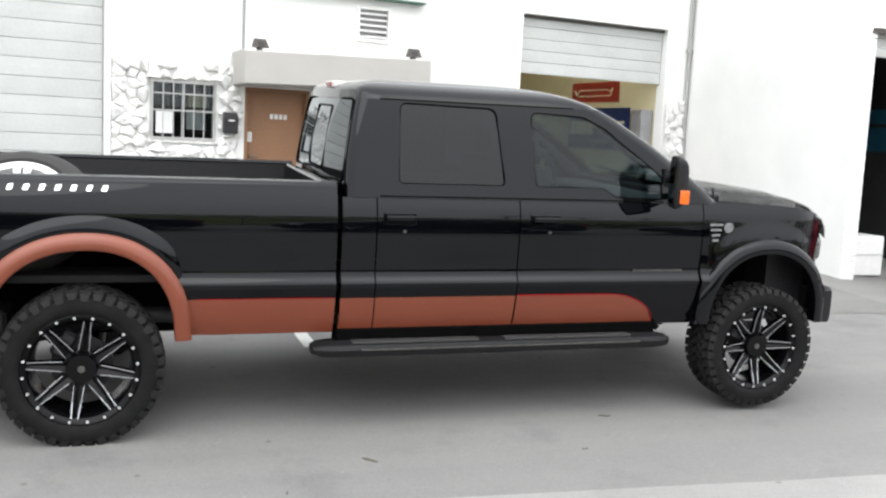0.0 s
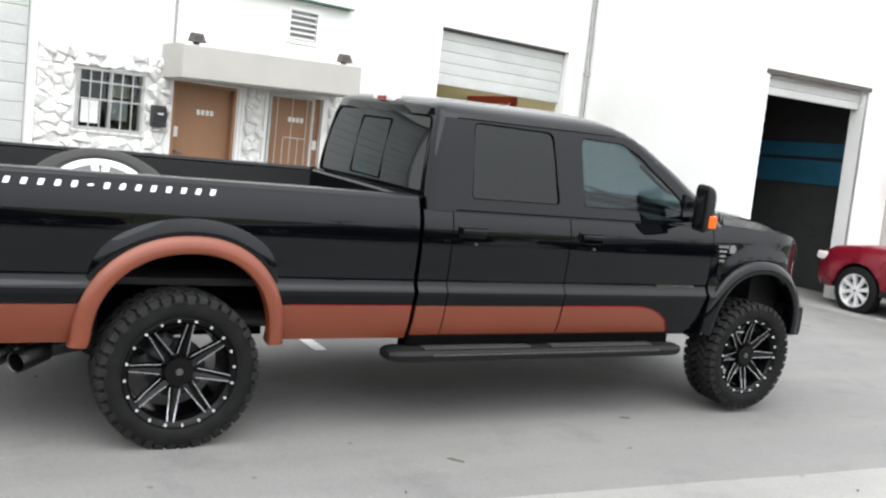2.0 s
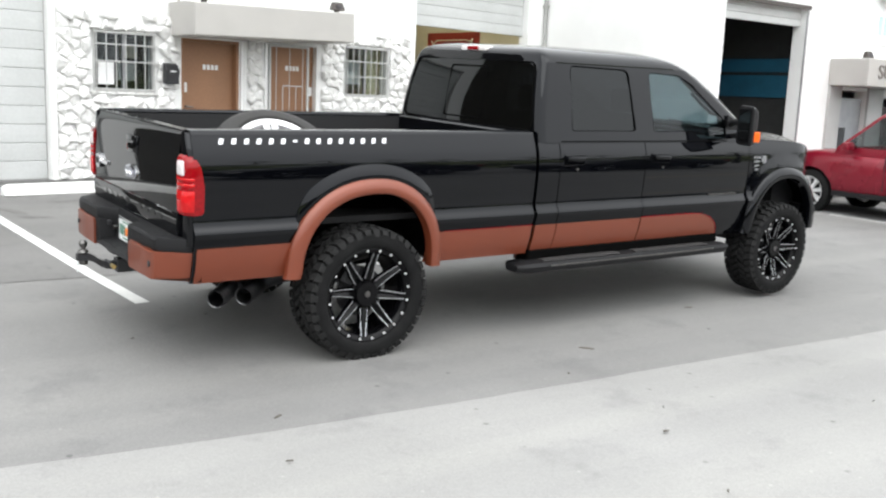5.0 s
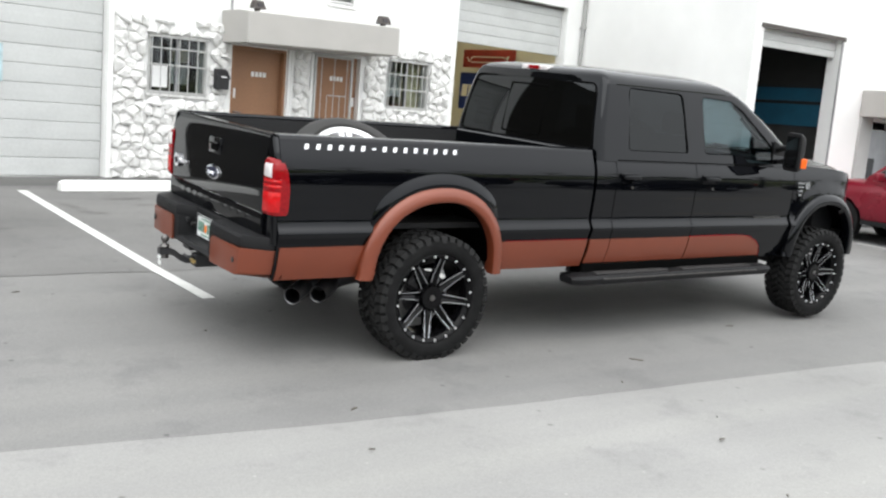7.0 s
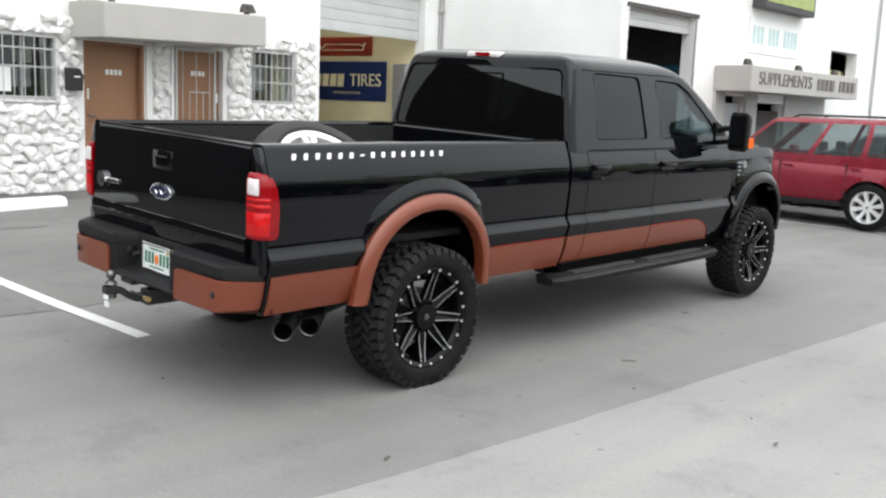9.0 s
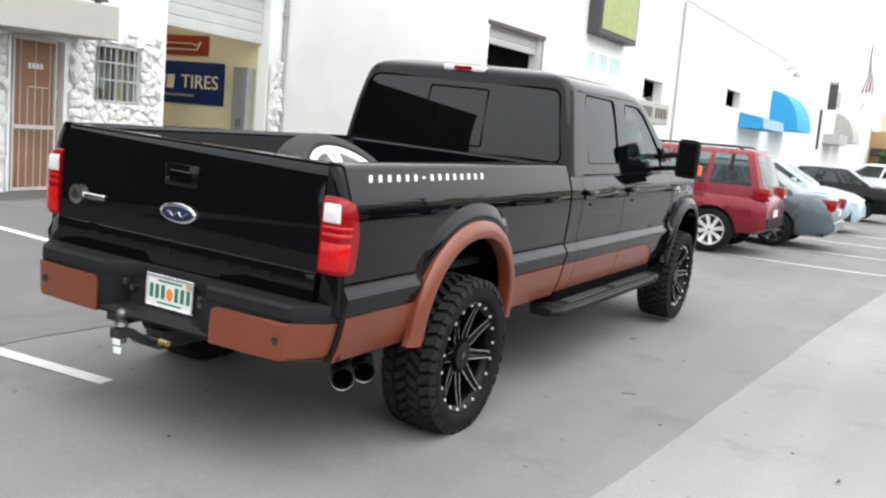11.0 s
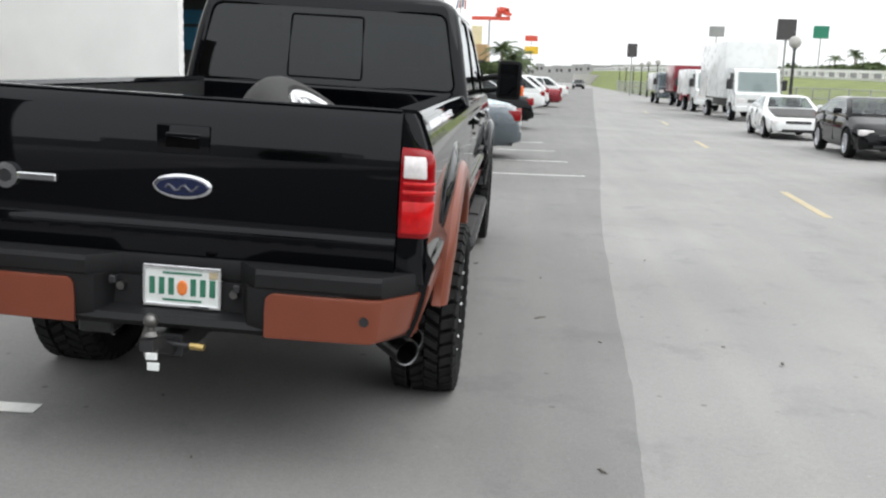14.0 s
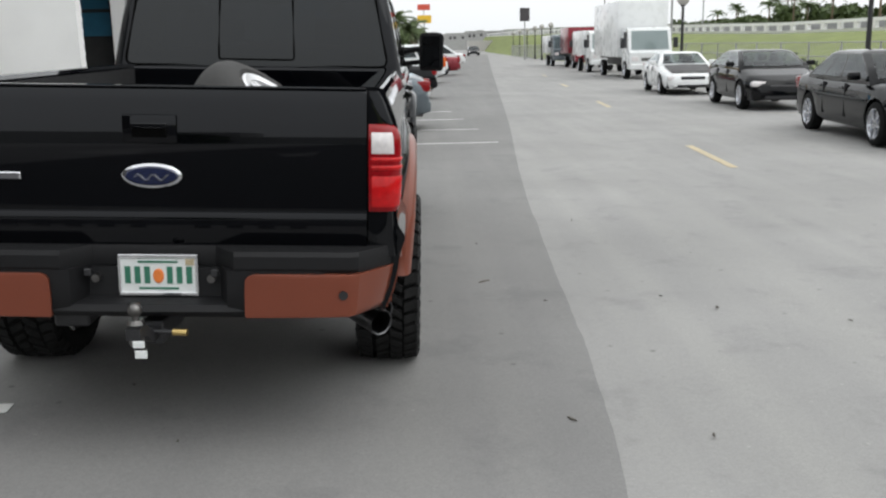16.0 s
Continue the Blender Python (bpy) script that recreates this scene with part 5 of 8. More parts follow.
# flat black plate that paints in the dark of the handle's recess
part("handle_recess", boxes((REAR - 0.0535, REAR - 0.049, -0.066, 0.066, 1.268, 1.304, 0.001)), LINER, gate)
part("handle_lever", boxes((REAR - 0.060, REAR - 0.05, -0.068, 0.068, 1.304, 1.324, 0.004)), PAINT, gate)


def ellipse(bm, x0, x1, cy, cz, a, b, seg=40):
    ring = [(cy + a * math.cos(2 * math.pi * k / seg), cz + b * math.sin(2 * math.pi * k / seg)) for k in range(seg)]
    inner = [(cy + (a - 0.006) * math.cos(2 * math.pi * k / seg), cz + (b - 0.006) * math.sin(2 * math.pi * k / seg)) for k in range(seg)]
    loft(bm, [[(x0, y, z) for y, z in ring], [(x1 + 0.004, y, z) for y, z in ring], [(x1, y, z) for y, z in inner]])
    return bm


part("oval_emblem", ellipse(bmesh.new(), REAR - 0.035, REAR - 0.062, -0.003, 1.120, 0.116, 0.048), CHROME, gate, "blue oval emblem with a chrome rim", smooth=40)
part("emblem_field", ellipse(bmesh.new(), REAR - 0.06, REAR - 0.066, -0.003, 1.120, 0.104, 0.038), BADGEBLUE, gate)
bm = bmesh.new()
tube(bm, [(REAR - 0.068, 0.062 - 0.013 * k, 1.115 + 0.012 * math.sin(k * 1.4)) for k in range(11)], 0.004, 5)
part("emblem_flourish", bm, CHROME, gate)
part("round_emblem", cyl(bmesh.new(), (REAR - 0.04, 0.70, 1.115), (REAR - 0.068, 0.70, 1.115), 0.050, seg=24), CHROME, gate, "round chrome emblem with a bar")
part("emblem_bar", boxes((REAR - 0.062, REAR - 0.04, 0.50, 0.655, 1.10, 1.13, 0.004)), CHROME, gate)
part("emblem_core", cyl(bmesh.new(), (REAR - 0.066, 0.70, 1.115), (REAR - 0.072, 0.70, 1.115), 0.026, seg=20), BLACKMETAL, gate)
for k in range(10):
    y = 0.56 - 0.125 * k
    if k == 5:
        continue
    part("embossed_bar", boxes((REAR - 0.0590, REAR - 0.046, y - 0.032, y + 0.032, 0.915, 0.945)), PAINT, gate)

# rear bumper: black step pads, copper ends
bm = bmesh.new()
half = [(0.0, -1.262), (0.24, -1.265), (0.33, -1.380), (0.775, -1.378), (0.808, -1.366), (0.915, -1.235), (0.937, -1.19), (0.942, -1.12)]
outline = [(x, -y) for y, x in half[::-1]] + [(x, y) for y, x in half[1:]]
ring = outline + [(-1.14, 0.96), (-1.14, -0.96)]
def bump_ring(z, s):
    return [(-1.14 + (x + 1.14) * s, y, z) for x, y in ring]
loft(bm, [bump_ring(0.762, 0.96), bump_ring(0.780, 1.0), bump_ring(0.828, 1.0), bump_ring(0.845, 0.95)])
bumper = part("rear_bumper", bm, PLASTIC, truck, "black step bumper with copper corners", smooth=20)
for s in (-1, 1):
    bm = bmesh.new()
    prof = [(0.37, -1.390), (0.58, -1.390), (0.778, -1.388), (0.813, -1.375), (0.868, -1.307), (0.922, -1.240), (0.944, -1.19), (0.949, -1.14)]
    rings = []
    for z, f, ins in ((0.585, 0.985, 0.004), (0.589, 1.0, 0.0), (0.604, 1.0, 0.0), (0.68, 1.0, 0.0), (0.738, 1.0, 0.003), (0.752, 1.0, 0.014), (0.760, 0.992, 0.034)):
        rings.append([(-1.14 + (x + 1.14) * f + (0.0), s * (y + (ins if k == 0 else 0) - (0.76 - z) * 0.26 * max(0, k - 1) / 6), z + (0.040 * (k / 7) ** 1.5 if z < 0.65 else 0.006 * k / 7)) for k, (y, x) in enumerate(prof)] + [(-1.14, s * 0.93, z), (-1.20, s * 0.40, z)])
    loft(bm, rings)
    part("bumper_end", bm, COPPER, bumper, "copper painted bumper end", smooth=24)
    bm = bmesh.new()
    core = [(0.255, -1.27), (0.30, -1.372), (0.37, -1.377), (0.58, -1.377), (0.66, -1.375), (0.72, -1.359), (0.78, -1.328), (0.815, -1.28), (0.83, -1.22), (0.835, -1.14)]
    loft(bm, [[(-1.14 + (x + 1.14) * f, s * y, z + 0.03 * (k / 9) ** 2 * (z < 0.65)) for k, (y, x) in enumerate(core)] + [(-1.14, s * 0.93, z), (-1.16, s * 0.26, z)] for z, f in ((0.592, 0.97), (0.602, 1.0), (0.70, 1.0), (0.772, 1.0))])
    part("bumper_core", bm, PLASTIC, bumper, smooth=45)
    part("round_plug", cyl(bmesh.new(), (-1.27, s * 0.225, 0.72), (-1.305, s * 0.225, 0.72), 0.016), STEEL, bumper)
    part("parking_sensor", cyl(bmesh.new(), (-1.34, s * 0.750, 0.680), (-1.394, s * 0.750, 0.680), 0.018), BLACKMETAL, bumper)
bm = bmesh.new()
loft(bm, [[(-1.36, y, 0.585), (-1.39 + 0.1 * max(0, abs(y) - 0.26), y, 0.61), (-1.37 + 0.1 * max(0, abs(y) - 0.26), y, 0.632), (-1.28, y, 0.645), (-1.27, y, 0.76), (-1.15, y, 0.76), (-1.15, y, 0.57), (-1.30, y, 0.57)] for y in (-0.42, -0.3, 0.0, 0.3, 0.42)])
part("centre_step", bm, PLASTIC, bumper, smooth=28)
plate = part("licence_plate", boxes((-1.290, -1.278, -0.168, 0.132, 0.654, 0.810, 0.003)), PLATEWHITE, bumper, "white licence plate in a chrome frame")
part("plate_frame", boxes((-1.296, -1.285, -0.173, 0.137, 0.800, 0.815, 0.002), (-1.296, -1.285, -0.173, 0.137, 0.648, 0.663, 0.002), (-1.296, -1.285, -0.173, -0.164, 0.663, 0.800), (-1.296, -1.285, 0.128, 0.137, 0.663, 0.800)), CHROME, bumper)
for y in (0.102, 0.064, 0.026, -0.062, -0.100, -0.138):
    part("plate_bar", boxes((-1.293, -1.289, y - 0.011, y + 0.011, 0.698, 0.766)), PLATEGREEN, bumper)
for z in (0.785, 0.678):
    part("plate_band", boxes((-1.293, -1.289, -0.095, 0.06, z - 0.004, z + 0.004)), PLATEGREEN, bumper)
part("plate_spot", ellipse(bmesh.new(), -1.288, -1.297, -0.018, 0.728, 0.021, 0.030, 20), PLATEORANGE, bumper)
part("plate_sticker", boxes((-1.294, -1.289, -0.158, -0.125, 0.772, 0.796)), LINE_Y, bumper)
for y in (-0.245, 0.245):
    part("plate_lamp", boxes((-1.335, -1.31, y - 0.014, y + 0.014, 0.735, 0.765, 0.004)), BLACKMETAL, bumper)

# hitch
hitch = part("hitch_receiver", boxes((-1.36, -1.0, -0.045, 0.045, 0.47, 0.56, 0.006)), BLACKMETAL, truck)
part("receiver_tube", boxes((-1.10, -1.0, -0.55, 0.55, 0.50, 0.57, 0.01)), BLACKMETAL, hitch)
bm = bmesh.new()
loft(bm, [[(x, -0.026, z - 0.022), (x, 0.026, z - 0.022), (x, 0.026, z + 0.022), (x, -0.026, z + 0.022)] for x, z in ((-1.33, 0.515), (-1.42, 0.520), (-1.46, 0.538), (-1.50, 0.570), (-1.53, 0.582), (-1.60, 0.584))])
part("ball_mount", bm, BLACKMETAL, hitch)
part("ball_neck", cyl(bmesh.new(), (-1.56, 0, 0.625), (-1.56, 0, 0.655), 0.014), STEEL, hitch)
bm = bmesh.new()
bmesh.ops.create_uvsphere(bm, u_segments=16, v_segments=10, radius=0.027, matrix=Matrix.Translation((-1.56, 0, 0.668)))
part("ball", bm, STEEL, hitch, smooth=60)
part("washer", cyl(bmesh.new(), (-1.56, 0, 0.615), (-1.56, 0, 0.632), 0.034, 0.026, seg=14), STEEL, hitch)
part("nut", cyl(bmesh.new(), (-1.56, 0, 0.535), (-1.56, 0, 0.562), 0.028, seg=6), STEEL, hitch)
part("hitch_tag", boxes((-1.606, -1.596, -0.040, 0.002, 0.535, 0.560, 0.002)), PLATEWHITE, hitch)
part("hitch_tag", boxes((-1.606, -1.596, -0.048, -0.004, 0.495, 0.525, 0.002)), PLATEWHITE, hitch)
part("hitch_pin", cyl(bmesh.new(), (-1.40, 0.07, 0.535), (-1.41, -0.125, 0.535), 0.010, seg=10), BLACKMETAL, hitch)
part("pin_tip", cyl(bmesh.new(), (-1.408, -0.095, 0.535), (-1.412, -0.150, 0.535), 0.014, seg=12), BRASS, hitch, "brass pin end")
part("plug_box", boxes((-1.30, -1.18, 0.26, 0.40, 0.52, 0.60, 0.01)), BLACKMETAL, hitch)

# exhaust tips
for k, x in enumerate((-1.05, -0.87)):
    bm = bmesh.new()
    a, b = Vector((x + 0.16, -0.76, 0.490)), Vector((x + 0.012, -0.885, 0.462))
    d = (b - a).normalized()
    cyl(bm, a, b, 0.056, seg=24, caps=False)
    cyl(bm, a, b - d * 0.004, 0.051, seg=24, caps=False)
    cyl(bm, b - d * 0.004, b, 0.051, 0.056, seg=24, caps=False)
    part("exhaust_tip", bm, EXHAUST, truck, "dark steel exhaust tip", smooth=40)
    # black plug that paints in the dark inside the pipe
    part("exhaust_bore", cyl(bmesh.new(), a, a + d * 0.06, 0.053, seg=20), LINER, truck)
part("exhaust_pipe", tube(bmesh.new(), [(-0.90, -0.76, 0.49), (-0.72, -0.74, 0.49), (-0.60, -0.68, 0.50), (0.3, -0.55, 0.62), (1.5, -0.45, 0.55)], 0.05, 12), BLACKMETAL, truck, smooth=50)

# chassis and axles
part("chassis_rail", boxes((-1.15, 4.8, -0.47, -0.37, 0.60, 0.78), (-1.15, 4.8, 0.37, 0.47, 0.60, 0.78), (0.0, 4.5, -0.3, 0.3, 0.62, 0.75)), BLACKMETAL, truck)
for x in (0.0, AX):
    bm = cyl(bmesh.new(), (x, -0.75, TR), (x, 0.75, TR), 0.055)
    bmesh.ops.create_uvsphere(bm, u_segments=16, v_segments=10, radius=0.17, matrix=Matrix.Translation((x, 0.0 if x == 0 else 0.3, TR)))
    part("axle", bm, BLACKMETAL, truck, smooth=50)
# unseen underbody boxes, added to block light and darken the ground below
part("fuel_tank", boxes((0.75, 2.0, 0.05, 0.72, 0.42, 0.62, 0.04)), BLACKMETAL, truck)
part("gearbox", boxes((2.1, 3.9, -0.32, 0.32, 0.42, 0.66, 0.05)), BLACKMETAL, truck)
part("crossmember", boxes((-1.12, -0.45, -0.75, 0.75, 0.56, 0.70, 0.02)), BLACKMETAL, truck)
part("inner_sill", boxes((0.6, 3.5, -0.80, -0.35, 0.54, 0.60, 0.02)), BLACKMETAL, truck)
part("inner_sill", boxes((0.6, 3.5, 0.35, 0.80, 0.54, 0.60, 0.02)), BLACKMETAL, truck)
part("floor_pan", boxes((1.38, 4.6, -0.90, 0.90, 0.585, 0.66)), BLACKMETAL, truck)

# ---- greenhouse ----
cab_start = set(scene.objects)
CORNER = 0.06        # rounding of the cab's rear corners


def cab_back(z):
    return lerp(z, [(BELT, 1.392), (1.46, 1.3935), (1.50, 1.3955), (1.55, 1.399), (1.62, 1.4055), (1.70, 1.416), (1.78, 1.429), (1.85, 1.443), (1.90, 1.454), (1.96, 1.469), (2.02, 1.482), (2.045, 1.508), (2.065, 1.56), (2.083, 1.66)])


def cab_w(z):
    return lerp(z, [(BELT, 0.954), (1.46, 0.940), (1.62, 0.910), (1.78, 0.880), (1.90, 0.852), (1.96, 0.836), (1.99, 0.820), (2.02, 0.790), (2.045, 0.742), (2.065, 0.675), (2.083, 0.55)])


def screen_x(z):
    """The side edge of the windscreen."""
    return lerp(z, [(BELT, 3.97), (1.47, 3.87), (1.565, 3.735), (1.64, 3.63), (1.76, 3.45), (1.82, 3.345), (1.90, 3.215), (1.96, 3.09), (1.99, 3.02), (2.02, 2.93), (2.045, 2.83), (2.065, 2.70), (2.083, 2.52)])


def corner_strip(z):
    """Rear left corner, from the back round to the side."""
    w, xb = cab_w(z), cab_back(z)
    return [(xb + CORNER * (1 - math.cos(radians(a))), w - CORNER + CORNER * math.sin(radians(a)), z) for a in (0, 20, 45, 70, 90)]


def pillar_strip(z):
    """Front left pillar, from the side round to the windscreen."""
    w, x = cab_w(z), screen_x(z)
    return [(x - 0.13, w, z), (x - 0.085, w - 0.006, z), (x - 0.04, w - 0.028, z), (x - 0.012, w - 0.062, z), (x, w - 0.105, z)]


def screen_row(z, n=8):
    w, x = cab_w(z) - 0.105, screen_x(z)
    return [(x + 0.14 * (1 - (y / w) ** 2), y, z) for y in [w - 2 * w * k / n for k in range(n + 1)]]


def back_row(z, n=8):
    w, x = cab_w(z) - CORNER, cab_back(z)
    return [(x - 0.02 * (1 - (y / w) ** 2), y, z) for y in [-w + 2 * w * k / n for k in range(n + 1)]]


def pierced_skin(outline, windows, place, cuts, turn_in):
    """A body skin with window openings, filled flat, cut level by level and bent into shape, its window edges turned inwards."""
    bm = bmesh.new()
    edges = []
    for loop in [outline] + windows:
        vs = [bm.verts.new((u, 0, v)) for u, v in loop]
        edges += [bm.edges.new((vs[k], vs[(k + 1) % len(vs)])) for k in range(len(vs))]
    bmesh.ops.triangle_fill(bm, use_beauty=True, edges=edges, normal=(0, -1, 0))
    for axis, v in cuts:
        bmesh.ops.bisect_plane(bm, geom=bm.verts[:] + bm.edges[:] + bm.faces[:], plane_co=(v if axis == 0 else 0, 0, v if axis == 2 else 0), plane_no=(axis == 0, 0, axis == 2))
    lips = []
    for e in bm.edges:
        if len(e.link_faces) == 1:
            mid = (e.verts[0].co + e.verts[1].co) / 2
            if any(min(abs(mid.x - (a[0] + b[0]) / 2) + abs(mid.z - (a[1] + b[1]) / 2) for a, b in zip(w, w[1:] + w[:1])) < 0.12 and min(p[0] for p in w) - 0.005 < mid.x < max(p[0] for p in w) + 0.005 and min(p[1] for p in w) - 0.005 < mid.z < max(p[1] for p in w) + 0.005 for w in windows):
                lips.append(e)
    for v in bm.verts:
        v.co = place(v.co.x, v.co.z)
    lip = bmesh.ops.extrude_edge_only(bm, edges=lips)
    for v in [g for g in lip["geom"] if isinstance(g, bmesh.types.BMVert)]:
        v.co += Vector(turn_in)
    return bm


def pane(outline, place, shift, cuts):
    bm = bmesh.new()
    vs = [bm.verts.new((u, 0, v)) for u, v in outline]
    bm.faces.new(vs)
    for axis, v in cuts:
        bmesh.ops.bisect_plane(bm, geom=bm.verts[:] + bm.edges[:] + bm.faces[:], plane_co=(v if axis == 0 else 0, 0, v if axis == 2 else 0), plane_no=(axis == 0, 0, axis == 2))
    for v in bm.verts:
        v.co = place(v.co.x, v.co.z) + Vector(shift)
    return bm


LEVELS = [BELT, 1.46, 1.50, 1.55, 1.62, 1.70, 1.78, 1.85, 1.90, 1.96]
HIGH = [1.96, 1.975, 1.99, 2.005, 2.02, 2.033, 2.045, 2.055, 2.065, 2.074, 2.083]
side_outline = [(cab_back(z) + CORNER, z) for z in LEVELS] + [(screen_x(z) - 0.13, z) for z in (1.96, 1.90, 1.82, 1.76, 1.64, 1.565, 1.47, BELT)]
rear_glass = rounded([(1.725, 1.945, 0.05), (2.335, 1.935, 0.06), (2.395, 1.472, 0.03), (1.715, 1.472, 0.03)])
front_glass = rounded([(2.565, 1.925, 0.05), (2.93, 1.912, 0.10), (3.08, 1.845, 0.15), (3.49, 1.555, 0.04), (3.49, 1.412, 0.02), (3.16, 1.412, 0.05), (3.06, 1.472, 0.05), (2.60, 1.472, 0.03)])
side_cuts = [(2, z) for z in LEVELS[1:-1]]
for s in (-1, 1):
    def on_side(x, z, s=s):
        return Vector((x, s * cab_w(z), z))
    part("cab_side", pierced_skin(side_outline, [rear_glass, front_glass], on_side, side_cuts, (0, -s * 0.016, 0)), PAINT, truck, "black cab side with rounded window openings", smooth=40)
    for outline, glass, lab in ((rear_glass, GLASS_SIDE, "dark tinted glass"), (front_glass, GLASS_MID, "lightly tinted glass")):
        part("side_window", pane(outline, on_side, (0, -s * 0.010, 0), side_cuts), glass, truck, lab, smooth=40)
        part("window_seal", tube(bmesh.new(), [on_side(u, v) - Vector((0, s * 0.002, 0)) for u, v in outline + outline[:1]], 0.004, 5), LINER, truck)
    for strip, name in ((corner_strip, "cab_corner_post"), (pillar_strip, "windscreen_pillar")):
        bm = bmesh.new()
        loft(bm, [[(x, s * y, z) for x, y, z in strip(z)] for z in LEVELS], closed=False)
        part(name, bm, PAINT, truck, smooth=50)

# back of the cab, with its wide wrap-around window
back_outline = [(-(cab_w(z) - CORNER), z) for z in LEVELS] + [(cab_w(z) - CORNER, z) for z in LEVELS[::-1]]
back_glass = rounded([(-0.858, 1.465, 0.05), (-0.762, 1.955, 0.08), (0.762, 1.955, 0.08), (0.858, 1.465, 0.05)])
back_cuts = [(0, y) for y in (-0.6, -0.3, 0.0, 0.3, 0.6)] + side_cuts


def on_back(y, z):
    w = cab_w(z) - CORNER
    return Vector((cab_back(z) - 0.02 * (1 - min(1.0, abs(y / w)) ** 2), y, z))


part("cab_back", pierced_skin(back_outline, [back_glass], on_back, back_cuts, (0.016, 0, 0)), PAINT, truck, smooth=40)
part("back_window", pane(back_glass, on_back, (0.004, 0, 0), back_cuts), GLASS_DARK, truck, "wide dark tinted back window", smooth=40)
part("glass_seal", tube(bmesh.new(), [on_back(u, v) - Vector((0.001, 0, 0)) for u, v in back_glass + back_glass[:1]], 0.008, 6), LINER, truck)
slider = rounded([(-0.245, 1.505, 0.02), (-0.235, 1.905, 0.02), (0.235, 1.905, 0.02), (0.245, 1.505, 0.02)], 3)
part("slider_frame", tube(bmesh.new(), [on_back(u, v) + Vector((0.002, 0, 0)) for u, v in slider + slider[:1]], 0.0065, 5), LINER, truck)
part("slider_latch", boxes((1.43, 1.46, -0.11, 0.11, 1.515, 1.575, 0.008)), INTERIOR, truck)
part("sun_visor", boxes((1.475, 1.485, -0.24, 0.24, 1.865, 1.915, 0.004)), GREYMETAL, truck)

# roof
bm = bmesh.new()
rings = []
for z in HIGH:
    left = corner_strip(z)[1:] + [(corner_strip(z)[-1][0] + (pillar_strip(z)[0][0] - corner_strip(z)[-1][0]) * k / 6, cab_w(z), z) for k in range(1, 6)] + pillar_strip(z)[:-1]
    rings.append(back_row(z) + left + screen_row(z) + [(x, -y, q) for x, y, q in left[::-1]])
loft(bm, rings, caps=False)
n_ring = len(rings[0])
bm.verts.ensure_lookup_table()
bm.faces.new(bm.verts[-n_ring:])
part("roof", bm, PAINT, truck, "black painted roof with rounded edges", smooth=50)
bm = bmesh.new()
loft(bm, [screen_row(z) for z in (BELT, 1.44, 1.55, 1.70, 1.85, 1.945)], closed=False)
part("windscreen", bm, GLASS_MID, truck, "lightly tinted glass", smooth=60)
bm = bmesh.new()
loft(bm, [screen_row(z) for z in (1.945, 1.96)], closed=False)
part("screen_header", bm, PAINT, truck, smooth=60)
# high brake lamp
bm = bmesh.new()
box(bm, 1.458, 1.55, -0.165, 0.165, 2.022, 2.064, 0.012, 2)
hb = part("high_brake_lamp", bm, CLEARLENS, truck, "high brake lamp with red centre", smooth=40)
part("red_centre", boxes((1.450, 1.462, -0.07, 0.07, 2.028, 2.058, 0.003)), REDLENS, hb)
for s in (-1, 1):
    part("drip_rail", tube(bmesh.new(), [(1.60, s * 0.836, 1.962), (2.2, s * 0.836, 1.962), (2.86, s * 0.836, 1.962)], 0.005, 5), PAINT, truck)
    part("belt_seal", tube(bmesh.new(), [(1.60, s * 0.950, 1.395), (3.50, s * 0.950, 1.395)], 0.006, 5), LINER, truck)

# the cab sits a touch to the left on its frame
for ob in set(scene.objects) - cab_start:
    if ob.parent is truck:
        ob.matrix_basis = Matrix.Translation((0, 0.018, 0)) @ ob.matrix_basis

# cabin
for s in (-1, 1):
    part("pillar_trim", tube(bmesh.new(), [(screen_x(z) - 0.17, s * (cab_w(z) - 0.075), z) for z in (1.44, 1.565, 1.70, 1.82, 1.90)], 0.035, 8), INTERIOR, truck, smooth=50)
    part("grab_handle", tube(bmesh.new(), [(screen_x(z) - d, s * (cab_w(z) - 0.09), z) for z, d in ((1.60, 0.17), (1.62, 0.27), (1.70, 0.28), (1.78, 0.27), (1.82, 0.17))], 0.014, 8), INTERIOR, truck, smooth=50)
for y in (-0.45, 0.45):
    for x, name in ((2.72, "front_seat"), (1.70, "rear_seat")):
        bm = bmesh.new()
        box(bm, x, x + 0.5, y - 0.25, y + 0.25, 0.85, 1.12, 0.05, 2)
        box(bm, x - 0.08, x + 0.10, y - 0.25, y + 0.25, 1.0, 1.58, 0.05, 2)
        seat = part(name, bm, INTERIOR, truck, smooth=40)
        bm = bmesh.new()
        box(bm, x - 0.06, x + 0.05, y - 0.12, y + 0.12, 1.60, 1.78, 0.04, 2)
        part("headrest", bm, INTERIOR, seat, smooth=40)
bm = bmesh.new()
box(bm, 3.42, 3.80, -0.84, 0.84, 1.05, 1.40, 0.05, 2)
part("dashboard", bm, INTERIOR, truck, smooth=40)
bm = bmesh.new()
revs = [(3.26 + 0.05 * math.sin(a) * -1, 0.42 + 0.19 * math.cos(a), 1.44 + 0.18 * math.sin(a)) for a in [2 * math.pi * k / 24 for k in range(25)]]
tube(bm, revs, 0.016, 6)
part("steering_wheel", bm, INTERIOR, truck, smooth=50)
part("steering_spokes", boxes((3.255, 3.275, 0.25, 0.59, 1.42, 1.45), (3.26, 3.31, 0.36, 0.48, 1.38, 1.50, 0.01)), INTERIOR, truck)
part("headliner", boxes((1.60, 3.00, -0.70, 0.70, 1.985, 1.995)), INTERIOR, truck)

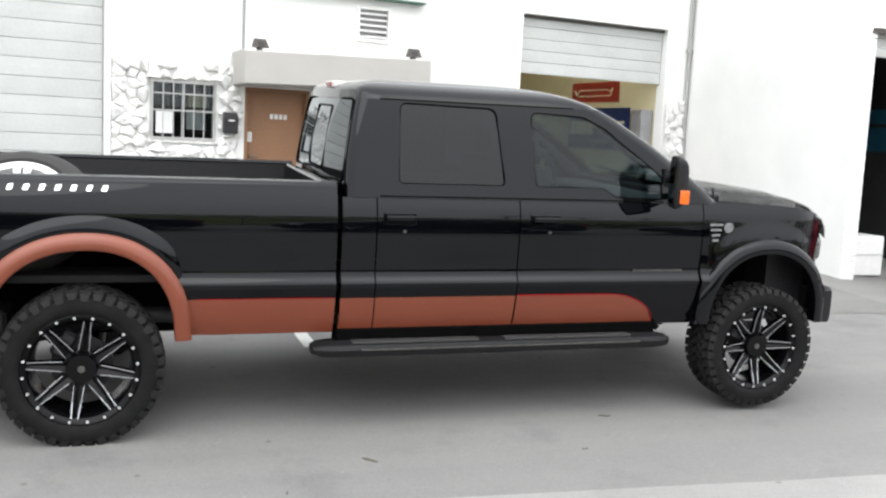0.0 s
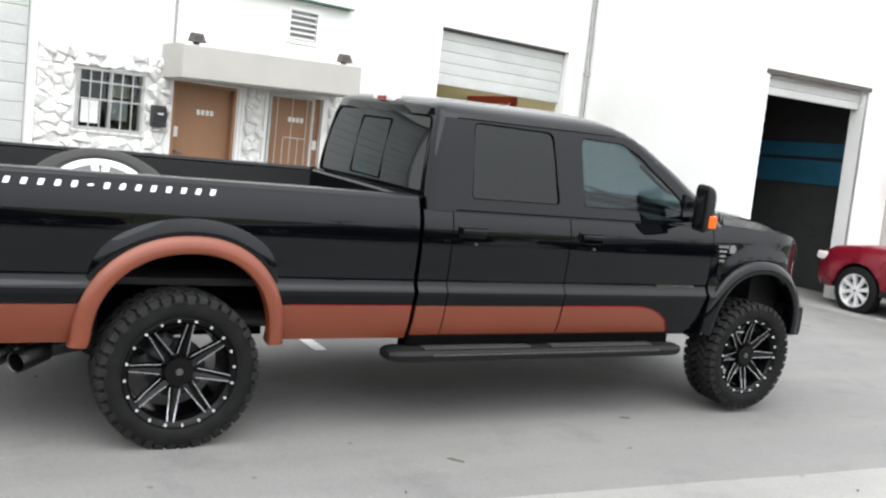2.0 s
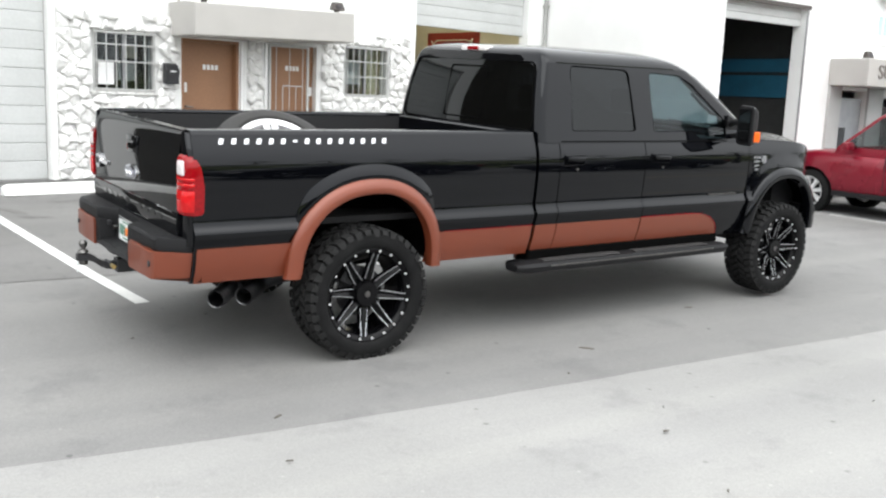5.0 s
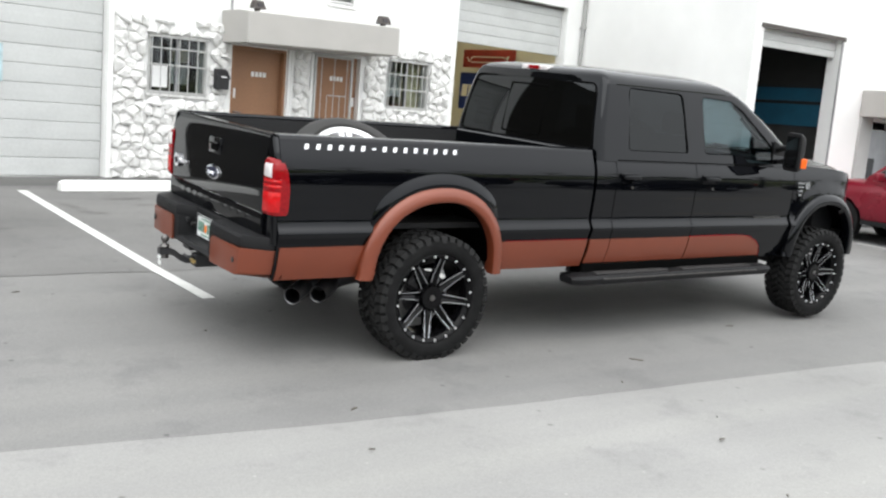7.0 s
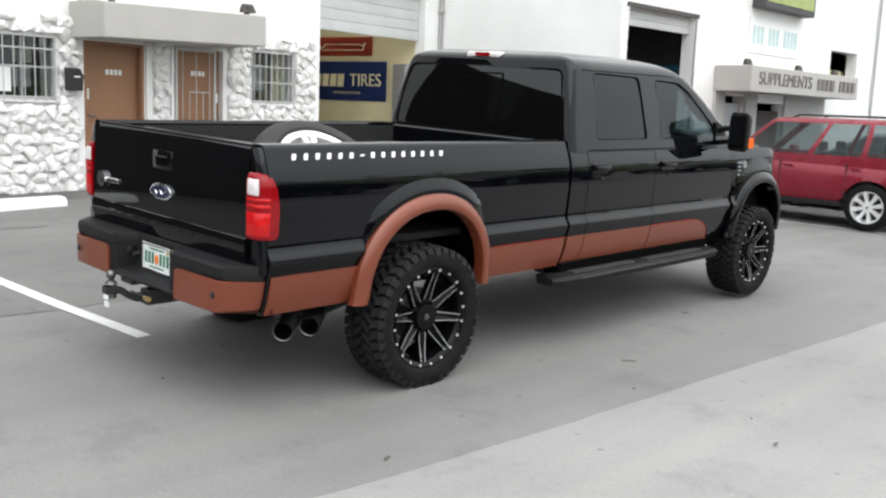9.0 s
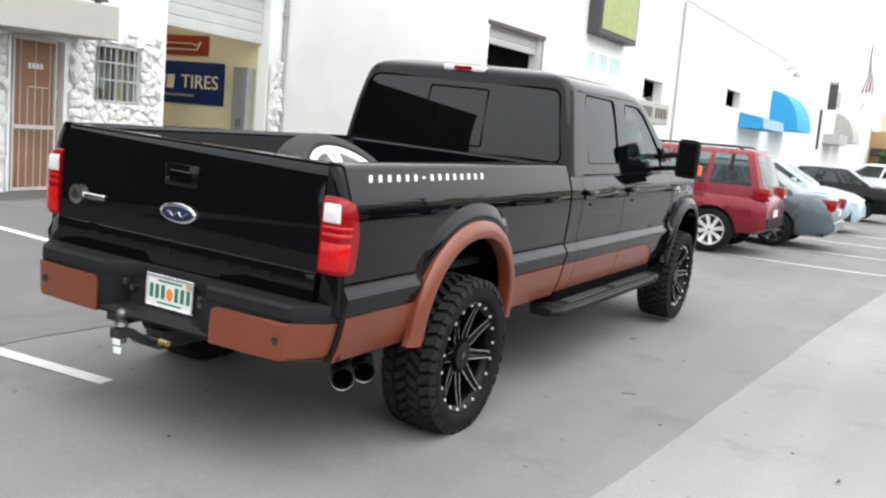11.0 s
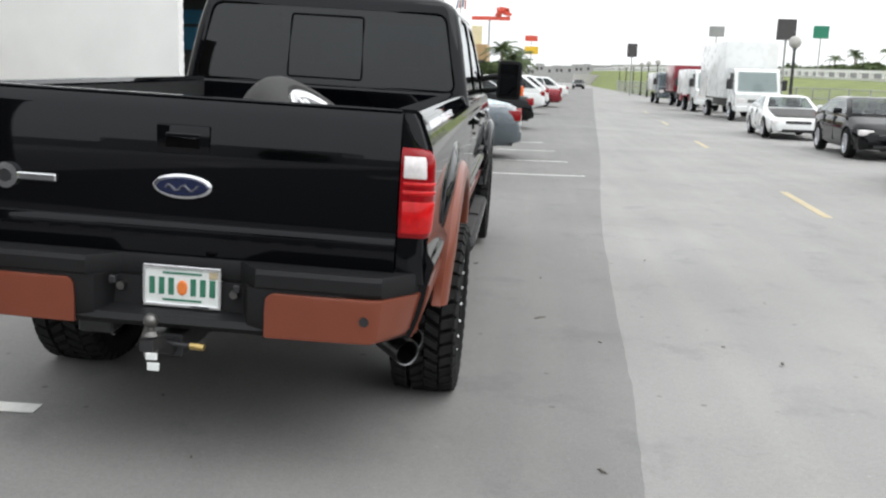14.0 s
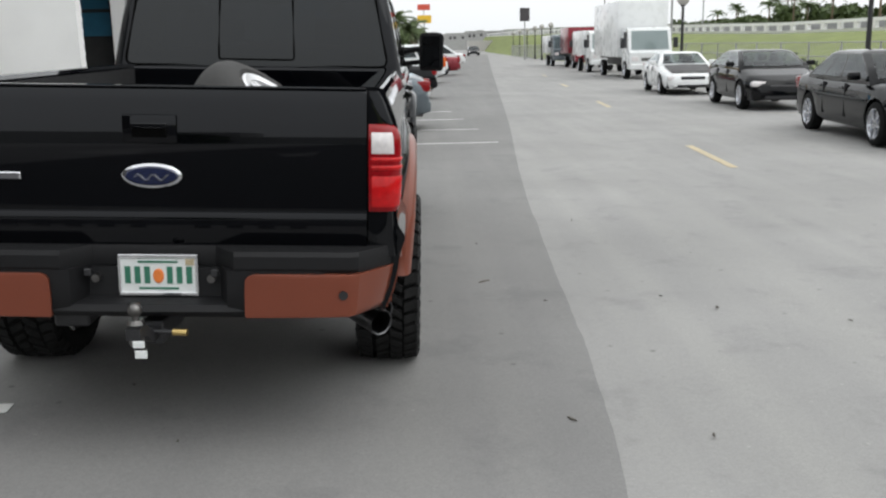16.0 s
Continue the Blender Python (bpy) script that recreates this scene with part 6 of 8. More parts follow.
# hood, cowl, front end
bm = bmesh.new()
rings = []
for x, z, w in ((3.80, 1.470, 0.90), (3.95, 1.482, 0.905), (4.2, 1.472, 0.90), (4.45, 1.448, 0.885), (4.65, 1.415, 0.865), (4.78, 1.378, 0.84), (4.87, 1.325, 0.81), (4.925, 1.255, 0.785), (4.945, 1.18, 0.77)):
    rings.append([(x + 0.12 * (1 - (abs(k) / 8) ** 2.4) * min(1.0, max(0.0, (x - 4.4) / 0.4)), w * k / 8, z - 0.014 * (abs(k) / 8) ** 2 - (0.062 if abs(k) == 8 else 0.018 if abs(k) == 7 else 0.0) * (1.0 if x < 4.8 else 0.5) + (0.012 if abs(k) < 4 and x < 4.8 else 0)) for k in range(-8, 9)])
loft(bm, rings, closed=False)
bmesh.ops.solidify(bm, geom=list(bm.faces), thickness=0.02)
part("hood", bm, PAINT, truck, smooth=40)
part("cowl", boxes((3.74, 3.98, -0.86, 0.86, 1.36, 1.44, 0.01)), PLASTIC, truck)
for y in (-0.4, 0.35):
    part("wiper", tube(bmesh.new(), [(4.00, y, 1.462), (3.99, y + 0.25, 1.475), (3.93, y + 0.50, 1.50)], 0.010, 5), BLACKMETAL, truck)
grille = part("grille", boxes((4.84, 4.98, -0.62, 0.62, 0.86, 1.22, 0.02)), CHROME, truck)
for z in (0.95, 1.04, 1.13):
    part("grille_bar", boxes((4.98, 4.995, -0.56, 0.56, z - 0.025, z + 0.025)), BLACKMETAL, grille)
for s in (-1, 1):
    bm = bmesh.new()
    y0, y1 = sorted((s * 0.60, s * 0.785))
    box(bm, 4.72, 4.935, y0, y1, 0.97, 1.165, 0.05, 3)
    part("headlamp", bm, HEADLAMP, truck, "clear headlamp", smooth=40)
bm = bmesh.new()
prof = [(4.93, -0.93), (5.03, -0.80), (5.08, -0.4), (5.09, 0.0), (5.08, 0.4), (5.03, 0.80), (4.93, 0.93), (4.80, 0.94), (4.80, -0.94)]
loft(bm, [[(4.8 + (x - 4.8) * f, y, z) for x, y in prof] for z, f in ((0.56, 0.9), (0.60, 1.0), (0.755, 1.0), (0.785, 0.95))])
part("front_bumper", bm, PLASTIC, truck, smooth=30)
part("radiator_core", boxes((4.5, 4.83, -0.74, 0.74, 0.60, 1.26)), BLACKMETAL, truck)
part("antenna", tube(bmesh.new(), [(3.93, -0.86, 1.42), (3.91, -0.86, 1.49)], 0.008, 6), BLACKMETAL, truck)

# ---- wheels ----
def truck_wheel(s):
    w = new("wheel")
    w.parent = truck
    R, W = 0.441, 0.160
    bm = bmesh.new()
    prof = [(0.306, -W * 0.80), (0.316, -W * 0.93), (0.338, -W * 1.0), (0.375, -W * 1.0), (0.402, -W * 0.95), (R - 0.034, -W * 0.86), (R - 0.031, -W * 0.6), (R - 0.030, 0), (R - 0.031, W * 0.6), (R - 0.034, W * 0.86), (0.402, W * 0.95), (0.375, W), (0.338, W), (0.316, W * 0.93), (0.306, W * 0.80)]
    revolve(bm, prof, 64)
    part("tyre", bm, RUBBER, w, "chunky off-road tyre", smooth=40)
    # tread lugs
    bm = bmesh.new()
    N = 40
    for k in range(N):
        a0 = 2 * math.pi * k / N
        for y, wy, da, skew, r0, dr in ((-0.112, 0.056, 0.125, 0.45, R - 0.032, 0.030), (-0.042, 0.062, 0.118, -0.95, R - 0.028, 0.028), (0.028, 0.062, 0.118, 0.95, R - 0.028, 0.028), (0.110, 0.056, 0.125, -0.45, R - 0.032, 0.030)):
            off = (0.5 if y in (-0.042, 0.110) else 0.0) * 2 * math.pi / N
            quad = []
            for u, v in ((-1, -1), (1, -1), (1, 1), (-1, 1)):
                yy = y + u * wy / 2
                aa = a0 + off + v * da / 2 * (0.86 if abs(y) > 0.1 else 0.68) + u * skew * 0.045
                quad.append((yy, aa))
            lo = [bm.verts.new(((r0 - 0.020) * math.cos(a), yy, (r0 - 0.020) * math.sin(a))) for yy, a in quad]
            hi = [bm.verts.new(((r0 + dr - (0.010 if abs(yy) > 0.125 else 0)) * math.cos(a), yy * 0.985, (r0 + dr - (0.010 if abs(yy) > 0.125 else 0)) * math.sin(a))) for yy, a in quad]
            bm.faces.new(hi)
            for i in range(4):
                bm.faces.new((lo[i], lo[(i + 1) % 4], hi[(i + 1) % 4], hi[i]))
        for sg in (-1, 1):
            a1 = a0 + (0.5 * 2 * math.pi / N if sg > 0 else 0)
            ra, rb = (0.388, R - 0.008) if k % 2 else (0.400, R - 0.008)
            lo, hi = [], []
            for r, a in ((ra, a1 - 0.045), (ra, a1 + 0.045), (rb, a1 + 0.060), (rb, a1 - 0.060)):
                lo.append(bm.verts.new((r * math.cos(a), sg * (W * 0.86), r * math.sin(a))))
                hi.append(bm.verts.new((r * math.cos(a), sg * (W * 0.86 + (0.025 if r < 0.41 else 0.010)), r * math.sin(a))))
            bm.faces.new(hi)
            for i in range(4):
                bm.faces.new((lo[i], lo[(i + 1) % 4], hi[(i + 1) % 4], hi[i]))
    tread = part("tread", bm, LUG, w, "staggered tread lugs")
    tread["kind"] = "stuff"
    # rim
    bm = bmesh.new()
    revolve(bm, [(0.308, s * W * 0.76), (0.311, s * W * 0.86), (0.304, s * W * 0.88), (0.278, s * W * 0.81), (0.267, s * W * 0.68), (0.258, s * W * 0.2), (0.252, -s * W * 0.6), (0.303, -s * W * 0.8)], 64)
    part("rim", bm, RIMBLACK, w, "gloss black rim barrel", smooth=40)
    part("brake_disc", cyl(bmesh.new(), (0, s * -0.02, 0), (0, s * 0.01, 0), 0.165, seg=40), BLACKMETAL, w)
    part("brake_caliper", boxes((-0.19, -0.09, min(s * -0.03, s * 0.05), max(s * -0.03, s * 0.05), -0.02, 0.14, 0.02)), BLACKMETAL, w)
    part("hub_cap", cyl(bmesh.new(), (0, s * 0.03, 0), (0, s * (W * 0.66), 0), 0.098, 0.078, seg=24), RIMBLACK, w)
    part("hub_mark", cyl(bmesh.new(), (0, s * W * 0.66, 0), (0, s * (W * 0.66 + 0.004), 0), 0.020, seg=12), STEEL, w)
    for k in range(8):
        a = 2 * math.pi * (k + 0.5) / 8
        rot = Matrix.Rotation(a, 4, "Y")
        bm = bmesh.new()
        rr = [(0.05, 0.026, W * 0.34, W * 0.50), (0.100, 0.030, W * 0.30, W * 0.54), (0.19, 0.025, W * 0.42, W * 0.66), (0.274, 0.020, W * 0.56, W * 0.82)]
        loft(bm, [[(r, s * yb, -h), (r, s * yb, h), (r, s * yt, h), (r, s * (yt - 0.016), 0.0), (r, s * yt, -h)] for r, h, yb, yt in rr])
        bmesh.ops.transform(bm, matrix=rot, verts=bm.verts)
        part("spoke", bm, RIMBLACK, w)
        for sg in (-1, 1):
            bm = bmesh.new()
            loft(bm, [[(r, s * (yt + 0.001), sg * (h - 0.0055)), (r, s * (yt + 0.001), sg * (h + 0.0005)), (r, s * (yt + 0.004), sg * (h + 0.0005)), (r, s * (yt + 0.004), sg * (h - 0.0055))] for r, h, yb, yt in rr[1:]])
            bmesh.ops.transform(bm, matrix=rot, verts=bm.verts)
            part("milled_edge", bm, MACHINED, w)
    for k in range(20):
        a = 2 * math.pi * k / 20
        bm = cyl(bmesh.new(), (0.294 * math.cos(a), s * W * 0.80, 0.294 * math.sin(a)), (0.294 * math.cos(a), s * (W * 0.80 + 0.014), 0.294 * math.sin(a)), 0.010, 0.007, seg=8)
        part("rivet", bm, BRIGHT_ALLOY, w)
    for k in range(8):
        a = 2 * math.pi * k / 8
        part("lug_nut", cyl(bmesh.new(), (0.085 * math.cos(a), s * 0.04, 0.085 * math.sin(a)), (0.085 * math.cos(a), s * 0.075, 0.085 * math.sin(a)), 0.011, seg=6), BLACKMETAL, w)
    return w


def copy_part(ob, m):
    made = {}
    for o in (ob, *ob.children_recursive):
        made[o] = o.copy()
        scene.collection.objects.link(made[o])
        made[o].parent = made.get(o.parent, o.parent)
    made[ob].matrix_basis = m
    return made[ob]


for s in (-1, 1):
    w = truck_wheel(s)
    w.matrix_basis = pose(-0.05, s * 0.893, 0.422, 0, 30, 0)
    copy_part(w, pose(AX - 0.072, s * 0.885, 0.414, 0, 21, 0) @ Matrix.Diagonal((0.955, 0.955, 0.955, 1)))

# ---- spare wheel lying in the bed ----
spare = thing("spare_wheel", "spare tyre with a bright alloy rim leaning in the truck bed", "wheel", m=pose(-0.14, 6.197, 0.056, 2.0, -0.45, 0.08) @ pose(-0.42, -0.36, 1.205, -50, 0, -7))
bm = bmesh.new()
revolve(bm, [(0.275, -0.09), (0.285, -0.12), (0.305, -0.135), (0.345, -0.132), (0.385, -0.115), (0.412, -0.085), (0.426, -0.045), (0.43, 0), (0.426, 0.045), (0.412, 0.085), (0.385, 0.115), (0.345, 0.132), (0.305, 0.135), (0.285, 0.12), (0.275, 0.09)], 56)
part("tyre", bm, SIDEWALL_GREY, spare, "dusty black tyre", smooth=40)
bm = bmesh.new()
revolve(bm, [(0.28, -0.09), (0.282, -0.128), (0.272, -0.134), (0.240, -0.124), (0.232, -0.08), (0.245, 0.0), (0.255, 0.09), (0.28, 0.09)], 56)
part("rim", bm, BRIGHT_ALLOY, spare, smooth=40)
for k in range(10):
    a = 2 * math.pi * (k // 2) / 5 - math.pi / 2 + (k % 2 - 0.5) * 0.26
    bm = bmesh.new()
    loft(bm, [[(r, -0.118 + (0.02 if r < 0.1 else 0), -h), (r, -0.118 + (0.02 if r < 0.1 else 0), h), (r, -0.05, h * 0.8), (r, -0.05, -h * 0.8)] for r, h in ((0.03, 0.024), (0.10, 0.018), (0.16, 0.016), (0.240, 0.022))])
    bmesh.ops.transform(bm, matrix=Matrix.Rotation(a, 4, "Y"), verts=bm.verts)
    part("spoke", bm, BRIGHT_ALLOY, spare, smooth=40)
part("centre_cap", cyl(bmesh.new(), (0, -0.11, 0), (0, -0.05, 0), 0.05, seg=20), BLACKMETAL, spare)


# ---- parked vehicles ----
def paint(name, color, metal=0.3):
    return material(name, color, 0.28 if max(color) > 0.05 else 0.06, metal=metal, vary=0.02, scale=3, fine=200, bump=0.0, coat=0.45 if max(color) > 0.05 else 0.0, coat_rough=0.04, spec=0.4 if max(color) > 0.05 else 0.3)


def car_wheel(parent, x, y, r, s, w=0.105, spokes=7, metal=None):
    """A road wheel: tyre, rim and spokes, its outer face towards s."""
    hub = new("wheel")
    hub.parent = parent
    hub.matrix_basis = pose(x, y, r)
    rim = r * 0.70
    bm = bmesh.new()
    revolve(bm, [(rim, -w), (rim + 0.02, -w * 1.05), (r - 0.03, -w), (r, -w * 0.75), (r, w * 0.75), (r - 0.03, w), (rim + 0.02, w * 1.05), (rim, w)], 36)
    part("tyre", bm, RUBBER, hub, smooth=40)
    bm = bmesh.new()
    revolve(bm, [(rim + 0.005, s * w), (rim - 0.012, s * w * 0.98), (rim - 0.03, s * w * 0.6), (rim - 0.04, -s * w * 0.5)], 36)
    part("rim", bm, metal or MACHINED, hub, smooth=40)
    for k in range(spokes):
        bm = bmesh.new()
        loft(bm, [[(q, s * w * 0.45, -h), (q, s * w * 0.45, h), (q, s * yt, h * 0.8), (q, s * yt, -h * 0.8)] for q, h, yt in ((0.02, 0.03, w * 0.8), (rim * 0.5, 0.030, w * 0.75), (rim - 0.02, 0.040, w * 0.9))])
        bmesh.ops.transform(bm, matrix=Matrix.Rotation(2 * math.pi * k / spokes + 0.2, 4, "Y"), verts=bm.verts)
        part("spoke", bm, metal or MACHINED, hub)
    part("brake_disc", cyl(bmesh.new(), (0, -s * 0.02, 0), (0, s * 0.01, 0), rim * 0.82, seg=24), BLACKMETAL, hub)
    return hub


def car(name, label, m, paint_mat, L, W, H, wb, tables, wheel_r=0.32, sill=0.24, belt=0.95, group="", rear_axle=None, hood_mat=None, rack=False, spokes=7, trim=None, glass=None, rim_mat=None):
    """A road car; x forward, its middle over the origin. tables: height of hood and deck, plan width, and the glasshouse."""
    ob = thing(name, label, "car" if name not in ("suv",) else "suv", group, m=m)
    ra = -wb / 2 if rear_axle is None else rear_axle
    fa = ra + wb
    hw = W / 2
    top = lambda x: lerp(x / L, tables["top"])
    plan = lambda x: hw * lerp(x / L, tables.get("plan", [(-0.5, 0.80), (-0.485, 0.90), (-0.44, 0.965), (-0.2, 1.0), (0.25, 1.0), (0.40, 0.95), (0.47, 0.84), (0.5, 0.66)]))
    low = lambda x: sill + lerp(x / L, [(-0.5, 0.10), (-0.46, 0.04), (-0.40, 0.0), (0.42, 0.0), (0.48, 0.0), (0.5, 0.06)])
    arch_r = wheel_r + 0.055
    xs = sorted({-L / 2 + L * k / 60 for k in range(61)} | {a + arch_r * math.cos(math.pi * k / 14) for a in (ra, fa) for k in range(15)})
    xs = [x for k, x in enumerate(xs) if k == 0 or x - xs[k - 1] > 0.012]
    bm = bmesh.new()
    cols = []
    for x in xs:
        lo = low(x)
        for a in (ra, fa):
            d = abs(x - a)
            if d < arch_r:
                lo = max(lo, wheel_r + math.sqrt(arch_r ** 2 - d * d))
        w, t = plan(x), top(x)
        half = []
        for f, z in ((0.90, sill), (0.965, sill + 0.09), (0.99, sill + (t - sill) * 0.30), (1.0, sill + (t - sill) * 0.55), (0.988, sill + (t - sill) * 0.70), (0.972, sill + (t - sill) * 0.80), (0.945, t - 0.085), (0.90, t - 0.045), (0.82, t - 0.016), (0.55, t + 0.010), (0.0, t + 0.02)):
            half.append((x, w * f, min(max(z, lo), max(t, lo + 0.02))))
        cols.append([(a, -b, c) for a, b, c in half] + half[-2::-1])
    loft(bm, cols, closed=False)
    for c in (cols[0], cols[-1]):
        bm.faces.new([bm.verts.new(p) for p in c])
    bmesh.ops.remove_doubles(bm, verts=bm.verts, dist=0.002)
    body = part("body", bm, paint_mat, ob, smooth=38)
    if hood_mat:
        bm = bmesh.new()
        hx = [x for x in xs if 0.20 * L < x < 0.455 * L]
        loft(bm, [[(x, plan(x) * f, top(x) + 0.016 + 0.014 * (1 - abs(f))) for f in (-0.78, -0.4, 0, 0.4, 0.78)] for x in hx], closed=False)
        part("hood", bm, hood_mat, ob, "matt black hood", smooth=40)
    part("underbody", boxes((-L * 0.47, L * 0.46, -hw * 0.86, hw * 0.86, sill + 0.01, sill + 0.25)), BLACKMETAL, ob)
    # glasshouse
    g = tables["house"]          # rear foot, rear top, front top, front foot, as parts of the length
    roof_w = tables.get("roof", 0.72)
    levels = [(0.0, 0.93), (0.10, 0.92), (0.5, 0.5 * (0.92 + roof_w)), (0.86, roof_w + 0.03), (0.95, roof_w - 0.04), (1.0, roof_w - 0.18)]
    rings = []
    for t, wf in levels:
        tt = min(1.0, t / 0.95)
        z = belt + (H - belt) * t - (0.13 if t == 0.0 else 0.0)
        xb = L * (g[0] + (g[1] - g[0]) * tt) + (0.16 if t == 1.0 else 0)
        xf = L * (g[3] + (g[2] - g[3]) * tt) - (0.22 if t == 1.0 else 0)
        w = hw * wf
        side = [xb + 0.02, xb + (xf - xb) * 0.0 + 0.13, xb + (xf - xb) * 0.27, xb + (xf - xb) * 0.30, xb + (xf - xb) * 0.55, xb + (xf - xb) * 0.58, xf - 0.09, xf - 0.02]
        ring = [(xb - 0.05, -w * 0.45, z), (xb - 0.05, w * 0.45, z), (xb - 0.02, w * 0.88, z)]
        ring += [(x, w, z) for x in side]
        ring += [(xf + 0.04, w * 0.86, z), (xf + 0.10, w * 0.45, z), (xf + 0.10, -w * 0.45, z), (xf + 0.04, -w * 0.86, z)]
        ring += [(x, -w, z) for x in side[::-1]] + [(xb - 0.02, -w * 0.88, z)]
        rings.append(ring)
    bm = bmesh.new()
    vs = [[bm.verts.new(p) for p in r] for r in rings]
    n = len(rings[0])
    panes = {}
    for j in range(len(rings) - 1):
        for k in range(n):
            co = (vs[j][k], vs[j][(k + 1) % n], vs[j + 1][(k + 1) % n], vs[j + 1][k])
            key = None
            if j in (1, 2):
                key = {0: "r", n - 1: "r", 1: "r", 4: "l0", 6: "l1", 8: "l2", 11: "f", 12: "f", 13: "f", 16: "q2", 18: "q1", 20: "q0"}.get(k)
            if key:
                panes.setdefault(key, []).append([v.co.copy() for v in co])
            else:
                bm.faces.new(co)
    bm.faces.new(vs[-1])
    part("glasshouse_frame", bm, paint_mat, ob, smooth=45)
    for key, quads in panes.items():
        gb = bmesh.new()
        for q in quads:
            gb.faces.new([gb.verts.new(p) for p in q])
        bmesh.ops.remove_doubles(gb, verts=gb.verts, dist=0.001)
        part("rear_window" if key == "r" else "windscreen" if key == "f" else "side_window", gb, glass or GLASS_CAR, ob, smooth=60)
    part("cabin", boxes((L * g[0] + 0.25, L * g[3] - 0.35, -hw * 0.8, hw * 0.8, sill + 0.2, belt - 0.03)), INTERIOR, ob)
    for x in (L * (g[0] * 0.45 + g[3] * 0.55), L * (g[0] * 0.78 + g[3] * 0.22)):
        for y in (-hw * 0.42, hw * 0.42):
            bm = bmesh.new()
            box(bm, x - 0.08, x + 0.08, y - 0.22, y + 0.22, belt - 0.2, belt + 0.10, 0.04, 2)
            box(bm, x - 0.06, x + 0.04, y - 0.12, y + 0.12, belt + 0.11, belt + 0.27, 0.03, 2)
            part("seat", bm, INTERIOR, ob, smooth=40)
    for s in (-1, 1):
        for ax in (ra, fa):
            car_wheel(ob, ax, s * (hw - 0.115), wheel_r, s, spokes=spokes, metal=rim_mat or MACHINED)
            bm = bmesh.new()
            loft(bm, [[(ax + (arch_r + 0.01) * math.cos(math.pi * k / 14), s * y, wheel_r + (arch_r + 0.01) * math.sin(math.pi * k / 14)) for k in range(15)] for y in (hw * 0.95, hw * 0.5)], closed=False)
            part("wheel_liner", bm, BLACKMETAL, ob, smooth=40)
        bm = bmesh.new()
        y0, y1 = sorted((s * hw * 0.97, s * (hw + 0.17)))
        box(bm, L * g[3] - 0.42, L * g[3] - 0.30, y0, y1, belt + 0.02, belt + 0.15, 0.03, 2)
        part("door_mirror", bm, paint_mat, ob, smooth=40)
        # lamps
        z = top(-L * 0.46)
        y0, y1 = sorted((s * hw * 0.58, s * plan(-L * 0.485) * 1.0))
        lz = tables.get("tail", (z - 0.26, z - 0.06))
        bm = bmesh.new()
        box(bm, -L * 0.5 + tables.get("tail_in", -0.012), -L * 0.445, y0, y1 if s > 0 else y1, lz[0], lz[1], 0.02, 2)
        lamp = part("tail_lamp", bm, REDLENS, ob, smooth=40)
        part("reverse_lens", boxes((-L * 0.5 + tables.get("tail_in", -0.012) - 0.006, -L * 0.49, y0 + 0.04, y1 - 0.06, lz[0] + 0.02, lz[0] + 0.07)), CLEARLENS, lamp)
        zf = top(L * 0.46) - 0.13
        y0, y1 = sorted((s * hw * 0.50, s * plan(L * 0.455)))
        bm = bmesh.new()
        box(bm, L * 0.425, L * 0.488, y0, y1, zf - 0.06, zf + 0.07, 0.035, 2)
        part("headlamp", bm, CLEARLENS, ob, smooth=40)
        for x in (L * (g[0] * 0.62 + g[3] * 0.38), L * (g[0] * 0.28 + g[3] * 0.72)):
            y0, y1 = sorted((s * hw * 0.985, s * (hw * 1.0 + 0.02)))
            part("door_handle", boxes((x - 0.30, x - 0.14, y0, y1, belt - 0.13, belt - 0.10, 0.008)), paint_mat, ob)
            part("door_gap", boxes((x - 0.085, x - 0.078, min(s * hw * 0.95, s * (hw + 0.001)), max(s * hw * 0.95, s * (hw + 0.001)), sill + 0.14, belt - 0.05)), BLACKMETAL, ob)
        if rack:
            part("roof_rail", tube(bmesh.new(), [(L * g[1] + 0.2, s * hw * roof_w * 0.86, H - 0.02), (L * g[1] + 0.3, s * hw * roof_w * 0.86, H + 0.03), (L * g[2] - 0.35, s * hw * roof_w * 0.86, H + 0.03), (L * g[2] - 0.25, s * hw * roof_w * 0.86, H - 0.02)], 0.016, 8), BLACKMETAL, ob)
        if trim:
            part("sill_trim", boxes((ra + arch_r, fa - arch_r, min(s * hw * 0.93, s * hw * 0.99), max(s * hw * 0.93, s * hw * 0.99), sill - 0.01, sill + 0.07, 0.01)), trim, ob)
    part("grille", boxes((L * 0.47, L * 0.499, -hw * 0.42, hw * 0.42, sill + 0.22, sill + 0.36, 0.02)), BLACKMETAL, ob)
    part("lower_intake", boxes((L * 0.475, L * 0.501, -hw * 0.55, hw * 0.55, sill + 0.04, sill + 0.13, 0.02)), BLACKMETAL, ob)
    part("rear_plate", boxes((-L * 0.5 - 0.012, -L * 0.495, -0.16, 0.16, 0.62, 0.74)), PLATEWHITE, ob)
    part("rear_bumper", boxes((-L * 0.5 - 0.02, -L * 0.46, -hw * 0.82, hw * 0.82, sill + 0.10, sill + 0.30, 0.03)), trim or paint_mat, ob)
    return ob


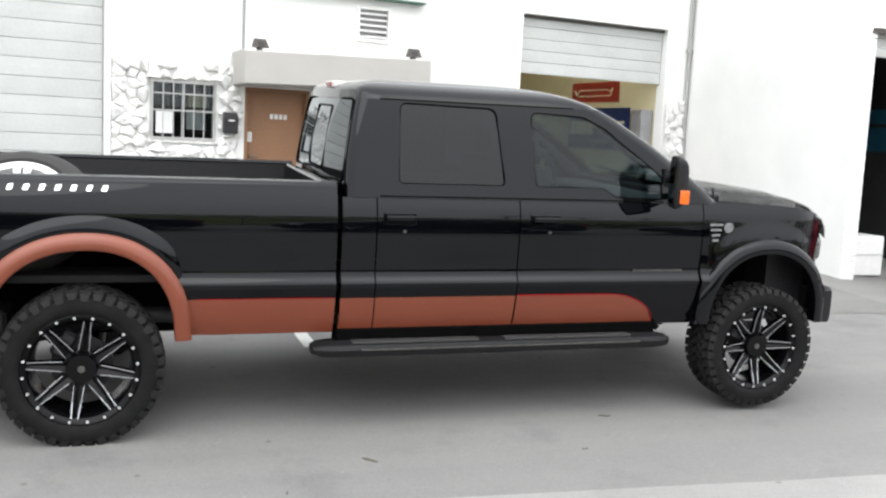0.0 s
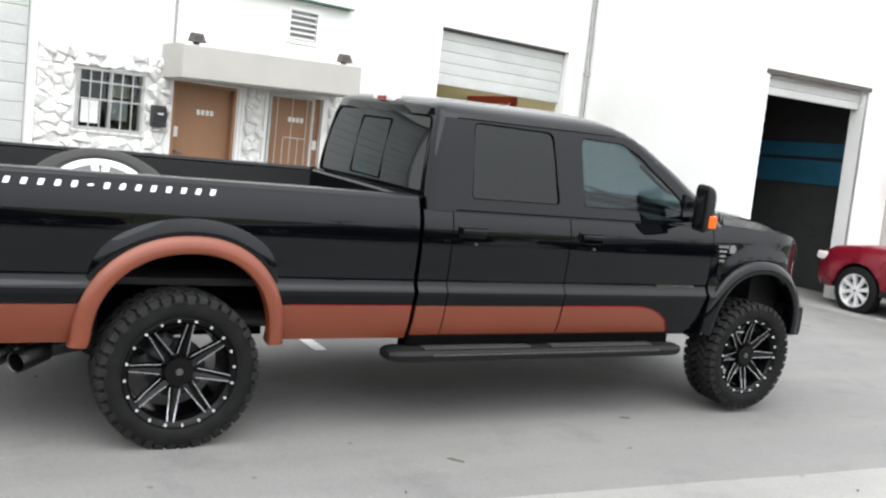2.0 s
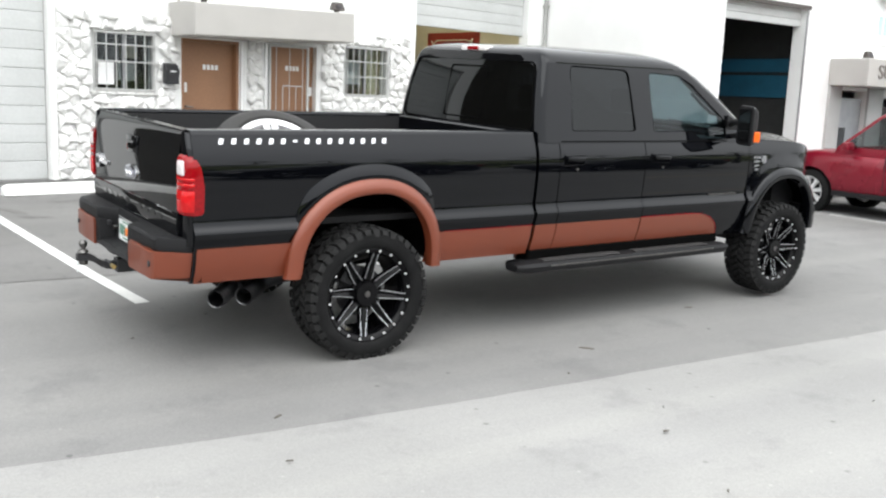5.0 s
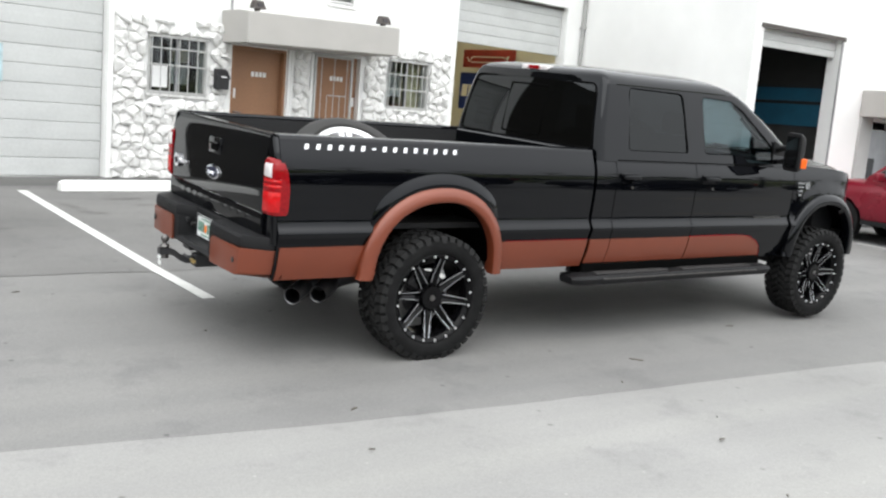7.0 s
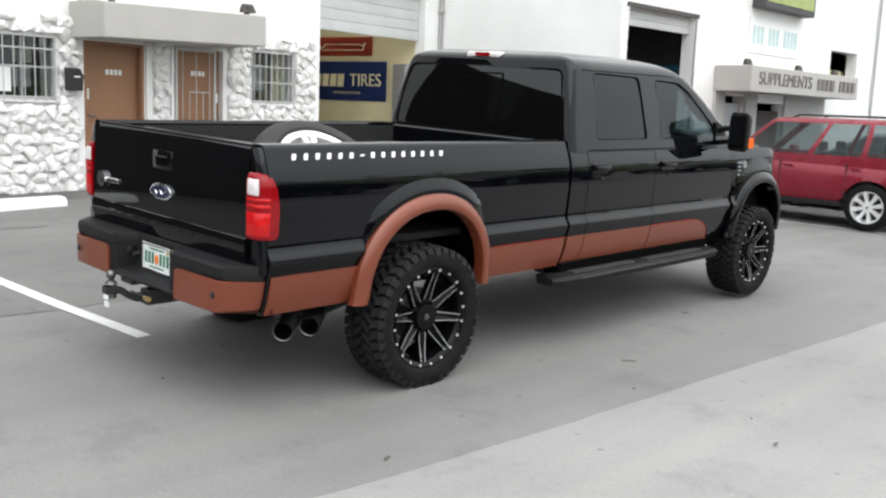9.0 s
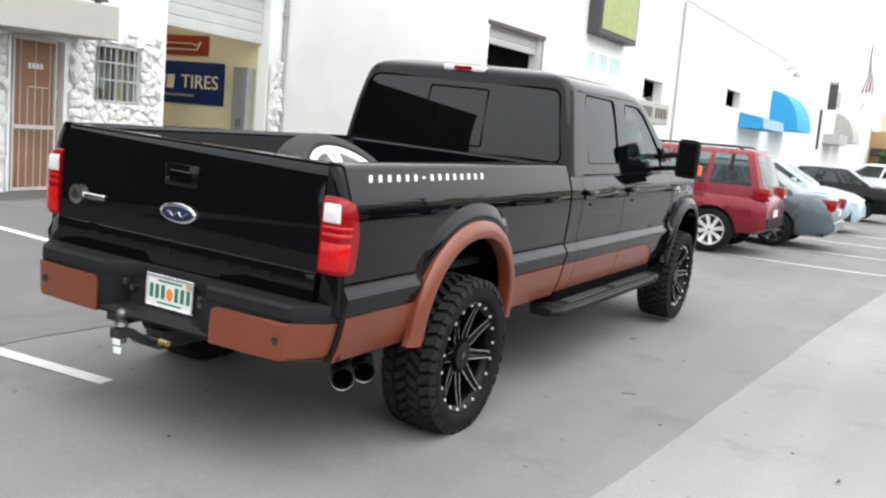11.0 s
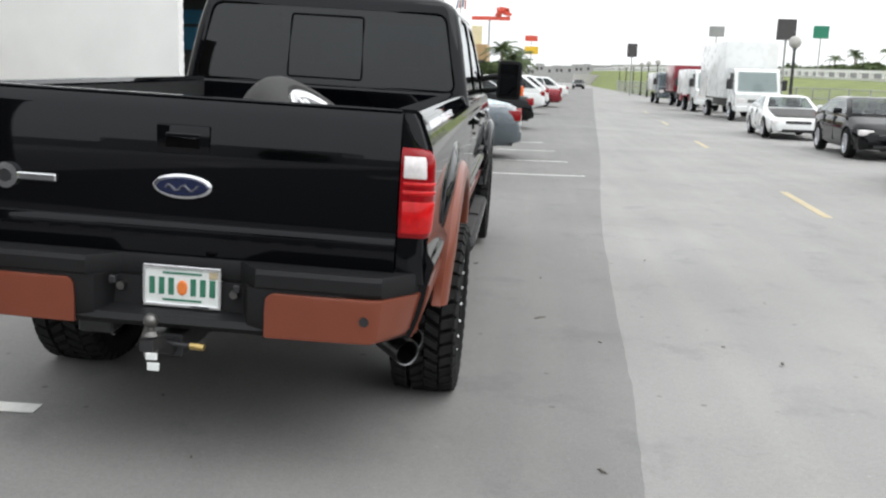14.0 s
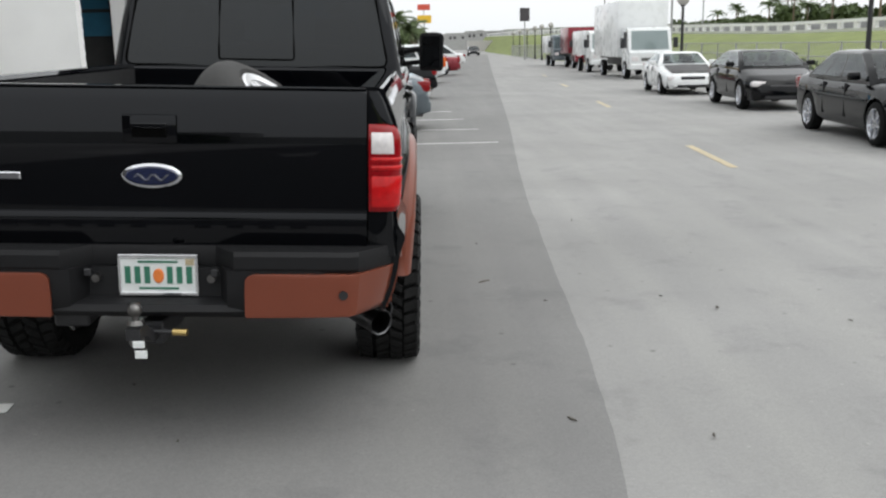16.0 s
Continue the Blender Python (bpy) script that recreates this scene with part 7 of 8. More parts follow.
SEDAN = dict(top=[(-0.5, 0.62), (-0.494, 0.78), (-0.482, 0.92), (-0.465, 0.985), (-0.44, 1.01), (-0.33, 1.02), (-0.2, 0.98), (0.2, 0.97), (0.30, 0.93), (0.44, 0.80), (0.485, 0.70), (0.5, 0.56)], house=(-0.36, -0.20, 0.06, 0.24))
SUV = dict(top=[(-0.5, 0.90), (-0.485, 1.0), (0.2, 1.06), (0.30, 1.06), (0.43, 0.98), (0.48, 0.88), (0.5, 0.66)], house=(-0.475, -0.43, 0.07, 0.235), roof=0.76, tail=(0.90, 1.10), plan=[(-0.5, 0.88), (-0.485, 0.95), (-0.44, 0.99), (-0.2, 1.0), (0.3, 1.0), (0.42, 0.97), (0.48, 0.88), (0.5, 0.72)])
HATCH = dict(top=[(-0.5, 0.80), (-0.475, 1.0), (-0.2, 1.0), (0.2, 0.98), (0.28, 0.95), (0.43, 0.80), (0.485, 0.68), (0.5, 0.52)], house=(-0.455, -0.22, 0.05, 0.26), roof=0.70)
CROSS = dict(top=[(-0.5, 0.80), (-0.48, 0.98), (-0.3, 1.03), (0.2, 1.02), (0.30, 1.0), (0.43, 0.90), (0.48, 0.80), (0.5, 0.60)], house=(-0.465, -0.30, 0.05, 0.24), roof=0.72, tail=(0.80, 0.98))
COUPE = dict(top=[(-0.5, 0.78), (-0.47, 0.94), (-0.3, 0.95), (0.12, 0.90), (0.24, 0.86), (0.42, 0.70), (0.485, 0.60), (0.5, 0.46)], house=(-0.40, -0.14, 0.03, 0.20), roof=0.70)

RED = paint("red_metallic_paint", (0.21, 0.008, 0.022))
BLUEGREY = paint("blue_grey_paint", (0.108, 0.130, 0.146))
ICEBLUE = paint("pale_blue_paint", (0.46, 0.60, 0.68))
CARBLACK = paint("dark_car_paint", (0.0022, 0.0026, 0.0034), 0.0)
CARWHITE = paint("white_car_paint", (0.72, 0.73, 0.73), 0.0)
DARKRED = paint("dark_red_paint", (0.22, 0.02, 0.03))
MATTBLACK = material("matt_black_hood", (0.025, 0.022, 0.022), 0.5, vary=0.2)


def nosed_in(x, rear_y, L, turn=0.0):
    """A pose for a car parked nose to the wall."""
    y = rear_y + 0.15 + L / 2
    return pose(x, y, ground_z(y, x) + 0.0, 0, 0, 90 + turn)


ROWG = "cars parked nose to the shops"
car("suv", "red compact SUV with dark lower trim and roof rails", nosed_in(11.56, 5.46, 4.40), RED, 4.40, 1.82, 1.70, 2.70, SUV, 0.355, 0.34, 1.05, ROWG, rack=True, spokes=8, trim=PLASTIC, glass=GLASS_LIGHT, rim_mat=BRIGHT_ALLOY)
car("sedan", "blue-grey sedan parked nose to the wall", nosed_in(14.15, 4.75, 4.75), BLUEGREY, 4.75, 1.80, 1.46, 2.75, SEDAN, 0.32, 0.24, 0.97, ROWG)
car("hatchback", "pale blue hatchback parked with its nose to the road", nosed_in(19.4, 4.80, 4.35, 180), ICEBLUE, 4.35, 1.80, 1.56, 2.60, CROSS, 0.33, 0.27, 1.03, ROWG)
car("sedan", "black sedan parked nose to the wall", nosed_in(25.0, 4.4, 4.7), CARBLACK, 4.7, 1.80, 1.45, 2.72, SEDAN, 0.32, 0.24, 0.97, ROWG)
car("suv", "white SUV parked nose to the wall", nosed_in(37.4, 3.8, 4.7), CARWHITE, 4.7, 1.86, 1.66, 2.72, CROSS, 0.35, 0.30, 1.05, ROWG)
car("sedan", "dark red sedan parked nose to the wall", nosed_in(49.2, 2.6, 4.6), DARKRED, 4.6, 1.78, 1.44, 2.7, SEDAN, 0.32, 0.24, 0.97, ROWG)
car("suv", "white SUV parked nose to the wall", nosed_in(46.0, 3.4, 4.7), CARWHITE, 4.7, 1.86, 1.70, 2.72, CROSS, 0.35, 0.30, 1.05, ROWG)
car("sedan", "white sedan parked nose to the wall", nosed_in(72.0, 1.2, 4.6), CARWHITE, 4.6, 1.78, 1.44, 2.7, SEDAN, 0.32, 0.24, 0.97, ROWG)
car("suv", "white SUV parked nose to the wall", nosed_in(59.0, 2.2, 4.6), CARWHITE, 4.6, 1.85, 1.66, 2.7, CROSS, 0.34, 0.28, 1.04, ROWG)

KERBG = "cars parked along the far kerb"


def kerb_car(x, y):
    return pose(x, y + 0.15, 0, 0, 0, 180 - 3.8)


car("sedan", "glossy black sedan parked along the kerb", kerb_car(10.50, -2.93), CARBLACK, 4.85, 1.83, 1.43, 2.95, SEDAN, 0.335, 0.22, 0.95, KERBG, spokes=5, glass=GLASS_CAR)
# unseen cars, added to darken the reflections in the truck's side
for x in (4.4, -1.4, -7.4):
    car("sedan", "unseen dark sedan added along the kerb for the truck's reflections", pose(x, -3.3, 0, 0, 0, 180), CARBLACK, 4.70, 1.83, 1.45, 2.81, SEDAN, 0.335, 0.22, 0.95, KERBG, spokes=5)
car("hatchback", "black hatchback coupe parked along the kerb", kerb_car(18.75, -3.68), CARBLACK, 4.22, 1.80, 1.38, 2.65, HATCH, 0.335, 0.22, 0.97, KERBG, spokes=9, glass=GLASS_LIGHT)
car("coupe", "white sports coupe with a matt black hood", kerb_car(25.9, -3.56), CARWHITE, 4.40, 1.75, 1.29, 2.54, COUPE, 0.31, 0.20, 0.88, KERBG, hood_mat=MATTBLACK, spokes=8, glass=GLASS_LIGHT)
car("sedan", "dark car far down the street", pose(145, -3.6, 0, 0, 0, 180), CARBLACK, 4.6, 1.80, 1.45, 2.7, SEDAN)


def box_truck(m, cab_mat, box_mat, L, H, label):
    ob = thing("box_truck", label, "truck", "", m=m)
    bm = bmesh.new()
    prof = [(L / 2 - 1.75, 0.45), (L / 2 - 0.05, 0.45), (L / 2, 0.7), (L / 2 - 0.02, 1.15), (L / 2 - 0.30, 1.25), (L / 2 - 0.62, 2.15), (L / 2 - 0.9, 2.25), (L / 2 - 1.75, 2.25)]
    loft(bm, [[(x, y, z) for x, z in prof] for y in (-0.95, -0.90, 0.90, 0.95)])
    part("cab", bm, cab_mat, ob, smooth=35)
    bm = bmesh.new()
    box(bm, -L / 2, L / 2 - 1.85, -1.15, 1.15, 0.95, H, 0.04, 2)
    part("cargo_box", bm, box_mat, ob, smooth=35)
    part("chassis", boxes((-L / 2, L / 2 - 0.2, -0.45, 0.45, 0.55, 0.95)), BLACKMETAL, ob)
    bm = bmesh.new()
    loft(bm, [[(L / 2 - 0.30 + 0.012, -0.84, 1.28), (L / 2 - 0.30 + 0.012, 0.84, 1.28)], [(L / 2 - 0.60 + 0.012, -0.80, 2.10), (L / 2 - 0.60 + 0.012, 0.80, 2.10)]], closed=False)
    part("windscreen", bm, GLASS_LIGHT, ob)
    for s in (-1, 1):
        part("side_window", boxes((L / 2 - 1.45, L / 2 - 0.75, min(s * 0.93, s * 0.955), max(s * 0.93, s * 0.955), 1.35, 2.05)), INTERIOR, ob)
        part("headlamp", boxes((L / 2 - 0.03, L / 2 + 0.015, min(s * 0.58, s * 0.88), max(s * 0.58, s * 0.88), 0.78, 0.98, 0.02)), CLEARLENS, ob)
        part("mirror", boxes((L / 2 - 0.6, L / 2 - 0.5, min(s * 1.08, s * 1.28), max(s * 1.08, s * 1.28), 1.35, 1.80, 0.02)), BLACKMETAL, ob)
        part("mirror_arm", tube(bmesh.new(), [(L / 2 - 0.55, s * 0.93, 1.7), (L / 2 - 0.55, s * 1.15, 1.7)], 0.02), BLACKMETAL, ob)
        for x in (-L / 2 + 1.3, L / 2 - 1.05):
            car_wheel(ob, x, s * 0.88, 0.40, s, 0.12, 5)
    part("grille", boxes((L / 2 - 0.01, L / 2 + 0.012, -0.45, 0.45, 0.80, 0.93)), STEEL, ob)
    part("bumper", boxes((L / 2 - 0.1, L / 2 + 0.08, -0.95, 0.95, 0.42, 0.66, 0.03)), cab_mat, ob)
    return ob


box_truck(pose(40.4, -5.15, 0, 0, 0, 180), CARWHITE, CARWHITE, 7.6, 3.45, "white box truck parked along the kerb")
box_truck(pose(50.0, -5.4, 0, 0, 0, 180), CARWHITE, CARWHITE, 5.2, 2.3, "white delivery van parked along the kerb")
box_truck(pose(59.5, -6.1, 0, 0, 0, 180), RED, RED, 5.4, 2.65, "red box truck parked along the kerb")
box_truck(pose(66.5, -5.7, 0, 0, 0, 180), BLUEGREY, CARWHITE, 4.8, 2.2, "pale van parked along the kerb")


# ---- far side of the road: fence, embankment, highway ----
def far_y(x, y0):
    """The far side's line: it bends with the road, and the bank steepens far down the street."""
    if -50 < y0 < -7.6:
        y0 = -7.6 + (y0 + 7.6) * lerp(x, [(105, 1.0), (150, 0.55), (200, 0.32), (330, 0.25)])
    return y0 + lerp(x, [(-80, 5.3), (0, 0), (30, -1.6), (45, -2.2), (60, -2.0), (84, -0.6), (120, -0.6), (200, -2.5), (330, -8)])


def bank_z(x):
    return lerp(x, [(-80, 1.9), (69, 2.0), (101, 2.45), (130, 2.85), (200, 3.45), (240, 3.75), (330, 4.4)])


bm = bmesh.new()
rows = []
for x in [-80, -40, -20, 0, 10, 20, 30, 37, 45, 52, 60, 69, 76, 84, 92, 101, 110, 120, 130, 150, 175, 200, 240, 330]:
    rows.append([(x, far_y(x, y), z * bank_z(x) + 0.12 * noise.noise((x * 0.3, y, 0)) * (z < 0.95)) for y, z in ((-7.6, 0.0), (-8.4, 0.04), (-10.5, 0.2), (-14, 0.55), (-18, 0.88), (-21, 1.0), (-24, 1.0), (-60, 1.0))])
loft(bm, rows, closed=False)
structure("embankment", bm, GRASS, "green grass bank below the highway", "grass bank", 60)
barrier = thing("highway_barrier", "pale concrete barrier with a railing along the highway", "barrier", "", "structure")
bm = bmesh.new()
loft(bm, [[(x, far_y(x, y), z) for y, z in ((-21.6, bank_z(x) - 0.1), (-21.5, bank_z(x) + 0.22), (-21.9, bank_z(x) + 0.22), (-21.95, bank_z(x) - 0.1))] for x in (-60, 0, 30, 45, 60, 69, 84, 101, 120, 130, 200, 240, 330)])
part("wall", bm, WHITEMETAL, barrier)
bm = bmesh.new()
loft(bm, [[(x, far_y(x, y), z) for y, z in ((-21.5, bank_z(x) + 0.62), (-21.5, bank_z(x) + 0.84), (-21.8, bank_z(x) + 0.84), (-21.8, bank_z(x) + 0.62))] for x in (-60, 0, 30, 45, 60, 69, 84, 101, 120, 130, 200, 240, 330)])
part("rail", bm, WHITEMETAL, barrier)
for k in range(90):
    x = -10 + 2.4 * k
    part("post", boxes((x - 0.28, x + 0.28, far_y(x, -21.78), far_y(x, -21.55), bank_z(x) + 0.21, bank_z(x) + 0.62)), WHITEMETAL, barrier)
# grey backing that stands in for the road deck's shade between the posts
bm = bmesh.new()
loft(bm, [[(x, far_y(x, y), z) for y, z in ((-22.3, bank_z(x)), (-22.3, bank_z(x) + 0.66), (-22.4, bank_z(x) + 0.66), (-22.4, bank_z(x)))] for x in (-60, 0, 30, 45, 60, 69, 84, 101, 120, 130, 200, 240, 330)])
part("guard_panel", bm, GREYMETAL, barrier, "grey panel put in for the road deck's shade between the posts")
fence = thing("chain_fence", "grey chain-link fence at the foot of the bank", "fence", "", "structure")
for k in range(44):
    x = 2 + 3.0 * k
    part("post", tube(bmesh.new(), [(x, far_y(x, -7.4), 0), (x, far_y(x, -7.4), 1.5)], 0.03, 6), GREYMETAL, fence)
for z in (0.1, 0.5, 1.0, 1.48):
    part("rail", tube(bmesh.new(), [(x, far_y(x, -7.4), z) for x in (2, 30, 45, 60, 84, 120, 131)], 0.018, 5), GREYMETAL, fence)
bm = bmesh.new()
for k in range(430):
    x = 2 + 0.3 * k
    for sg in (-1, 1):
        a, b = Vector((x, far_y(x, -7.4), 0.05)), Vector((x + sg * 1.2, far_y(x + sg * 1.2, -7.4), 1.45))
        tube(bm, [a, b], 0.005, 3)
wires = part("wire_mesh", bm, GREYMETAL, fence)
wires["kind"] = "stuff"


def globe_lamp(x, y):
    ob = thing("street_lamp", "black lamp post with a white globe", "street lamp", "globe street lamps", m=pose(x, y, 0))
    part("post", cyl(bmesh.new(), (0, 0, 0), (0, 0, 3.05), 0.075, 0.055, 12), BLACKMETAL, ob, smooth=40)
    part("base", cyl(bmesh.new(), (0, 0, 0), (0, 0, 0.5), 0.13, 0.09, 12), BLACKMETAL, ob, smooth=40)
    bm = bmesh.new()
    bmesh.ops.create_uvsphere(bm, u_segments=20, v_segments=12, radius=0.25, matrix=Matrix.Translation((0, 0, 3.30)))
    part("globe", bm, CREAM, ob, smooth=60)
    part("collar", cyl(bmesh.new(), (0, 0, 3.02), (0, 0, 3.1), 0.10), BLACKMETAL, ob)
    return ob


for x, y in ((18.5, -6.1), (34.6, -5.9), (84, -7.3), (92, -7.5), (100, -7.8), (112, -8.3), (126, -8.9), (142, -9.6)):
    globe_lamp(x, y)


def pole_sign(x, y, h, w, sh, mat, label, post=0.12, name="roadside_sign"):
    ob = thing(name, label, "sign", m=pose(x, y, 0))
    part("post", boxes((-post / 2, post / 2, -post / 2, post / 2, 0, h)), GREYMETAL, ob)
    part("board", boxes((-0.12, 0.12, -w / 2, w / 2, h, h + sh, 0.02)), mat, ob)
    return ob


YELLOWSIGN = material("yellow_sign_board", (0.72, 0.45, 0.03), 0.5)
GREENSIGN = material("green_sign_board", (0.02, 0.20, 0.13), 0.5)
pole_sign(140, 4.0, 5.0, 2.1, 1.15, YELLOWSIGN, "yellow roadside sign on a pole")
pole_sign(141, 4.05, 6.95, 1.9, 0.85, REDCLOTH, "red roadside sign on a tall pole")
pole_sign(95, -6.1, 3.95, 1.0, 1.35, DARKINK, "dark roadside signal board on a post")
pole_sign(60, -12.2, 4.5, 1.2, 1.35, DARKINK, "dark roadside billboard above the bank")
pole_sign(120, -19.33, 7.37, 1.9, 1.3, GREYMETAL, "grey roadside board on a tall pole")
pole_sign(110, -29.3, 7.0, 1.75, 1.45, GREENSIGN, "green highway sign above the bank")
red_roof = thing("rooftop_sign", "red rooftop sign over the tan shop", "sign", m=pose(125, 10.2, 2.9))
part("post", boxes((-0.12, 0.12, -0.45, -0.20, 0, 6.1)), GREYMETAL, red_roof)
part("board", boxes((-0.2, 0.2, -3.1, 2.1, 6.1, 6.6, 0.02)), REDCLOTH, red_roof)
bm = bmesh.new()
rnd = random.Random(31)
for k in range(22):
    m = pose(0, -3.0 + rnd.uniform(0.0, 1.7), 6.95 + rnd.uniform(0.0, 0.75), rnd.uniform(-70, 70), rnd.uniform(-50, 50), rnd.uniform(0, 360))
    bmesh.ops.create_cone(bm, cap_ends=True, segments=7, radius1=rnd.uniform(0.18, 0.36), radius2=0.04, depth=rnd.uniform(0.6, 1.15), matrix=m)
part("figure_mass", bm, REDCLOTH, red_roof, "jagged red shapes on the sign")


def palm(x, y, h, seed, base=0.0, crown=2.2):
    rnd = random.Random(seed)
    ob = thing("palm_tree", "palm tree with a drooping green crown", "tree", "palms", m=pose(x, y, base))
    lean = rnd.uniform(-0.3, 0.3)
    bm = bmesh.new()
    rings = []
    for k in range(9):
        t = k / 8
        r = 0.20 - 0.09 * t + 0.015 * (k % 2)
        rings.append([(lean * t * t + r * math.cos(a), r * math.sin(a), h * t) for a in [2 * math.pi * i / 8 for i in range(8)]])
    loft(bm, rings)
    part("trunk", bm, BARK, ob, smooth=50)
    bm = bmesh.new()
    for k in range(26):
        az, el = rnd.uniform(0, 6.28), rnd.uniform(-0.2, 1.45)
        Lf = crown * rnd.uniform(0.75, 1.1)
        pts = []
        for i in range(8):
            t = i / 7
            rad = Lf * t * math.cos(el * (1 - 0.3 * t))
            pts.append(Vector((lean + rad * math.cos(az), rad * math.sin(az), h + Lf * t * math.sin(el) - 0.9 * Lf * t * t * 0.55)))
        sidev = Vector((-math.sin(az), math.cos(az), 0))
        for i in range(7):
            w = 0.32 * (1 - (i / 7) ** 2) + 0.03
            for sg in (-1, 1):
                p, q = pts[i], pts[i + 1]
                tip = p + sidev * sg * w * 1.3 + (q - p) * 1.3 - Vector((0, 0, 0.18))
                bm.faces.new([bm.verts.new(v) for v in (p, p * 0.45 + q * 0.55, tip)])
                tip2 = p * 0.5 + q * 0.5 + sidev * sg * w * 1.2 + (q - p) * 1.2 - Vector((0, 0, 0.2))
                bm.faces.new([bm.verts.new(v) for v in (p * 0.5 + q * 0.5, q, tip2)])
    part("crown", bm, LEAF, ob)
    return ob


for k, (x, y, h) in enumerate(((75, 6.8, 3.7), (77, 6.1, 2.9), (79, 5.6, 3.2), (84, 5.3, 2.5))):
    palm(x, y, h, k, 0.0, 1.75)
rnd = random.Random(11)
for k in range(26):
    x = 30 + 7.5 * k + rnd.uniform(-2, 2)
    palm(x, far_y(x, -62) + rnd.uniform(-6, 6), rnd.uniform(4.5, 7.5), 40 + k, 2.4, 2.2)


def leafy_mass(name, x0, x1, y, z0, z1, n, size, seed, label):
    """A band of shrubs: many small leaf clumps with an uneven outline."""
    rnd = random.Random(seed)
    bm = bmesh.new()
    for k in range(n):
        x = rnd.uniform(x0, x1)
        top = z1 * (0.65 + 0.35 * noise.noise((x * 0.11, seed, 0)))
        z = z0 + (top - z0) * math.sqrt(rnd.random())
        c = Vector((x, far_y(x, y) + rnd.uniform(-1.5, 1.5), z))
        for i in range(3):
            a, b = Vector((rnd.gauss(0, 1), rnd.gauss(0, 1), rnd.gauss(0, 1))).normalized(), Vector((rnd.gauss(0, 1), rnd.gauss(0, 1), rnd.gauss(0, 1))).normalized()
            s = size * rnd.uniform(0.5, 1.2)
            bm.faces.new([bm.verts.new(c + v * s) for v in (a, b, -a * 0.6)])
    ob = part(name, bm, LEAF)
    return tagged(ob, label, "shrubs", "", "stuff")


leafy_mass("hedge", 60, 300, -60, 2.3, 8.6, 5200, 0.9, 5, "dark green hedge beyond the highway")
far_lane = thing("far_barrier", "grey concrete parapet of the far highway lanes", "barrier", "", "structure")
bm = bmesh.new()
loft(bm, [[(x, far_y(x, y), z) for y, z in ((-45, 1.5), (-45, bank_z(x) + 0.006 * x + 0.3), (-45.5, bank_z(x) + 0.006 * x + 0.3), (-45.5, 1.5))] for x in (60, 69, 101, 130, 160, 200, 240, 330)])
part("parapet", bm, CONCRETE, far_lane)
rnd = random.Random(77)
y = 6.0
while y > -27.0:
    w, h = rnd.uniform(2.5, 5.5), rnd.uniform(4.2, 6.6)
    far = thing("far_building", "pale grey low building at the street's vanishing end", "building", "far low buildings", "structure", pose(338, y - w / 2, 0))
    part("wall", boxes((0, 8, -w / 2 + 0.02, w / 2 - 0.02, 0, h)), CONCRETE, far)
    part("roof", boxes((-0.15, 8.1, -w / 2 + 0.02, w / 2 - 0.02, h, h + 0.3)), GREYSTUCCO, far)
    for k in range(int(w / 1.6)):
        part("window", boxes((-0.05, 0.02, -w / 2 + 0.5 + 1.5 * k, -w / 2 + 1.4 + 1.5 * k, h - 1.9, h - 0.9)), DARKINK, far)
    y -= w
leafy_mass("roadside_bush", 73, 82, 8.6, 0.3, 3.9, 1100, 0.36, 14, "dense green bush beside the tan shop")
leafy_mass("verge_shrubs", 3, 40, -8.6, 0.0, 1.3, 900, 0.22, 8, "rough shrubs behind the fence")

# small litter on the asphalt
def litter(x, y, size, turn, mat, label, seed):
    rnd = random.Random(seed)
    bm = bmesh.new()
    n = 9
    ring = [(size * (1.0 + 0.35 * rnd.uniform(-1, 1)) * math.cos(2 * math.pi * k / n), size * 0.34 * (1.0 + 0.4 * rnd.uniform(-1, 1)) * math.sin(2 * math.pi * k / n)) for k in range(n)]
    size *= 0.62
    ring = [(u * 0.62, v * 0.62) for u, v in ring]
    loft(bm, [[(u, v, 0.0) for u, v in ring], [(u * 0.85, v * 0.8, 0.004 + 0.003 * rnd.random()) for u, v in ring]])
    ob = part("dead_leaf" if mat is LEAFBROWN else "grit", bm, mat)
    ob.matrix_basis = pose(x, y, ground_z(y, x) + 0.002, 0, 0, turn)
    return tagged(ob, label, "litter", "litter on the asphalt")


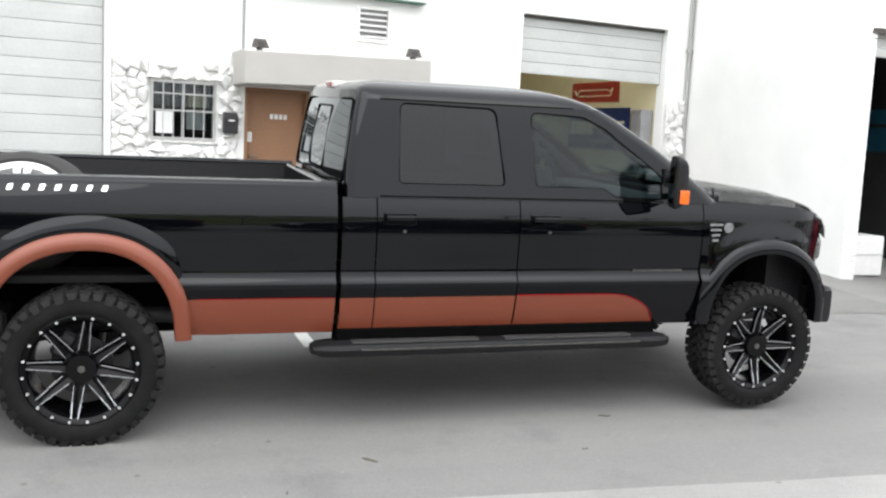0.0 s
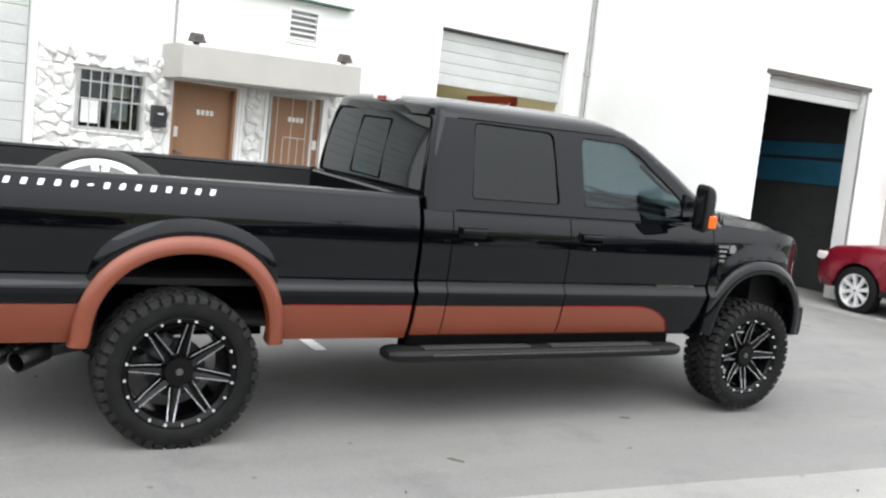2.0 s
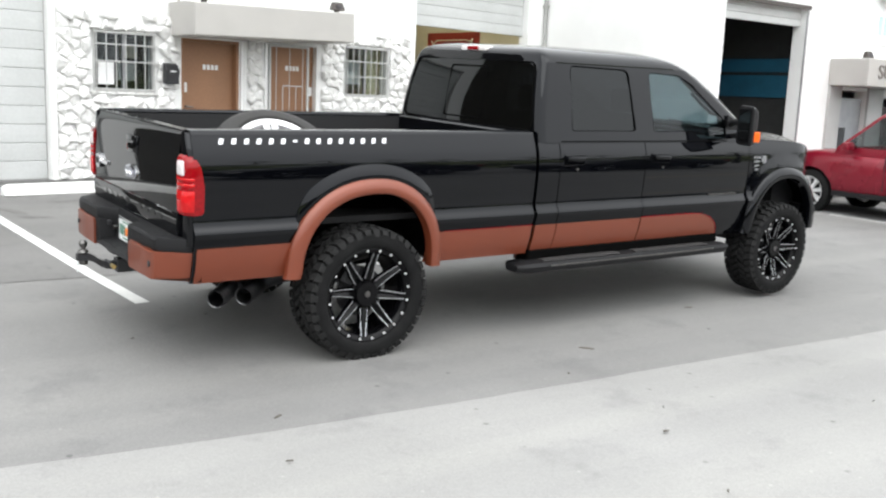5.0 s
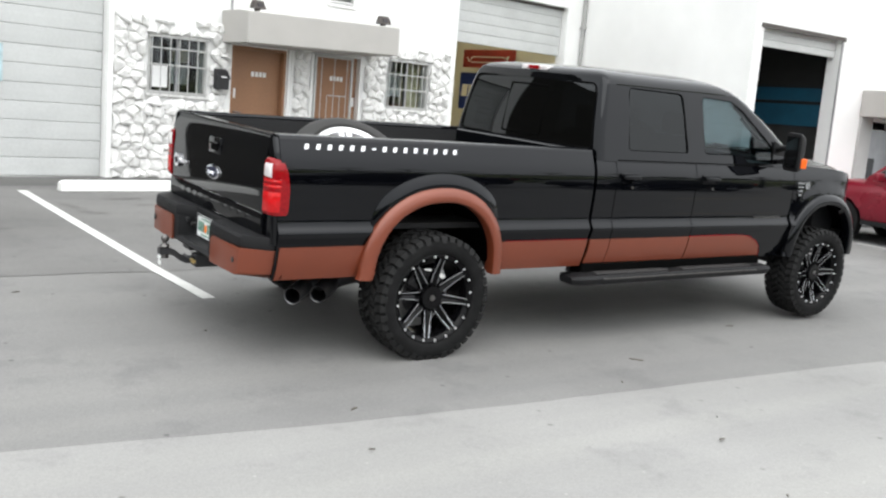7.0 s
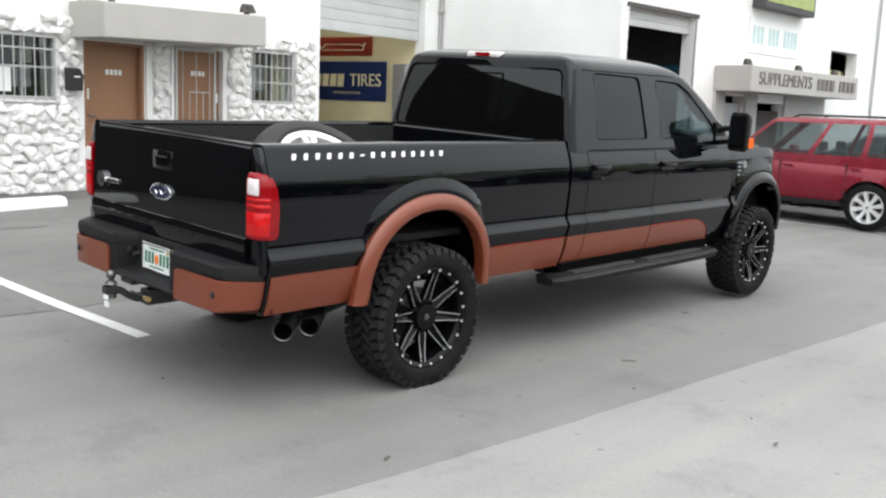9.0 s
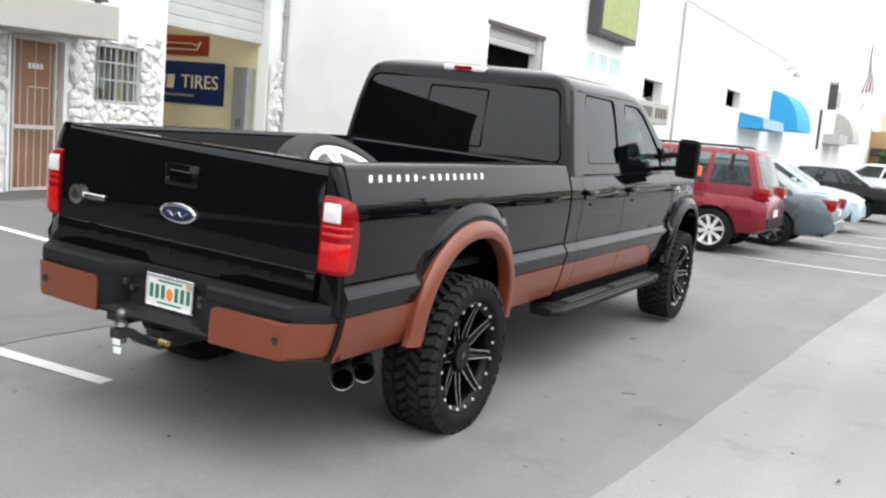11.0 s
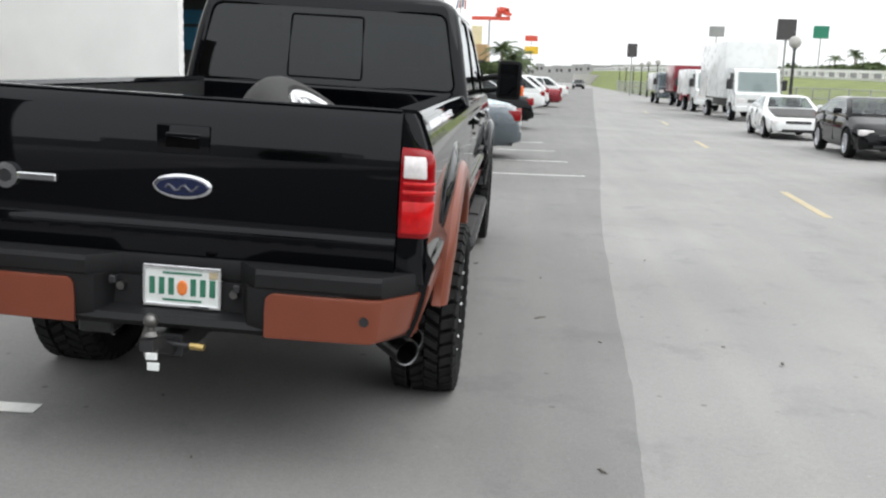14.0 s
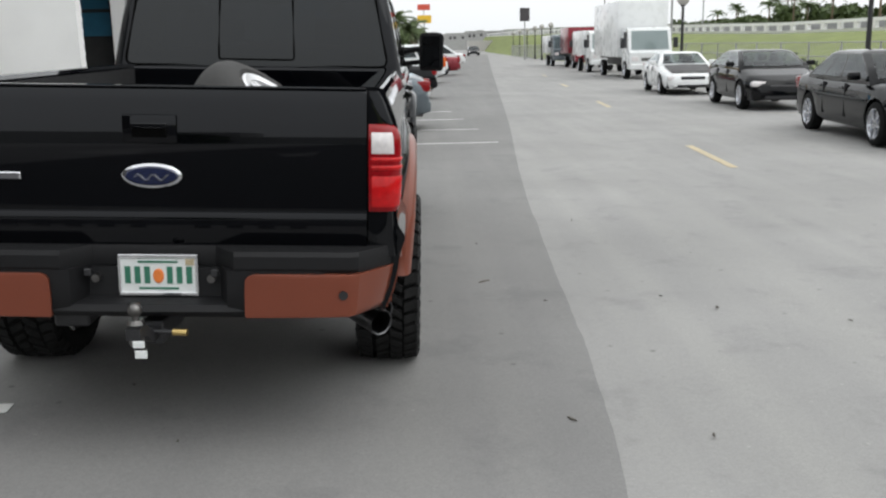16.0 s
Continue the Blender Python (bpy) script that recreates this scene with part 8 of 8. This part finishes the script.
LEAFBROWN = material("dead_leaf_brown", (0.095, 0.085, 0.072), 0.8, vary=0.3)
GRIT = material("dark_grit", (0.11, 0.108, 0.104), 0.9, vary=0.3)
for k, (x, y, size, turn) in enumerate(((1.32, 4.69, 0.075, -50), (3.03, 5.21, 0.07, -20), (2.61, 4.66, 0.05, 10), (-1.16, 4.47, 0.05, 30), (-1.37, 3.90, 0.03, 0), (0.85, 3.56, 0.03, 40), (0.55, 3.28, 0.04, 0), (0.81, 4.32, 0.03, 70), (-0.76, 6.51, 0.035, 15), (-1.41, 6.14, 0.02, 0), (-2.2, 3.3, 0.03, 20), (2.1, 3.0, 0.03, 0), (0.2, 2.6, 0.025, 50), (3.6, 3.7, 0.03, 10), (-2.9, 5.2, 0.03, 60), (-2.4, 7.4, 0.04, 15))):
    if k % 3 < 2:
        litter(x, y, size, turn, LEAFBROWN, "curled dead leaf lying on the asphalt", k)
    else:
        litter(x, y, size * 0.7, turn, GRIT, "dark bit of grit lying on the asphalt", k)

# unseen things behind the walker: they close the street and fill the truck's reflections
# unseen sheet, added so that the tailgate mirrors darker ground
structure("west_pavement", sheet([-78, -50, -30, -20, -14, -11, -9.5, -8, -6.8, -5.6], lambda x: [-7.0, -3, 0, 2, 4.3, 5.2, 6.5, 8, 10, 11], 0.012), REFLDARK, "unseen dark ground sheet added behind the stalls for the tailgate's reflections", "pavement", 30)
west_row = structure("west_row", boxes((-9.2, -3.16, WY - 0.02, 24.2, -0.2, 5.4)), WESTWALL, "unseen shop row closing the street behind, its shade put into a dark colour", "building")
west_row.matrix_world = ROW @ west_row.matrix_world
structure("west_block", boxes((-92, -80, -50, 70, -0.1, 3.2), (-92, -80, 20, 42, 3.2, 5.4)), CONCRETE, "low plain buildings closing the street behind", "building")
leafy_mass("west_trees", -80, -70, 18, 0.0, 4.4, 2600, 1.1, 21, "dark trees in front of the building behind")
structure("far_overpass", boxes((240, 250, -34, -8, 0, 2.7), (215, 225, -60, -26, 0, 4.6), (180, 190, 5, 30, 0, 2.8)), CREAM, "pale overpass and blocks at the end of the street", "building")


# stones last
stone_face(wall_a, -0.19, 5.26, BASE, 2.62, [(0.22, 1.08, 1.555, 2.53), (1.37, 2.36, BASE, 2.63), (2.63, 3.60, BASE, 2.63), (3.98, 4.87, 1.595, 2.58)], 4, WY, 0.165)
point_row(wall_a, 0.20, 1.12, 2.40, 2.54, 6, WY, 31)
point_row(wall_a, 3.96, 4.90, 2.45, 2.59, 6, WY, 32)
stone_face(wall_a, 8.02, 8.36, BASE, 2.62, [], 9, WY, 0.17)
